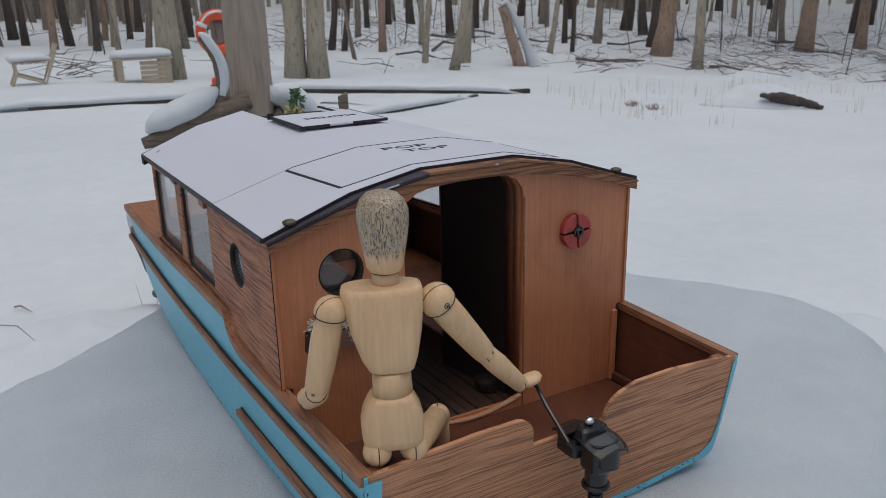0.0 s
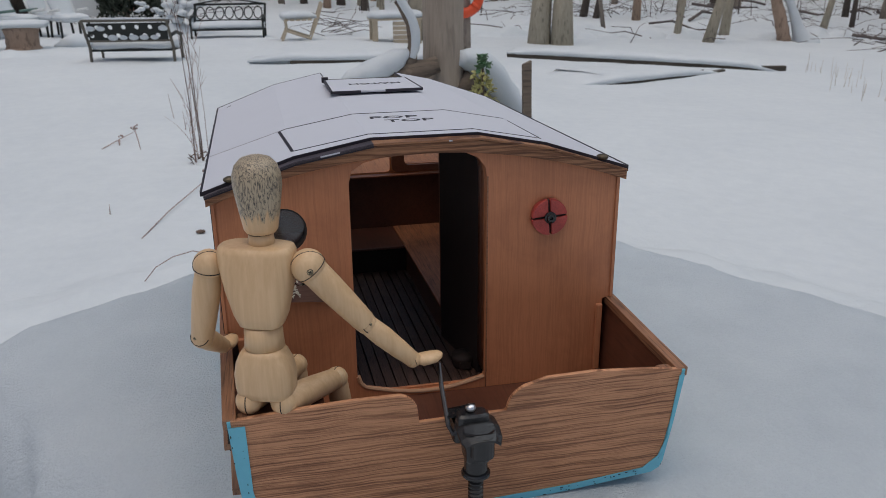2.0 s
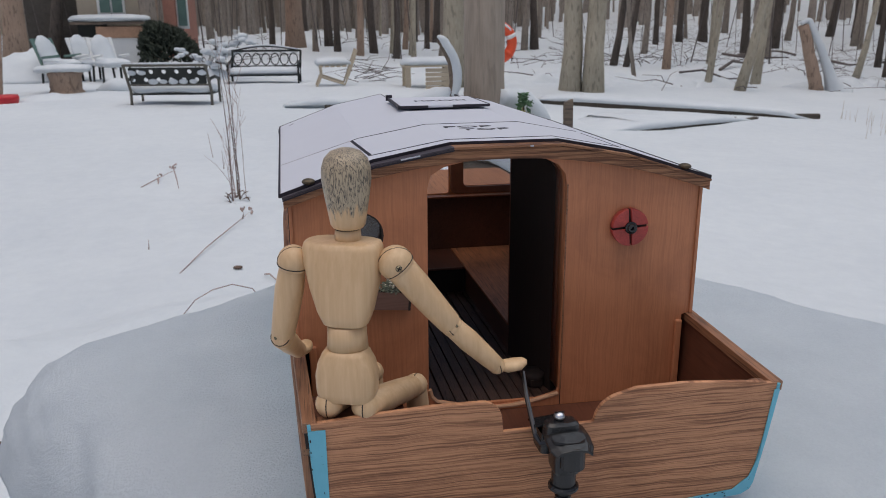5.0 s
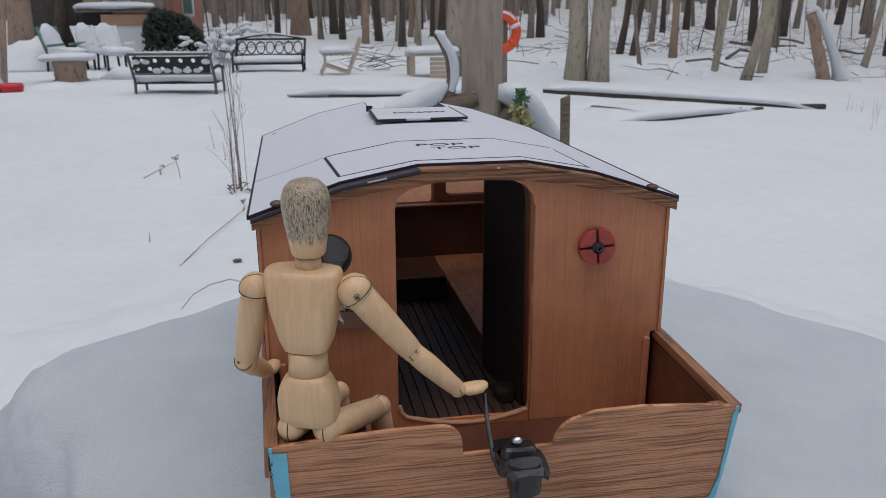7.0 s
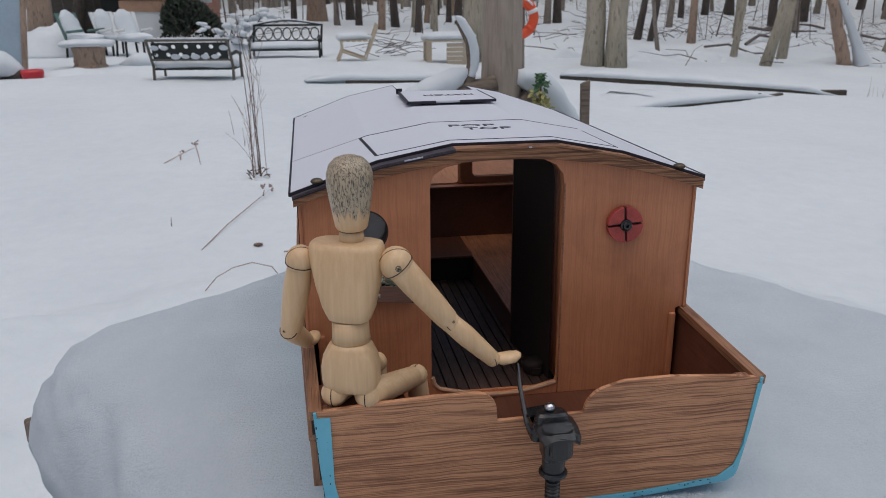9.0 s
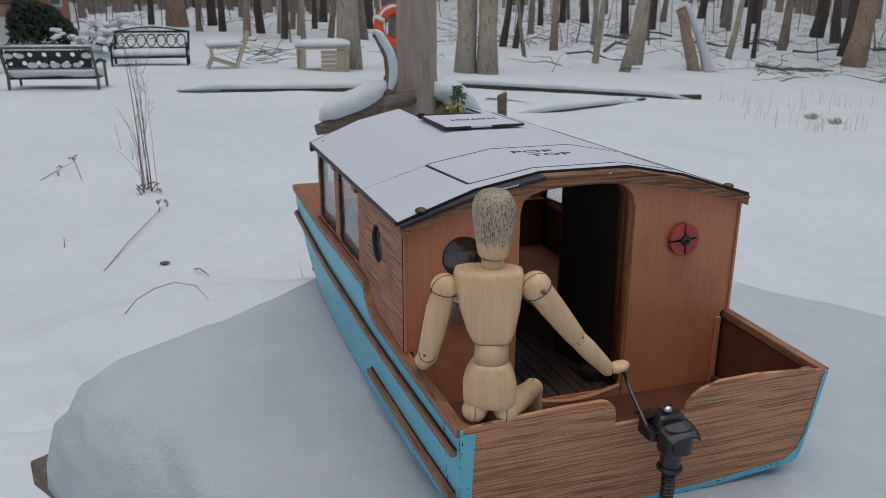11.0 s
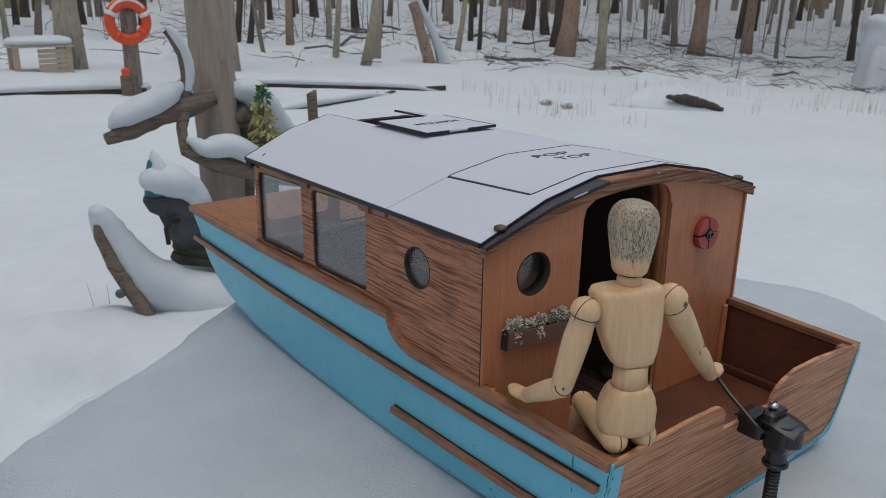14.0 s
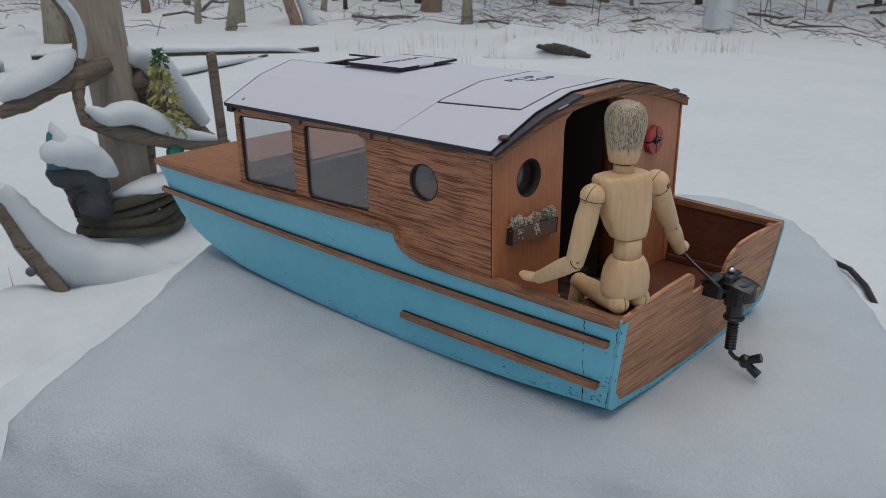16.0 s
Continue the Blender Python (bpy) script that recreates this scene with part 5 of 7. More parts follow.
snowcap("branch_snow", [(0.50, 2.18, -0.03), (0.58, 2.22, -0.06), (0.68, 2.26, -0.17), (0.78, 2.27, -0.30)], [0.03, 0.062, 0.055, 0.03], "deep snow lying on a sloping driftwood limb", 0.8)

# yellow-green plastic spray and a green bottle on the post
spray = thing("plastic_plant", (0.59, 2.10, -0.36), "yellow-green artificial plant spray hung by the post", "plant")
M_spray = plain("yellow_green_leaf", (0.36, 0.34, 0.13), 0.5, 0, 0.5, 60, 0.2, 0.001)
M_sprig = plain("dark_green_leaf", (0.06, 0.14, 0.06), 0.5, 0, 0.5, 60, 0.2, 0.001)
rng = random.Random(11)
for k in range(280):
    u = rng.random() ** 1.25
    zc = -0.285 + 0.27 * u
    rr = 0.060 * (1 - u) ** 0.55 + 0.008
    a = rng.uniform(0, 2 * math.pi)
    p = Vector((0.558 + rr * math.cos(a) * rng.uniform(0.3, 1), 2.10 + rr * math.sin(a), zc))
    bm = bmesh.new()
    q = Euler((rng.uniform(-1, 1), rng.uniform(-1, 1), a)).to_matrix().to_4x4()
    s = rng.uniform(0.011, 0.019)
    rings(bm, [[(-s, 0, 0), (0, -s * 0.45, 0.001), (s * 0.8, 0, 0.002), (0, s * 0.45, 0.001)], [(-s * 0.9, 0, 0.002), (0, -s * 0.4, 0.004), (s * 0.75, 0, 0.004), (0, s * 0.4, 0.004)]])
    bmesh.ops.transform(bm, matrix=Matrix.Translation(p) @ q, verts=bm.verts[:])
    part("leaf", bm, M_sprig if u > 0.8 else M_spray, spray)
part("stem", tube(bmesh.new(), [(0.558, 2.10, -0.31), (0.558, 2.10, -0.015)], [0.006, 0.003], 6), M_twig, spray)
m, t, b = nodes_of("green_glass")
b.inputs["Base Color"].default_value = (0.03, 0.25, 0.14, 1)
b.inputs["Roughness"].default_value = 0.12
b.inputs["Transmission Weight"].default_value = 0.5
tagged(part("glass_bottle", lathe(bmesh.new(), [(0.0001, -0.45), (0.026, -0.45), (0.028, -0.44), (0.028, -0.375), (0.012, -0.352), (0.011, -0.335), (0.0001, -0.335)], Matrix.Translation((0.562, 2.085, 0.045)), 18), m, smooth=True), "green glass bottle hanging by the post", "bottle")

# bird decoy under snow, on the rope coil
bm = bmesh.new()
tube(bm, [(0.152, 2.06, -0.312), (0.175, 2.06, -0.322), (0.215, 2.065, -0.335), (0.26, 2.07, -0.358), (0.30, 2.08, -0.388), (0.328, 2.09, -0.41)], [0.012, 0.036, 0.046, 0.046, 0.036, 0.012], 16)
tube(bm, [(0.235, 2.07, -0.36), (0.262, 2.08, -0.42), (0.312, 2.10, -0.47)], [0.046, 0.050, 0.042], 14)
n_body = len(bm.faces)
tube(bm, [(0.184, 2.055, -0.305), (0.185, 2.055, -0.245), (0.187, 2.055, -0.205), (0.188, 2.055, -0.190)], [0.032, 0.025, 0.018, 0.004], 14)
bm.faces.ensure_lookup_table()
for f in bm.faces[n_body:]:
    f.material_index = 1
decoy = part("bird_statue", bm, plain("slate_painted_decoy", (0.045, 0.05, 0.056), 0.6, 0, 0.7, 40, 0.3, 0.003), smooth=True)
decoy.data.materials.append(plain("teal_painted_head", (0.035, 0.15, 0.19), 0.45, 0, 0.3, 60, 0.2, 0.001))
tagged(decoy, "slate grey bird decoy with teal head under snow", "statue")
snowcap("decoy_snow", [(0.146, 2.05, -0.275), (0.168, 2.05, -0.264), (0.215, 2.05, -0.262), (0.26, 2.055, -0.282), (0.310, 2.06, -0.328), (0.350, 2.07, -0.362)], [0.016, 0.048, 0.062, 0.060, 0.046, 0.014], "rounded snow lying on the decoy's back", 0.78)
snowcap("decoy_snow", [(0.200, 2.040, -0.235), (0.194, 2.046, -0.212), (0.188, 2.053, -0.190), (0.186, 2.054, -0.172)], [0.026, 0.020, 0.013, 0.003], "cap of snow on the decoy's head", 1.0)
tagged(part("rope_end", tube(bmesh.new(), [(0.235, 2.03, -0.385), (0.205, 2.01, -0.378), (0.190, 2.01, -0.40), (0.194, 2.01, -0.448)], 0.007, 8), M_char_shadow, smooth=True), "black cord end hanging from the decoy's stand", "cord")

# snow-laden plank leaning by the bank
tagged(part("leaning_plank", rough_tube([(0.130, 2.02, -0.70), (0.095, 2.05, -0.61), (0.048, 2.07, -0.50), (0.022, 2.08, -0.41), (0.016, 2.08, -0.375)], [0.020, 0.023, 0.022, 0.019, 0.010], 10, 0.1, 6.0), M_drift, smooth=True), "weathered plank leaning out of the snow", "plank")
snowcap("drift_snow", [(0.020, 2.09, -0.330), (0.038, 2.10, -0.365), (0.078, 2.10, -0.46), (0.145, 2.10, -0.57), (0.27, 2.08, -0.665), (0.45, 2.02, -0.745), (0.75, 1.95, -0.83)], [0.022, 0.044, 0.064, 0.092, 0.115, 0.12, 0.06], "snow drifted over a leaning plank", 0.75, 20)
tagged(part("mooring_cleat", lathe(bmesh.new(), [(0.0001, 0), (0.011, 0), (0.014, 0.004), (0.014, 0.012), (0.010, 0.016), (0.0001, 0.016)], Matrix.Translation((0.050, 2.055, -0.585)) @ Matrix.Rotation(radians(90), 4, "X"), 16), plain("dull_grey_metal", (0.10, 0.115, 0.13), 0.5, 0.5, 0.4, 60, 0.3, 0.001)), "small grey round fitting on the plank", "fitting")

# ---- pond edge: low boards with snow on top ----


def edge_board(a, c, high, name="edging_board"):
    a, c = Vector(a), Vector(c)
    d = (c - a)
    mtx = Matrix.Translation(a) @ Matrix.Rotation(math.atan2(d.y, d.x), 4, "Z")
    tagged(part(name, block((0.001, -0.03, -0.25), (d.length - 0.001, 0.03, high), mtx), M_edge, bevel=0.01), "dark weathered edging board along the pond, drawing a shadow line at the ledge", "board")


def edge_snow(pts, deep, label="long even cushion of snow on the boards"):
    """Snow lying on a run of boards: level on top, its front lip just over the boards, sinking into the ground behind."""
    P = [Vector(p) for p in pts]
    run = [0.0]
    for a, c in zip(P, P[1:]):
        run.append(run[-1] + (c - a).length)
    loops = []
    n = int(run[-1] / 0.06)
    for k in range(n + 1):
        s = run[-1] * k / n
        i = max(q for q in range(len(P) - 1) if run[q] <= s + 1e-6)
        c = P[i].lerp(P[i + 1], (s - run[i]) / (run[i + 1] - run[i]))
        d0 = (P[i + 1] - P[i]).normalized()
        back = Vector((-d0.y, d0.x, 0))
        end = smoothstep(0, 0.5, min(s, run[-1] - s))
        h = (0.055 + 0.016 * n3(s * 1.5, c.x) + 0.008 * n3(s * 5, c.y)) * (0.25 + 0.75 * end)
        lip = 0.045 + 0.012 * n3(s * 2.5, 4.0) + 0.006 * n3(s * 9, 2.0)
        prof = ((0.02, -0.012), (-lip * 0.8, -0.012 + 0.004 * n3(s * 7, 1)), (-lip, h * 0.35), (-lip * 0.6, h * 0.8), (0.02, h), (deep * 0.35, h * 1.08), (deep * 0.7, h * 0.7), (deep, -0.16), (deep, -0.30), (0.04, -0.30))
        loops.append([c + back * v + Vector((0, 0, z)) for v, z in prof])
    tagged(part("edging_snow", rings(bmesh.new(), loops), M_snow, smooth=True), label, "snow", kind="stuff")


edge_board((0.1, 8.74, -0.80), (2.08, 8.30, -0.80), 0.055)
edge_snow([(-0.35, 8.86, -0.765), (0.1, 8.74, -0.745), (1.2, 8.495, -0.745), (2.12, 8.29, -0.745)], 0.55)
CURB = [(2.75, 9.30, -0.87), (3.4, 8.97, -0.888), (4.1, 8.60, -0.915), (4.8, 8.28, -0.945), (5.3, 8.12, -0.985), (5.75, 8.04, -1.07)]
for a, c in zip(CURB, CURB[1:]):
    edge_board(a, c, 0.055)
edge_snow([(x, y, z + 0.055) for x, y, z in CURB], 0.75)
LEDGE = [(2.70, 6.93, -0.935), (3.10, 6.98, -0.918), (3.50, 7.12, -0.918), (3.95, 7.36, -0.932), (4.50, 7.69, -0.972), (4.9, 7.94, -1.03)]
# Along the ledge the dark boards draw the shadow line under the snow.
for a, c in zip(LEDGE, LEDGE[1:]):
    edge_board(a, c, 0.045)
edge_snow([(x, y, z + 0.045) for x, y, z in LEDGE], 1.2, "thin ledge of snow over the pond's edge")

# ring buoy on its stake
RC = Vector((1.945, 8.25, -0.093))
buoy = thing("ring_buoy", RC - Vector((0, 0, 0.23)), "orange ring buoy dusted with snow hanging on a stake", "ring buoy")
bm = bmesh.new()
loops = []
for i in range(40):
    a = 2 * math.pi * i / 40
    e = Vector((math.cos(a), 0, math.sin(a)))
    loops.append([RC + e * (0.178 + 0.054 * math.cos(2 * math.pi * k / 12)) + Vector((0, 0.042 * math.sin(2 * math.pi * k / 12), 0)) for k in range(12)])
part("ring", rings(bm, loops, closed=True), M_orange, buoy, smooth=True)
for q in (0.4, 2.7, 4.0, 5.6):
    e = Vector((math.cos(q), 0, math.sin(q)))
    part("band", tube(bmesh.new(), [RC + e * 0.178 + Vector((-math.sin(q), 0, math.cos(q))) * s for s in (-0.02, 0.02)], 0.0575, 12), M_white_resin if q < 3 else M_orange, buoy, smooth=True)
pts = [RC + Vector((0.196 * math.cos(a), -0.01, 0.205 * math.sin(a))) for a in [radians(30 + 130 * k / 12) for k in range(13)]]
snowcap("buoy_snow", pts, [0.008] + [0.034] * 11 + [0.008], "snow lying along the top of the ring buoy")
tagged(part("buoy_stake", rough_tube([(1.97, 8.34, -0.95), (1.97, 8.34, 0.06)], [0.085, 0.075], 12, 0.1, 2.0), M_bark, smooth=True), "rough bark-covered stake by the pond edge", "stake")
tagged(part("marker_light", lathe(bmesh.new(), [(0.0001, -0.62), (0.04, -0.62), (0.04, -0.56), (0.025, -0.545), (0.0001, -0.545)], Matrix.Translation((1.86, 8.22, 0)), 14), M_orange), "small red marker on the boards", "marker")
tagged(part("marker_post", block((1.81, 8.19, -0.85), (1.91, 8.25, -0.6205)), M_drift), "short dark board post", "post")

# ---- garden furniture in the snow ----


def bench(x, y, turn, wide, name_label, ornate):
    z0 = ground_z(x, y) - 0.05
    bench_o = thing("garden_bench", (x, y, z0), name_label, "bench", "garden benches")
    mtx = Matrix.Translation((x, y, z0)) @ Matrix.Rotation(radians(turn), 4, "Z")
    w = wide / 2
    frame_m = M_rail if not ornate else M_iron
    for sx in (-1, 1):
        part("back_leg", tube(bmesh.new(), [mtx @ Vector((sx * w, 0, 0)), mtx @ Vector((sx * w, 0.02, 0.20)), mtx @ Vector((sx * w - 0.02, -0.09, 0.51))], 0.017, 8), frame_m, bench_o)
        part("front_leg", tube(bmesh.new(), [mtx @ Vector((sx * w, 0.40, 0)), mtx @ Vector((sx * w, 0.38, 0.20)), mtx @ Vector((sx * w, 0.38, 0.33))], 0.015, 8), frame_m, bench_o)
        part("armrest", tube(bmesh.new(), [mtx @ Vector((sx * w, -0.03, 0.34)), mtx @ Vector((sx * w, 0.2, 0.355)), mtx @ Vector((sx * w, 0.42, 0.315))], 0.020, 8), M_iron, bench_o)
    for k in range(5):
        part("seat_slat", block((-w, 0.03 + 0.07 * k, 0.160), (w, 0.085 + 0.07 * k, 0.180), mtx), M_iron, bench_o)
    part("top_rail", block((-w - 0.02, -0.105, 0.490), (w - 0.02, -0.070, 0.520), mtx), frame_m, bench_o, bevel=0.006)
    part("lower_rail", block((-w, -0.035, 0.270), (w, -0.010, 0.292), mtx), frame_m, bench_o)
    if ornate:
        for k in range(7):
            cx = -w * 0.82 + 1.64 * w * k / 6
            pts = [mtx @ Vector((cx + 0.062 * math.cos(a), -0.05 - 0.04 * math.sin(a), 0.385 + 0.085 * math.sin(a))) for a in [2 * math.pi * i / 12 for i in range(13)]]
            part("scroll", tube(bmesh.new(), pts, 0.009, 6), M_iron, bench_o)
        part("arch_rail", tube(bmesh.new(), [mtx @ Vector((-w + 2 * w * k / 10, -0.085, 0.505 + 0.07 * math.sin(math.pi * k / 10))) for k in range(11)], 0.016, 6), M_iron, bench_o)
    else:
        lean_back = mtx @ Matrix.Translation((0, -0.028, 0.293)) @ Matrix.Rotation(radians(16), 4, "X")
        part("back_panel", plate(rounded(-w + 0.03, 0.0, w - 0.03, 0.192, 0.01), [circle(-w * 0.86 + 1.72 * w * k / 11, 0.145 if k % 2 else 0.05, 0.026, 12) for k in range(12)], 0.012, lean_back @ XZ), M_iron, bench_o, "dark cast iron back panel")
        rb = random.Random(7)
        for k in range(8):
            c = lean_back @ Vector((-w * 0.86 + 1.72 * w * k / 7, -0.010, 0.030 + (0.105 if k in (0, 1, 7) else 0)))
            tagged(part("snow_clump", ball(bmesh.new(), c, rb.uniform(0.034, 0.050), 12, (1.3, 0.35, 0.75)), M_snow, smooth=True), "small clump of snow caught in the bench back", "snow", kind="stuff")
    snowcap("bench_snow", [mtx @ Vector((-w * 0.98, 0.19, 0.205)), mtx @ Vector((-w * 0.9, 0.19, 0.215)), mtx @ Vector((0, 0.19, 0.225)), mtx @ Vector((w * 0.9, 0.19, 0.215)), mtx @ Vector((w * 0.98, 0.19, 0.205))], [0.06, 0.17, 0.18, 0.17, 0.06], "snow lying on a bench seat", 0.36)
    snowcap("bench_snow", [mtx @ Vector((-w, -0.087, 0.522)), mtx @ Vector((0, -0.087, 0.525 + (0.065 if ornate else 0))), mtx @ Vector((w, -0.087, 0.522))], [0.012, 0.020, 0.012], "snow lying on a bench's top rail", 0.7)


M_rail = plain("grey_brown_painted_rail", (0.115, 0.105, 0.085), 0.6, 0, 0.3, 30, 0.3, 0.002)
bench(-1.64, 9.40, -8.8, 0.93, "dark iron garden bench with snow on its seat", False)
bench(-0.66, 12.35, 176, 1.02, "ornate iron garden bench deep in snow", True)

# folding chair
cx, cy = 0.30, 11.25
cz = ground_z(cx, cy) - 0.03
chair = thing("folding_chair", (cx, cy, cz), "pale wooden folding chair with snow on the seat", "chair")
for dy in (-0.18, 0.18):
    part("leg", tube(bmesh.new(), [(cx - 0.24, cy + dy, cz), (cx - 0.16, cy + dy, cz + 0.18), (cx - 0.17, cy + dy, cz + 0.30)], 0.018, 8), M_slat, chair)
    part("back_leg", tube(bmesh.new(), [(cx - 0.16, cy + dy, cz + 0.16), (cx + 0.16, cy + dy, cz + 0.05), (cx + 0.24, cy + dy, cz + 0.25), (cx + 0.34, cy + dy, cz + 0.52)], 0.018, 8), M_slat, chair)
for k in range(5):
    part("seat_slat", block((cx - 0.19 + 0.08 * k, cy - 0.2, cz + 0.29), (cx - 0.13 + 0.08 * k, cy + 0.2, cz + 0.31)), M_slat, chair)
snowcap("chair_snow", [(cx - 0.24, cy, cz + 0.33), (cx - 0.18, cy, cz + 0.345), (cx + 0.1, cy, cz + 0.35), (cx + 0.26, cy, cz + 0.33)], [0.05, 0.18, 0.18, 0.05], "snow lying on a chair seat", 0.35)

# slatted planter bench
bx, by = 1.62, 11.0
bz = ground_z(bx, by) - 0.03
crate = thing("slatted_side_table", (bx, by, bz), "pale slatted wooden side table under snow", "side table")
for sx in (-0.30, 0.30):
    part("leg", block((bx + sx - 0.035, by - 0.2, bz), (bx + sx + 0.035, by - 0.13, bz + 0.33)), M_slat, crate)
    part("leg", block((bx + sx - 0.035, by + 0.13, bz), (bx + sx + 0.035, by + 0.2, bz + 0.33)), M_slat, crate)
for k in range(5):
    part("side_slat", block((bx - 0.06, by - 0.215, bz + 0.02 + 0.06 * k), (bx + 0.262, by - 0.2, bz + 0.072 + 0.06 * k)), M_slat, crate)
part("top", block((bx - 0.36, by - 0.24, bz + 0.331), (bx + 0.36, by + 0.24, bz + 0.355)), M_slat, crate)
snowcap("table_snow", [(bx - 0.38, by, bz + 0.37), (bx - 0.30, by, bz + 0.39), (bx, by, bz + 0.395), (bx + 0.30, by, bz + 0.39), (bx + 0.38, by, bz + 0.37)], [0.08, 0.24, 0.25, 0.24, 0.08], "snow lying on a side table", 0.26)

# stump table, resin chairs, red object
sx0, sy0 = -3.25, 11.2
sz0 = ground_z(sx0, sy0) - 0.05
tagged(part("tree_stump", rough_tube([(sx0, sy0, sz0), (sx0, sy0, sz0 + 0.1), (sx0, sy0, sz0 + 0.33)], [0.27, 0.20, 0.22], 16, 0.15, 3.3), M_bark_red, smooth=True), "rough reddish stump used as a table", "stump")
snowcap("stump_snow", [(sx0 - 0.33, sy0, sz0 + 0.345), (sx0 - 0.27, sy0, sz0 + 0.36), (sx0 + 0.25, sy0, sz0 + 0.365), (sx0 + 0.33, sy0, sz0 + 0.35)], [0.10, 0.22, 0.22, 0.10], "flat cap of snow on a stump", 0.24)
snowcap("rock_snow", [(sx0 + 0.35, sy0 + 0.2, sz0 + 0.03), (sx0 + 0.6, sy0 + 0.2, sz0 + 0.10), (sx0 + 0.85, sy0 + 0.2, sz0 + 0.03)], [0.08, 0.2, 0.08], "snow heaped over stones", 0.6)


def lounge(x, y, turn, mat_, label):
    z0 = ground_z(x, y) - 0.04
    o = thing("garden_chair", (x, y, z0), label, "chair", "garden chairs")
    mtx = Matrix.Translation((x, y, z0)) @ Matrix.Rotation(radians(turn), 4, "Z") @ Matrix.Diagonal((0.80, 0.80, 0.76, 1))
    for sx in (-0.26, 0.26):
        for sy in (-0.22, 0.24):
            part("leg", tube(bmesh.new(), [mtx @ Vector((sx * 1.05, sy, 0)), mtx @ Vector((sx, sy * 0.9, 0.36))], 0.018, 8), M_iron, o)
        part("armrest", tube(bmesh.new(), [mtx @ Vector((sx, -0.24, 0.58)), mtx @ Vector((sx, 0.18, 0.54))], 0.02, 8), mat_, o)
    part("seat", block((-0.26, -0.24, 0.362), (0.26, 0.24, 0.392), mtx), mat_, o, bevel=0.01)
    for k in range(6):
        part("back_slat", block((-0.25 + 0.085 * k, 0.0, 0.0), (-0.18 + 0.085 * k, 0.025, 0.55), mtx @ Matrix.Translation((0, 0.235, 0.394)) @ Matrix.Rotation(radians(-22), 4, "X")), mat_, o)
    snowcap("chair_snow", [mtx @ Vector((-0.28, -0.04, 0.40)), mtx @ Vector((-0.2, -0.04, 0.415)), mtx @ Vector((0.2, -0.04, 0.415)), mtx @ Vector((0.28, -0.04, 0.40))], [0.08, 0.22, 0.22, 0.08], "snow lying on a chair seat", 0.28)
    snowcap("chair_snow", [mtx @ Vector((0, 0.20, 0.42)), mtx @ Vector((0, 0.30, 0.58)), mtx @ Vector((0, 0.40, 0.80)), mtx @ Vector((0, 0.46, 0.95))], [0.16, 0.17, 0.15, 0.05], "snow plastered on a chair's reclined back", 0.42)


M_teal = plain("faded_green_webbing", (0.10, 0.17, 0.15), 0.7, 0, 0.3, 20, 0.3, 0.002)
lounge(-3.72, 12.9, 58, M_teal, "green webbed garden chair heaped with snow")
lounge(-3.30, 13.1, 48, M_white_resin, "white garden chair heaped with snow")
lounge(-2.98, 12.8, 35, M_white_resin, "white garden chair heaped with snow")
rx, ry = -3.78, 9.85
rz = ground_z(rx, ry)
tagged(part("red_tub", lathe(bmesh.new(), [(0.0001, -0.05), (0.10, -0.05), (0.13, 0.06), (0.12, 0.10), (0.0001, 0.11)], Matrix.Translation((rx + 0.22, ry, rz)), 20), plain("red_plastic", (0.50, 0.02, 0.03), 0.4, 0, 0.1, 20, 0.1, 0.001), smooth=True), "red plastic tub half buried in snow", "tub")
snowcap("tub_snow", [(rx - 0.5, ry + 0.1, rz + 0.02), (rx - 0.2, ry + 0.1, rz + 0.16), (rx + 0.08, ry + 0.1, rz + 0.05)], [0.1, 0.24, 0.08], "snow heaped against a tub", 0.7)

tagged(part("fallen_log", rough_tube([(-4.75, 10.02, rz + 0.03), (-4.1, 9.95, rz + 0.05), (-3.68, 9.88, rz + 0.04)], [0.07, 0.065, 0.06], 12, 0.2, 4.4), M_bark_dark, smooth=True), "dark log lying in the snow beside a tub", "log")
board = thing("leaning_board", (-4.2, 10.6, ground_z(-4.2, 10.6)), "pale blue painted board standing in the snow", "board")
part("panel", rings(bmesh.new(), [[(-4.62 + 0.12 * u, 10.60, z), (-3.94 + 0.12 * u, 10.60, z), (-3.94 + 0.12 * u, 10.63, z), (-4.62 + 0.12 * u, 10.63, z)] for u, z in ((0, -0.9), (1.3, 0.35))]), plain("pale_blue_paint", (0.36, 0.45, 0.52), 0.6, 0, 0.12, 8, 0.2, 0.002), board)
part("batten", rings(bmesh.new(), [[(-3.935 + 0.12 * u, 10.57, z), (-3.885 + 0.12 * u, 10.57, z), (-3.885 + 0.12 * u, 10.65, z), (-3.935 + 0.12 * u, 10.65, z)] for u, z in ((0, -0.9), (1.3, 0.35))]), M_bark_red, board, "brown edge batten")
snow_lump(-4.35, 13.4, 0.85, 0.6, 0.42, "snow banked round a trunk", 0.2, 2.0)
snow_lump(-3.2, 10.2, 0.5, 0.35, 0.07, "low trodden hump of snow", 0.5, 6.0)

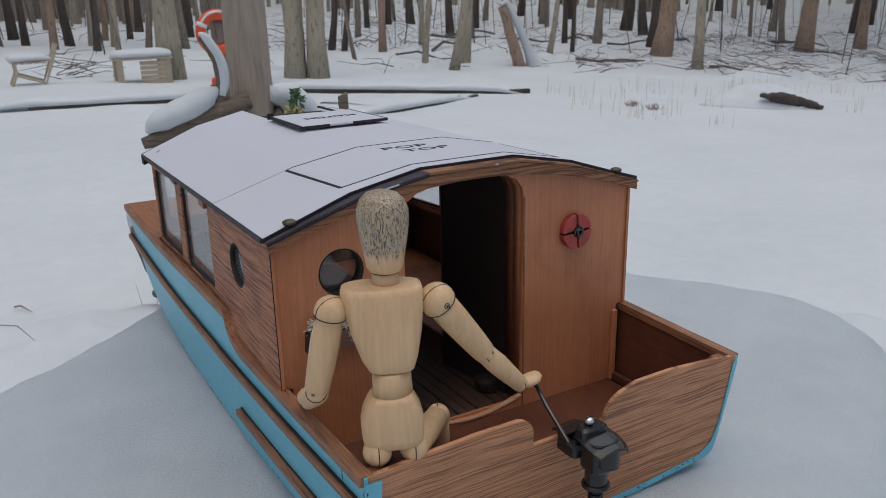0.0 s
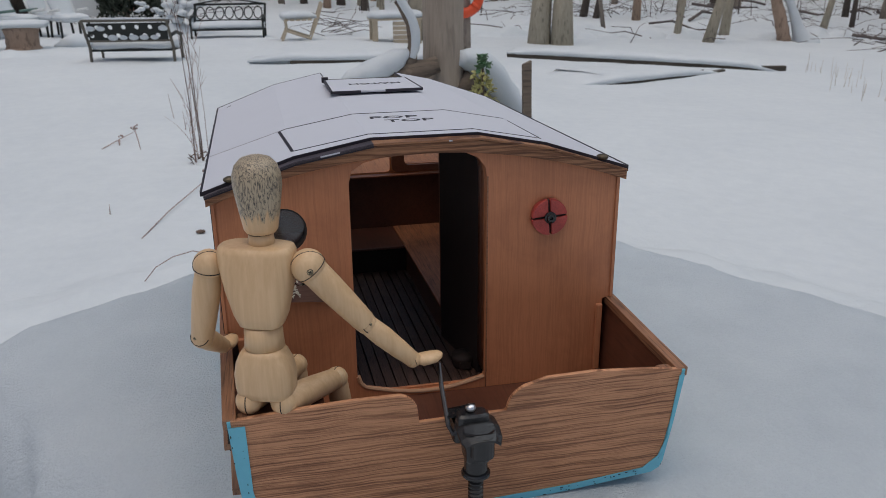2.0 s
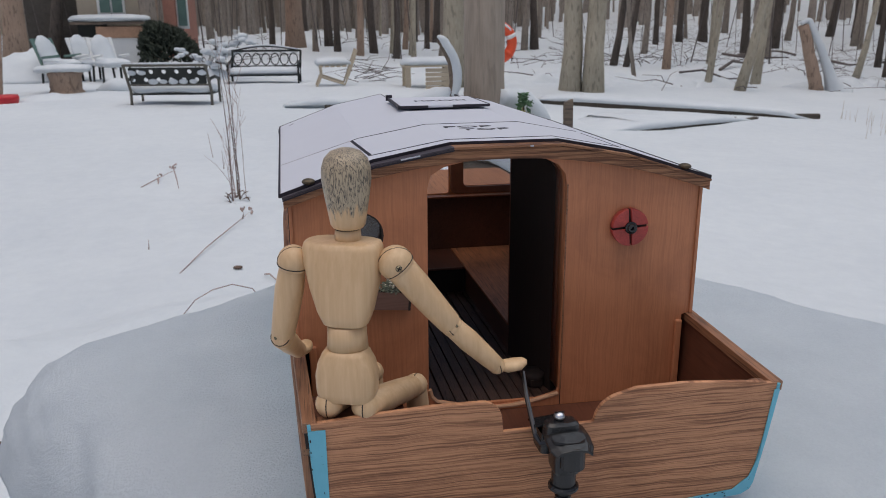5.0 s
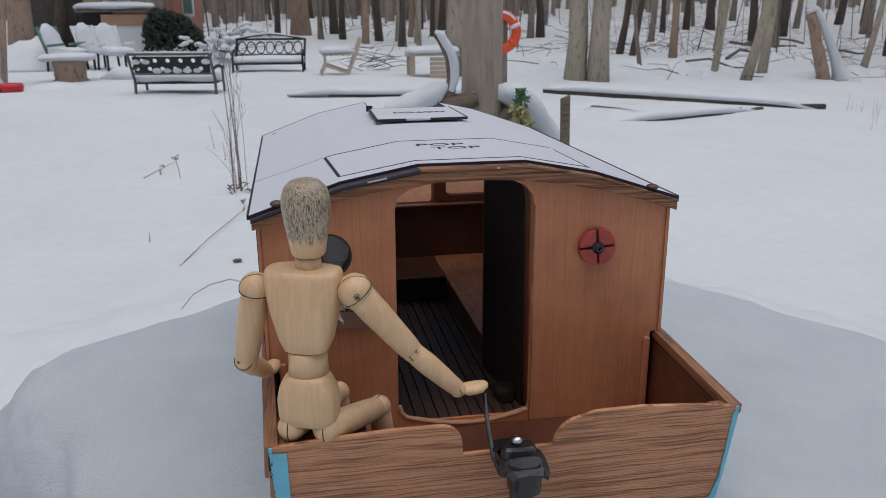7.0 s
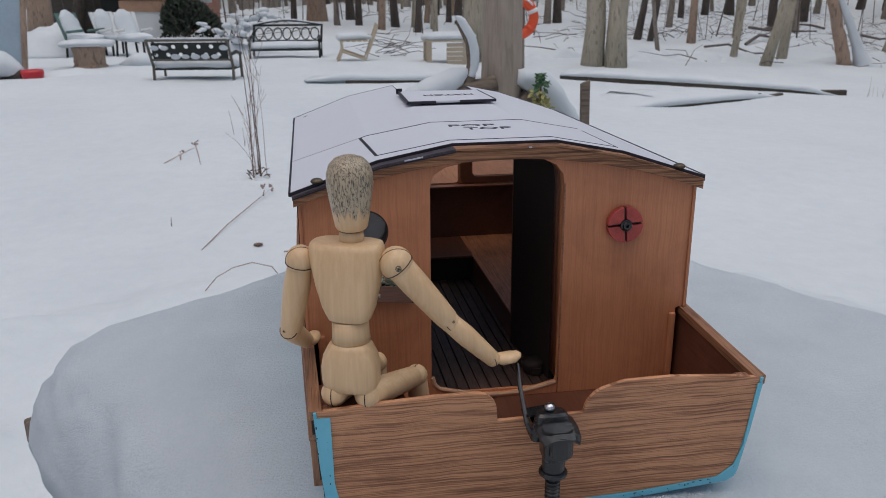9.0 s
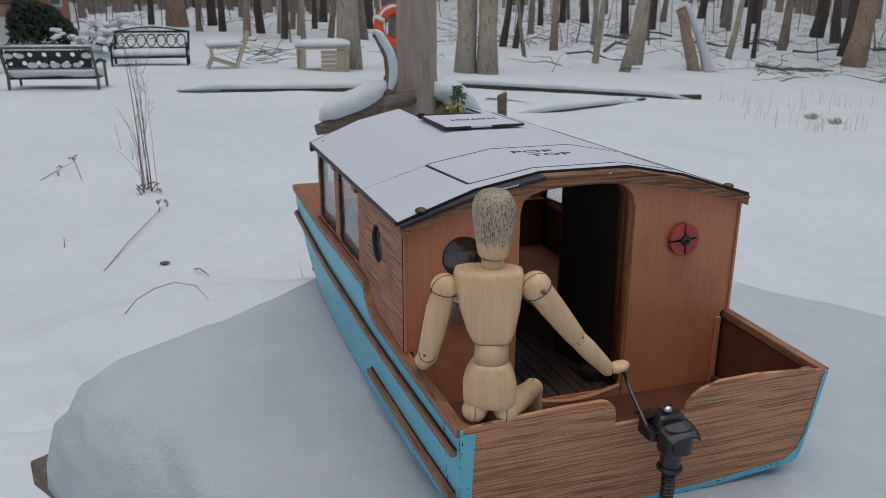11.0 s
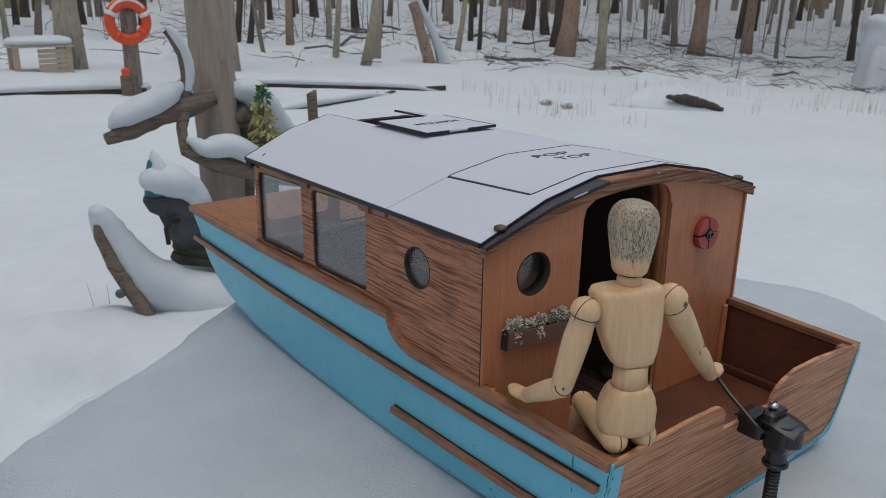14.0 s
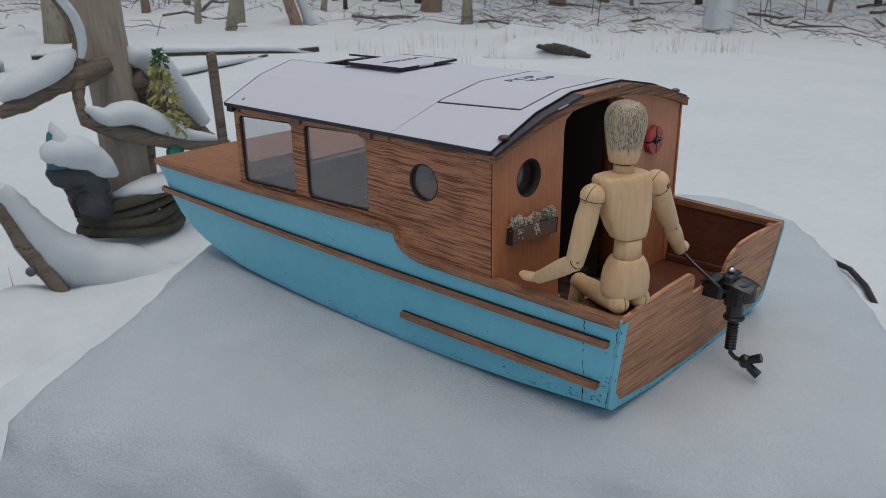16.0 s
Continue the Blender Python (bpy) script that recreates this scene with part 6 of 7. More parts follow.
# snowy shrub beside the benches
shrub = thing("snowy_shrub", (-1.52, 13.1, ground_z(-1.52, 13.1)), "low bare shrub bowed under snow", "shrub")
rng = random.Random(31)
clumps = bmesh.new()
gz = ground_z(-1.52, 13.1)
for k in range(26):
    a, ln = rng.uniform(0, 6.283), rng.uniform(0.25, 0.62)
    p = Vector((-1.52 + rng.gauss(0, 0.08), 13.1 + rng.gauss(0, 0.06), gz - 0.03))
    q = p + Vector((0.55 * ln * math.cos(a), 0.35 * ln * math.sin(a), ln))
    e = q + Vector((0.22 * math.cos(a), 0.12 * math.sin(a), rng.uniform(-0.12, 0.06)))
    part("twig", tube(bmesh.new(), [p, (p + q) / 2 + Vector((0, 0, 0.04)), q, e], [0.010, 0.008, 0.006, 0.003], 5), M_bark_dark, shrub)
    for u in (0.15, 0.6, 0.95):
        if rng.random() < 0.75:
            ball(clumps, q.lerp(e, u) + Vector((0, 0, 0.02)), rng.uniform(0.035, 0.075), 10, (1.3, 1.1, 0.7))
tagged(part("shrub_snow", clumps, M_snow, smooth=True), "clumps of snow caught in a bare shrub", "snow", kind="stuff")
snow_lump(-1.5, 13.0, 0.42, 0.3, 0.16, "snow heaped under a shrub", 0.0, 9.0)

# ---- house corner behind the garden ----
hx, hy = -4.05, 17.0
hz = ground_z(hx, hy) - 0.1
house = thing("house", (hx, hy, hz), "tan house corner with pale window and brick pier", "house")
part("wall", block((-4.66, hy + 1.1, hz), (-3.20, hy + 1.4, hz + 4.2)), M_wall_tan, house)
part("side_wall", block((-2.96, hy + 1.2, hz), (-2.72, hy + 5.0, hz + 4.2)), plain("brick_pier", (0.40, 0.19, 0.14), 0.85, 0, 0.25, 12, 0.4, 0.01), house, "reddish brick side")
# The wall's shade is put into its dark board colour.
part("dark_wall", block((-5.75, hy + 1.3, hz), (-4.67, hy + 1.5, hz + 4.2)), plain("shade_dark_shed_boards", (0.075, 0.065, 0.055), 0.85, 0, 0.45, 6, 0.4, 0.01), house, "boarded wall with its shade put into the dark colour")
window = part("window", block((-4.25, hy + 1.04, hz + 1.0), (-3.70, hy + 1.098, hz + 2.6)), M_white_resin, house, "pale framed window")
for k in range(2):
    part("pane", block((-4.19 + 0.245 * k, hy + 1.02, hz + 1.07), (-3.99 + 0.245 * k, hy + 1.038, hz + 2.5)), M_teal, window)
side_window = part("side_window", block((-2.70, hy + 1.3, hz + 0.72), (-2.46, hy + 1.36, hz + 2.2)), M_white_resin, house, "narrow pale framed window")
part("pane", block((-2.67, hy + 1.27, hz + 0.78), (-2.49, hy + 1.298, hz + 2.1)), M_teal, side_window)
part("porch_roof", block((-4.55, hy - 0.1, hz + 0.84), (-3.17, hy + 1.0, hz + 0.89)), M_drift, house)
# Solid near-black block stands in for the shaded opening under the porch.
part("opening_shade_block", block((-4.55, hy + 0.5, hz + 0.3), (-4.10, hy + 1.09, hz + 0.83)), M_iron, house)
part("oven_block", block((-4.05, hy - 0.05, hz), (-3.25, hy + 0.7, hz + 0.58)), M_white_resin, house)
part("oven_top", block((-4.08, hy - 0.07, hz + 0.581), (-3.22, hy + 0.7, hz + 0.80)), plain("terracotta", (0.42, 0.25, 0.16), 0.8, 0, 0.35, 10, 0.3, 0.005), house)
snowcap("porch_snow", [(-4.62, hy + 0.4, hz + 0.91), (-4.45, hy + 0.4, hz + 0.945), (-3.3, hy + 0.4, hz + 0.945), (-3.12, hy + 0.4, hz + 0.91)], [0.2, 0.5, 0.5, 0.2], "even layer of snow on a porch roof", 0.17)
# evergreen bush
ex, ey = -2.70, 16.6
ez = ground_z(ex, ey)
bush = thing("evergreen_bush", (ex, ey, ez), "dark green rounded evergreen bush dusted with snow", "bush")
rng = random.Random(5)
bm = bmesh.new()
for k in range(2600):
    dx = rng.uniform(-0.52, 0.60)
    top = 0.78 * math.sqrt(max(0.0, 1 - ((dx + 0.30) / (0.24 if dx < -0.30 else 0.92)) ** 2)) * (1 + 0.12 * n3(dx * 6, 2.0))
    h = top * rng.random() ** 0.55
    dy = rng.uniform(-1, 1) * 0.40 * math.sqrt(max(0.02, 1 - (h / 0.95) ** 2))
    p = Vector((ex + dx, ey + dy, ez + 0.03 + h))
    q = Vector((dx * 0.8 + rng.gauss(0, 0.3), dy + rng.gauss(0, 0.3), rng.uniform(0.2, 0.9))).to_track_quat("Z", "Y").to_matrix().to_4x4()
    bmesh.ops.create_cone(bm, segments=3, radius1=0.026, radius2=0.003, depth=rng.uniform(0.06, 0.13), cap_ends=False, matrix=Matrix.Translation(p) @ q)
part("crown", bm, M_green, bush)
part("trunk", tube(bmesh.new(), [(ex, ey, ez - 0.1), (ex - 0.2, ey, ez + 0.55)], [0.05, 0.02], 8), M_bark, bush)

# ---- weeds and twigs on the pond ----
M_stem = plain("grey_dry_stem", (0.36, 0.275, 0.25), 0.85, 0, 0.4, 60, 0.3, 0.001)
weed = thing("dry_weed", (-0.54, 4.15, ground_z(-0.54, 4.15)), "clump of tall thin dry reddish weed stems", "weed")
rng = random.Random(3)
wz = ground_z(-0.54, 4.15)
for k in range(11):
    a = rng.uniform(0, 2 * math.pi)
    h = rng.uniform(0.25, 0.75) if k > 4 else rng.uniform(0.74, 0.95) if k else 1.02
    bx0, by0 = -0.54 + 0.06 * math.cos(a) * rng.random(), 4.15 + 0.06 * math.sin(a)
    sway = Vector((rng.uniform(-0.16, 0.12), rng.uniform(-0.1, 0.1), 0)) * (0.4 if k < 5 else 1) - Vector((0.05 if k < 3 else 0, 0, 0))
    pts = [Vector((bx0, by0, wz - 0.03)) + sway * u * u + Vector((0.008 * n3(u * 6, k), 0, h * u)) for u in (0, 0.2, 0.4, 0.6, 0.8, 1)]
    stem = part("stem", tube(bmesh.new(), pts, [0.0040, 0.0035, 0.0028, 0.0021, 0.0014, 0.0007] if k < 3 else [0.0022, 0.0019, 0.0016, 0.0013, 0.0010, 0.0006], 5), M_twig if k < 3 else M_stem, weed)
    for j in range(3):
        u = rng.uniform(0.4, 0.9)
        p = Vector((bx0, by0, wz)) + sway * u * u + Vector((0, 0, h * u))
        part("twig", tube(bmesh.new(), [p, p + Vector((rng.uniform(-0.06, 0.06), rng.uniform(-0.05, 0.05), rng.uniform(0.04, 0.14)))], [0.0018, 0.0009], 4), M_stem, weed)
for k in range(16):
    a, q = rng.uniform(0, 6.283), rng.uniform(0.01, 0.07)
    c = Vector((-0.535 + q * math.cos(a), 4.09 + q * math.sin(a) * 0.7, wz + rng.uniform(0.0, 0.05)))
    e = Vector((rng.uniform(-0.05, 0.05), rng.uniform(-0.03, 0.03), rng.uniform(-0.01, 0.045)))
    part("dead_leaf", tube(bmesh.new(), [c - e * 0.5, c + Vector((0, 0, 0.008)), c + e * 0.5], [0.002, 0.009, 0.002], 6, 0.35), M_twig, weed, smooth=True)
snowcap("weed_litter", [(-0.58, 4.10, wz - 0.02), (-0.52, 4.06, wz - 0.01), (-0.46, 4.02, wz - 0.02)], [0.02, 0.05, 0.02], "low snow hummock under the weed")


def twig(pts, r, label="thin dark twig lying on the snow"):
    P = [(x, y, ground_z(x, y) + h) for x, y, h in pts]
    tagged(part("twig", tube(bmesh.new(), P, [r * 0.75] * (len(P) - 1) + [r * 0.3], 6), M_stem, smooth=True), label, "twig")


twig([(-0.673, 2.756, 0.0), (-0.60, 3.08, 0.015), (-0.52, 3.43, 0.015), (-0.452, 3.715, 0.02)], 0.0032)
twig([(-0.478, 3.60, 0.015), (-0.470, 3.58, 0.05)], 0.006)
twig([(-1.15, 4.62, 0.0), (-1.07, 4.80, 0.02), (-1.0, 4.95, 0.03)], 0.004)
twig([(-1.07, 4.76, 0.02), (-1.06, 4.70, 0.0)], 0.010)
twig([(-0.98, 4.82, 0.07), (-0.95, 4.70, 0.04), (-0.92, 4.56, 0.0)], 0.005)
twig([(-0.557, 1.99, -0.01), (-0.51, 1.985, 0.045), (-0.455, 1.98, 0.08), (-0.395, 1.98, 0.085), (-0.335, 1.975, 0.055), (-0.293, 1.971, -0.01)], 0.0022, "thin arching stem over the snow")
twig([(-0.335, 2.67, 0.01), (-0.315, 2.64, 0.02), (-0.285, 2.58, 0.01)], 0.005)
twig([(-0.858, 3.15, 0.0), (-0.855, 3.15, 0.045)], 0.004)
twig([(0.06, 2.45, -0.02), (0.045, 2.45, 0.09)], 0.002)
twig([(0.11, 2.45, -0.02), (0.108, 2.45, 0.07)], 0.002)
for hx0, hy0, hz0 in ((-0.450, 3.718, 0.03), (-0.474, 3.60, 0.06), (-1.0, 4.96, 0.045), (-0.978, 4.83, 0.085), (-1.06, 4.79, 0.04)):
    bm = bmesh.new()
    for q in range(5):
        ball(bm, (hx0 + rng.gauss(0, 0.009), hy0 + rng.gauss(0, 0.009), ground_z(hx0, hy0) + hz0 + rng.gauss(0, 0.008)), rng.uniform(0.004, 0.007), 8, (1, 1, 1.3))
    tagged(part("seed_head", bm, M_stem, smooth=True), "small dark dry seed head on a twig", "seed head")
for tx, ty in ((6.01, 6.45), (6.04, 6.14)):
    bm = bmesh.new()
    for q in range(40):
        a, ln = rng.uniform(0, 6.283), rng.uniform(0.03, 0.10)
        p = Vector((tx + rng.gauss(0, 0.045), ty + rng.gauss(0, 0.03), ground_z(tx, ty) - 0.01))
        tube(bm, [p, p + Vector((0.03 * math.cos(a), 0.03 * math.sin(a), ln * 0.7)), p + Vector((0.06 * math.cos(a), 0.06 * math.sin(a), ln * 0.75))], [0.003, 0.003, 0.001], 4)
    tagged(part("grass_tuft", bm, M_stem), "small dead grass tuft on the snow", "tuft", "dead tufts")
tagged(part("dry_leaf", ball(bmesh.new(), (-0.447, 2.78, ground_z(-0.447, 2.78) + 0.008), 0.020, 10, (1, 0.7, 0.35)), M_twig, smooth=True), "curled brown leaf on the snow", "leaf")
tagged(part("black_cord", tube(bmesh.new(), [(x, y, ground_z(x, y) + h) for x, y, h in ((1.86, 0.50, -0.01), (1.83, 0.445, 0.01), (1.81, 0.38, 0.02), (1.74, 0.31, 0.015), (1.66, 0.255, 0.0), (1.62, 0.20, -0.02))], 0.009, 8), M_char_shadow, smooth=True), "black cord lying in the snow", "cord")
rng = random.Random(21)
bm = bmesh.new()
for k in range(46):
    cx0, cy0 = rng.uniform(5.2, 11.5), rng.uniform(4.6, 8.2)
    if cx0 < 6.0 and cy0 > 7:
        continue
    for q in range(rng.randint(2, 7)):
        x, y = cx0 + rng.gauss(0, 0.12), cy0 + rng.gauss(0, 0.12)
        z, h = ground_z(x, y), rng.uniform(0.05, 0.22)
        tube(bm, [(x, y, z - 0.02), (x + rng.uniform(-0.03, 0.03), y, z + h)], [0.0032, 0.0014], 4)
tagged(part("pond_reeds", bm, plain("straw_reed", (0.52, 0.46, 0.39), 0.85, 0, 0.4, 20, 0.2, 0.002)), "thin straw-coloured reeds poking through the snow", "reeds", kind="stuff")

# ---- woods ----


def build_tree(x, y, r, bark, lean=(0, 0), high=11.0, seed=0, label="bare trunk standing in snow", group="bare trees"):
    rg = random.Random(seed)
    z0 = ground_z(x, y) - 0.15
    o = thing("tree", (x, y, z0), label, "tree", group)
    pts, rad = [], []
    for k in range(9):
        u = k / 8
        pts.append(Vector((x + lean[0] * u + 0.10 * n3(seed * 3.1, u * 3), y + lean[1] * u + 0.10 * n3(seed * 5.3, u * 3, 4), z0 + high * u ** 1.25)))
        rad.append(r * (1.22 if k == 0 else 1.03 if k == 1 else 1) * (1 - 0.8 * u))
    bm = tube(bmesh.new(), pts, rad, 10)
    for v in bm.verts:
        v.co.x += r * 0.14 * n3(v.co.x * 5, v.co.y * 5, v.co.z * 3 + seed)
    part("trunk", bm, bark, o, smooth=True)
    bm = bmesh.new()
    for k in range(9):
        u = rg.uniform(0.28, 0.95)
        i = min(7, int(u * 8))
        p = pts[i].lerp(pts[i + 1], u * 8 - i)
        a = rg.uniform(0, 2 * math.pi)
        ln = (1.2 - u) * rg.uniform(1.2, 2.8)
        d = Vector((math.cos(a), math.sin(a), rg.uniform(0.2, 0.8)))
        q = p + d * ln * 0.5 + Vector((0, 0, 0.1))
        tube(bm, [p, q, p + d * ln + Vector((rg.uniform(-0.3, 0.3), rg.uniform(-0.3, 0.3), 0.5))], [rad[i] * 0.35, rad[i] * 0.2, 0.008], 5)
    part("branches", bm, bark, o)
    return o


BIG = [(2.05, 11.35, 0.165, 0.1), (3.72, 11.0, 0.145, -0.1), (4.02, 10.85, 0.15, 0.35)]
for i, (x, y, r, ln) in enumerate(BIG):
    build_tree(x, y, r, M_bark_light, (ln, 0), 10, i + 1, "thick pale-barked trunk by the pond")
PALE = [(6.9, 11.9, 0.085, 1.4), (8.1, 13.4, 0.085, 0.6), (6.70, 12.48, 0.058, 0.5), (12.82, 11.9, 0.115, 0.1), (11.02, 14.57, 0.068, 0.9), (8.74, 16.43, 0.06, 0.1), (2.48, 18.4, 0.06, 0.1)]
for i, (x, y, r, ln) in enumerate(PALE):
    build_tree(x, y, r, M_bark_light, (ln, 0), 10, i + 20, "slim pale-barked trunk standing in snow")
RED = [(7.51, 15.93, 0.085, 0.0), (13.88, 14.05, 0.235, 1.0), (18.74, 13.76, 0.22, 0.5), (22.05, 14.41, 0.17, 0.3), (-0.25, 22.3, 0.26, 0.0), (-5.39, 16.19, 0.215, 0.3), (1.34, 19.8, 0.085, 0.2)]
for i, (x, y, r, ln) in enumerate(RED):
    build_tree(x, y, r, M_bark_red, (ln, 0), 11, i + 40, "reddish-brown trunk standing in snow")
DARK = [(9.65, 22.07, 0.086, 0.0), (11.07, 24.47, 0.086, 0.0), (13.42, 25.92, 0.156, 0.0), (15.89, 29.1, 0.118, 0.2), (15.68, 25.27, 0.185, 0.4), (18.93, 26.95, 0.141, 0.5), (18.55, 25.04, 0.17, 0.3), (13.79, 17.58, 0.075, 0.2), (11.91, 14.9, 0.05, 0.4),
        (14.44, 17.04, 0.11, 0.5), (20.06, 22.1, 0.21, 0.4), (15.25, 15.77, 0.165, 0.7), (29.36, 27.24, 0.17, 0.3), (30.04, 26.94, 0.17, 0.4), (20.0, 25.15, 0.13, 0.4), (18.35, 24.77, 0.13, 0.5), (6.60, 16.63, 0.075, 0.8), (6.76, 16.39, 0.06, 0.9), (5.67, 13.16, 0.035, -1.2),
        (-5.31, 18.08, 0.125, 1.6), (-5.41, 19.4, 0.215, 0.2), (-3.12, 17.55, 0.19, -0.2), (2.17, 19.66, 0.08, 0.2), (0.86, 20.68, 0.085, 0.1), (0.29, 20.5, 0.07, 0.1), (-0.94, 24.9, 0.085, 0.2), (26.5, 17.6, 0.16, 0.4), (24.6, 19.5, 0.12, 0.3)]
for i, (x, y, r, ln) in enumerate(DARK):
    build_tree(x, y, r, M_bark_dark if i % 3 else M_bark, (ln, 0), 11, i + 60, "dark trunk standing in snow")

# wood behind: copies of a few trees
rng = random.Random(77)
models = [build_tree(-9 - 2 * k, 24 + k, rr, bk, (0.3, 0), 12, 100 + k, "bare woodland tree standing in snow", "woodland trees") for k, (rr, bk) in enumerate(((0.095, M_bark), (0.125, M_bark_dark), (0.075, M_bark_red), (0.11, M_bark), (0.14, M_bark_dark), (0.065, M_bark_light)))]
placed = 0
while placed < 130:
    left = placed < 88
    ang = radians(rng.uniform(-34, 14) if left else rng.uniform(14, 80))
    r = 20.5 + 20 * rng.random() if left else 24 + 20 * rng.random()
    x, y = 1 + r * math.sin(ang), r * math.cos(ang)
    if -6.2 < x < -1.6 and y < 26:
        continue
    src = rng.choice(models)
    s = rng.uniform(0.6, 1.1)
    copy_thing(src, Matrix.Translation((x, y, ground_z(x, y) - 0.15)) @ Matrix.Rotation(rng.uniform(0, 6.28), 4, "Z") @ Matrix.Rotation(radians(rng.gauss(0, 2.5)), 4, "X") @ Matrix.Diagonal((s, s, 1, 1)))
    placed += 1

# far woods
rng = random.Random(78)
fv, ff = [], []
for k in range(3700):
    # From 2500 on: trunks out of view, added to cut the light from behind.
    ang = radians(rng.uniform(-45, 15) if k < 1500 else rng.uniform(15, 100) if k < 2500 else rng.uniform(100, 315))
    r = 36 + 44 * rng.random() if k < 1500 else 36 + 44 * rng.random() if k < 2500 else 30 + 45 * rng.random()
    x, y = 1 + r * math.sin(ang), r * math.cos(ang)
    z, w, h = ground_z(x, y) - 0.3, rng.uniform(0.06, 0.19), rng.uniform(9, 14)
    lx, ly = rng.gauss(0, 0.35), rng.gauss(0, 0.35)
    i0 = len(fv)
    for zz, ww, sx, sy in ((z, w, 0, 0), (z + h, w * 0.4, lx, ly)):
        fv += [(x + sx + ww * math.cos(a), y + sy + ww * math.sin(a), zz) for a in (0, 1.2566, 2.5133, 3.7699, 5.0265)]
    ff += [(i0 + q, i0 + (q + 1) % 5, i0 + 5 + (q + 1) % 5, i0 + 5 + q) for q in range(5)]
# Unseen overhead branches, added to block sky light above the wooded slope.
for k in range(7400):
    ang = radians(rng.uniform(-45, 100) if k < 2600 else rng.uniform(46, 98))
    r = 17 + 40 * rng.random() if k < 2600 else 19 + 36 * rng.random()
    x, y = 1 + r * math.sin(ang), r * math.cos(ang)
    z = ground_z(x, y) + rng.uniform(5.0, 12.0)
    a, ln, w = rng.uniform(0, 6.283), rng.uniform(1.4, 4.2), rng.uniform(0.02, 0.06)
    p, q = Vector((x, y, z)), Vector((x + ln * math.cos(a), y + ln * math.sin(a), z + ln * rng.uniform(0.1, 0.8)))
    i0 = len(fv)
    fv += [p + Vector((0, 0, w)), p + Vector((-w * math.sin(a), w * math.cos(a), -w * 0.5)), p + Vector((w * math.sin(a), -w * math.cos(a), -w * 0.5)), q]
    ff += [(i0, i0 + 1, i0 + 3), (i0 + 1, i0 + 2, i0 + 3), (i0 + 2, i0, i0 + 3)]
fm = bpy.data.meshes.new("far_woods_and_sky_blockers")
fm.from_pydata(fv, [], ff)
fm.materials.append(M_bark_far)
tagged(new("far_woods_and_sky_blockers", fm), "dense far woodland of bare trunks, plus unseen trunks and branches added to block light", "woods", kind="stuff")

# brushwood and fallen branches, dark against the snow
rng = random.Random(79)
brush = bmesh.new()
for k in range(230):
    ang = radians(rng.uniform(-20, 88))
    r = rng.uniform(12.5, 30)
    x, y = 1 + r * math.sin(ang), r * math.cos(ang)
    if ang < radians(12) and r < 16:
        continue
    z = ground_z(x, y)
    for q in range(rng.randint(1, 3)):
        a = rng.uniform(0, math.pi)
        ln = rng.uniform(0.3, 1.2)
        d = Vector((math.cos(a), math.sin(a), rng.uniform(-0.03, 0.32)))
        p = Vector((x + rng.uniform(-0.5, 0.5), y + rng.uniform(-0.5, 0.5), z + rng.uniform(0, 0.12)))
        w = rng.uniform(0.4, 1.0)
        tube(brush, [p, p + d * ln * 0.35 + Vector((rng.gauss(0, 0.06), rng.gauss(0, 0.06), rng.uniform(-0.03, 0.06))), p + d * ln * 0.7 + Vector((rng.gauss(0, 0.1), rng.gauss(0, 0.1), rng.uniform(-0.04, 0.04))), p + d * ln], [0.012 * w, 0.010 * w, 0.007 * w, 0.003], 5)
for k in range(26):
    ang, r = radians(rng.uniform(24, 74)), rng.uniform(14.5, 27)
    x, y = 1 + r * math.sin(ang), r * math.cos(ang)
    a, ln, w = -ang + rng.gauss(0, 0.9), rng.uniform(0.5, 1.9), rng.uniform(0.02, 0.05)
    ends = [(x + u * ln * math.cos(a), y + u * ln * math.sin(a)) for u in (-0.5, -0.15, 0.2, 0.5)]
    tube(brush, [(p, q, ground_z(p, q) + rng.uniform(0.02, 0.16)) for p, q in ends], [w, w * 0.9, w * 0.7, w * 0.4], 6)
tagged(part("brushwood", brush, M_brush), "scattered dark fallen branches and brush", "brushwood", kind="stuff")
pile = bmesh.new()
for cx0, cy0, n, spread in ((0.95, 12.0, 22, 0.35), (13.2, 9.8, 24, 1.7), (14.2, 11.6, 28, 2.0), (17.5, 12.5, 40, 2.4)):
    for k in range(n):
        x, y = cx0 + rng.gauss(0, spread * 0.6), cy0 + rng.gauss(0, spread * 0.4)
        z = ground_z(x, y) + rng.uniform(0, 0.22)
        a = rng.uniform(0, math.pi)
        d = Vector((math.cos(a), math.sin(a), rng.uniform(-0.15, 0.25))) * rng.uniform(0.3, 0.9)
        tube(pile, [(x, y, z), Vector((x, y, z)) + d * 0.5 + Vector((0, 0, rng.uniform(-0.03, 0.07))), Vector((x, y, z)) + d + Vector((rng.gauss(0, 0.08), 0, 0))], [0.0065, 0.005, 0.0025], 5)
tagged(part("brush_pile", pile, M_brush), "low piles of cut dark branches", "brush pile", kind="stuff")
rng = random.Random(83)
tw_v, tw_f = [], []
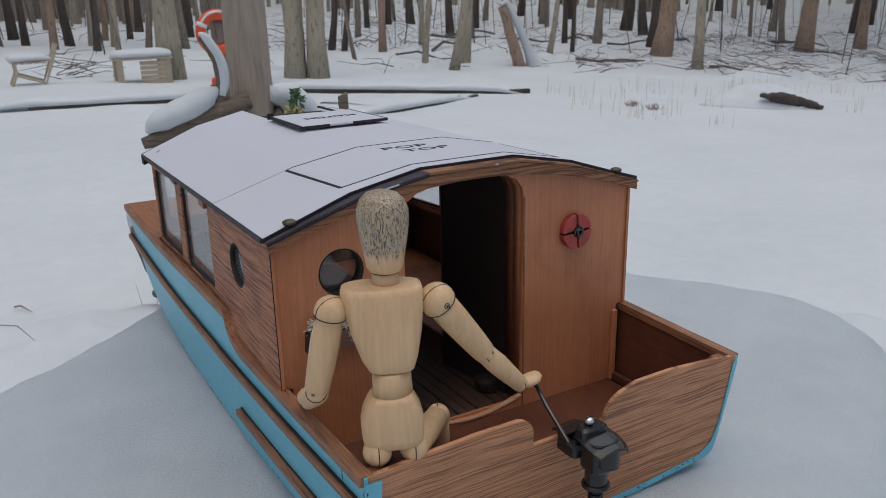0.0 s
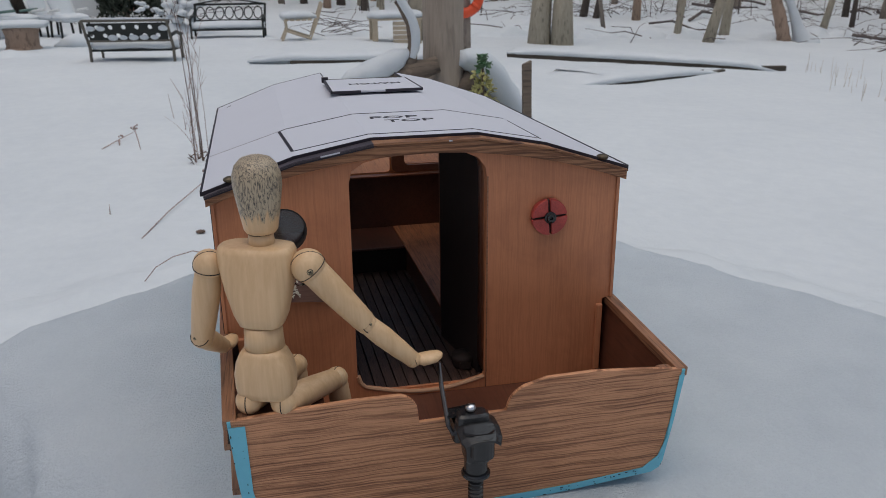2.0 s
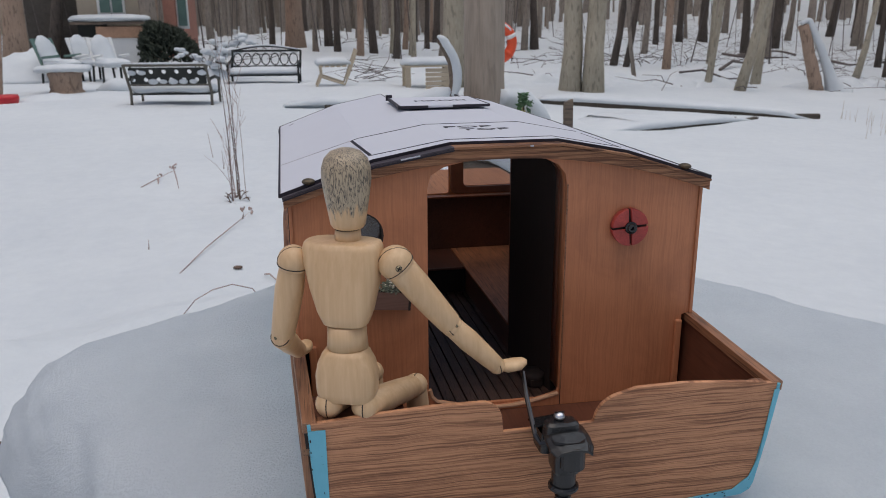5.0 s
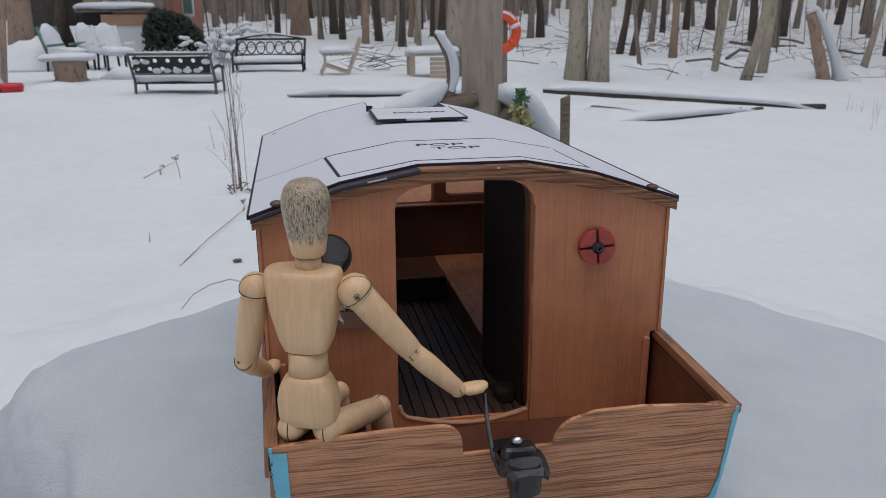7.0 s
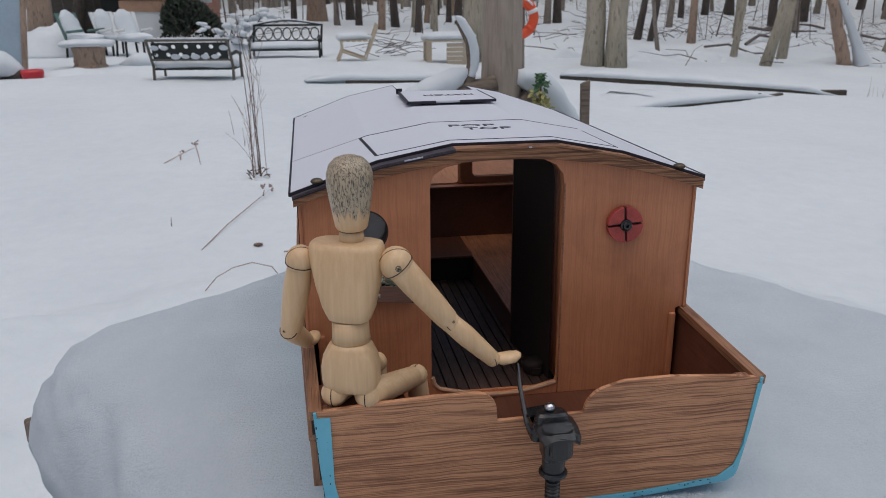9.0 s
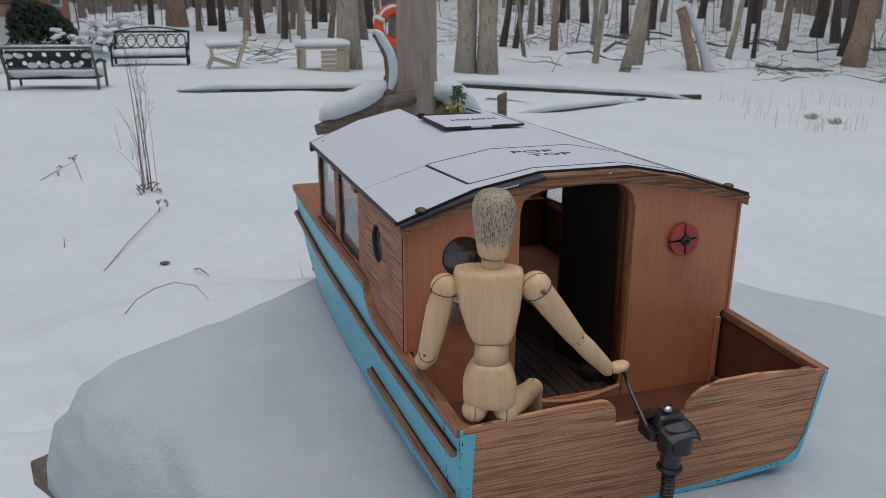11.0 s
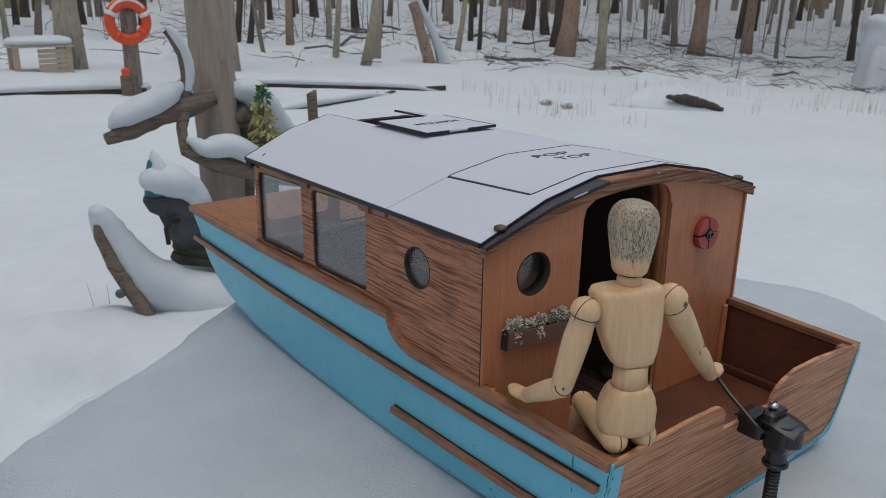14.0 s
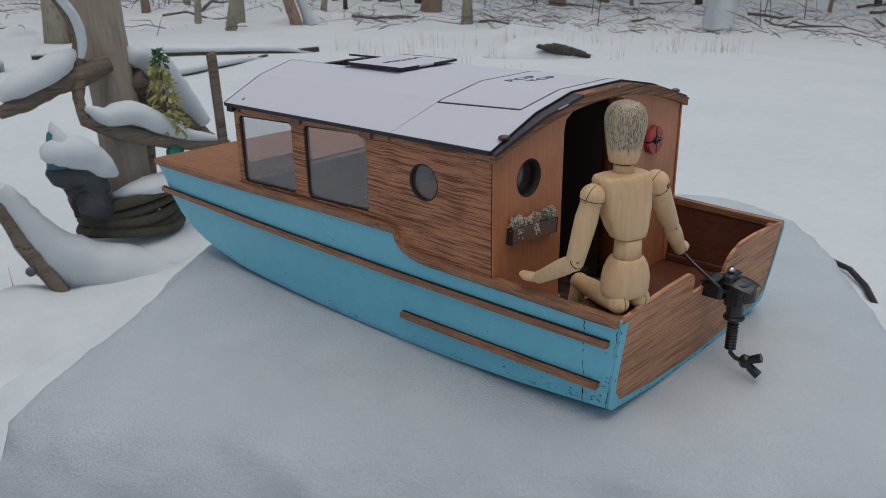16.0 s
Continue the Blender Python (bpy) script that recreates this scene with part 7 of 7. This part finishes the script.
for k in range(3600):
    ang = radians(rng.uniform(16, 78))
    r = 14.5 + 24 * rng.random() ** 0.8
    x, y = 1 + r * math.sin(ang) + rng.gauss(0, 0.3), r * math.cos(ang)
    if n3(x * 0.35, y * 0.35, 11) < -0.12 or r < 17 and ang < radians(36):
        continue
    z, a, ln, w = ground_z(x, y), rng.uniform(0, 6.283), rng.uniform(0.2, 0.75), rng.uniform(0.003, 0.0075)
    p0 = Vector((x, y, z - 0.02 + rng.uniform(0, 0.10)))
    d = Vector((math.cos(a), math.sin(a), rng.uniform(-0.05, 0.4)))
    p1, p2 = p0 + d * ln * 0.5 + Vector((rng.gauss(0, 0.05), rng.gauss(0, 0.05), 0.05)), p0 + d * ln
    i0 = len(tw_v)
    for p, q in ((p0, w), (p1, w * 0.7), (p2, w * 0.3)):
        tw_v += [p + Vector((0, 0, q)), p + Vector((-q * math.sin(a), q * math.cos(a), -q * 0.5)), p + Vector((q * math.sin(a), -q * math.cos(a), -q * 0.5))]
    tw_f += [(i0 + 3 * j + q, i0 + 3 * j + (q + 1) % 3, i0 + 3 * j + 3 + (q + 1) % 3, i0 + 3 * j + 3 + q) for j in range(2) for q in range(3)]
twm = bpy.data.meshes.new("undergrowth")
twm.from_pydata(tw_v, [], tw_f)
twm.materials.append(M_brush)
tagged(new("undergrowth", twm), "tangle of fine dark twigs on the wooded slope", "undergrowth", kind="stuff")
rng = random.Random(80)
for k in range(64):
    cx0, cy0, sp = rng.choice(((13.2, 9.8, 1.5), (14.2, 11.6, 1.8), (17.5, 12.5, 2.2), (10.5, 13.2, 1.6), (6.0, 13.6, 1.5), (4.6, 12.6, 1.0)))
    snow_lump(cx0 + rng.gauss(0, sp * 0.6), cy0 + rng.gauss(0, sp * 0.45), rng.uniform(0.25, 0.6), rng.uniform(0.15, 0.3), rng.uniform(0.06, 0.15), "low mound of snow over brush", rng.uniform(-0.5, 0.5), k * 1.7)

# saplings and dead stems between the trunks
bm = bmesh.new()
for k in range(250):
    ang = radians(rng.uniform(-24, 88))
    r = 17.5 + 21 * rng.random() ** 0.9
    x, y = 1 + r * math.sin(ang), r * math.cos(ang)
    if ang < radians(8) and r < 17:
        continue
    z, h, w = ground_z(x, y) - 0.05, rng.uniform(1.2, 5.0), rng.uniform(0.005, 0.018)
    lx, ly = rng.gauss(0, 0.14) * h, rng.gauss(0, 0.10) * h
    tube(bm, [(x, y, z), (x + lx * 0.4, y + ly * 0.4, z + h * 0.5), (x + lx, y + ly, z + h)], [w, w * 0.7, w * 0.3], 5)
tagged(part("saplings", bm, M_brush), "thin bare saplings and dead stems among the trunks", "saplings", kind="stuff")

# leaning broken stump with snow down one side
qx, qy = 8.75, 12.55
qz = ground_z(qx, qy)
tagged(part("broken_stump", rough_tube([(qx + 0.06, qy, qz - 0.15), (qx - 0.10, qy, qz + 0.35), (qx - 0.37, qy, qz + 1.10)], [0.120, 0.102, 0.085], 12, 0.20, 8.0), M_bark_red, smooth=True), "broken reddish stump leaning over", "stump")
snowcap("stump_snow", [(qx + 0.44, qy - 0.05, qz - 0.12), (qx + 0.27, qy - 0.06, qz + 0.12), (qx + 0.05, qy - 0.06, qz + 0.55), (qx - 0.20, qy - 0.05, qz + 1.00), (qx - 0.31, qy - 0.03, qz + 1.17), (qx - 0.44, qy - 0.03, qz + 1.12)], [0.25, 0.125, 0.078, 0.062, 0.05, 0.03], "snow plastered down a leaning stump", 1.0)
wx, wy = 16.6, 7.9
wz2 = ground_z(wx, wy)
snowcap("snowy_stump", [(wx, wy, wz2 - 0.2), (wx, wy, wz2 + 0.3), (wx + 0.05, wy, wz2 + 1.0), (wx + 0.05, wy, wz2 + 1.35), (wx + 0.05, wy, wz2 + 1.45)], [0.40, 0.33, 0.31, 0.28, 0.12], "tall stump wholly plastered with snow", 1.0)
snowcap("snowy_stump", [(wx - 0.5, wy - 0.3, wz2 - 0.1), (wx - 0.45, wy - 0.3, wz2 + 0.6), (wx - 0.42, wy - 0.3, wz2 + 0.85)], [0.22, 0.17, 0.08], "small stump plastered with snow", 1.0)
tagged(part("dark_log", rough_tube([(7.22, 5.70, ground_z(7.22, 5.70) + 0.15), (7.44, 5.58, ground_z(7.44, 5.58) + 0.12), (7.68, 5.50, ground_z(7.68, 5.50) + 0.08), (7.92, 5.42, ground_z(7.92, 5.42) + 0.02)], [0.025, 0.06, 0.055, 0.03], 12, 0.5, 1.1), M_bark_dark, smooth=True), "dark log end showing under a snow drift", "log")
snow_lump(7.50, 5.86, 0.85, 0.34, 0.24, "snow drifted over a fallen log", -0.4, 3.0)
snow_lump(7.98, 5.62, 0.34, 0.24, 0.10, "low snow beside a fallen log", -0.3, 5.0)
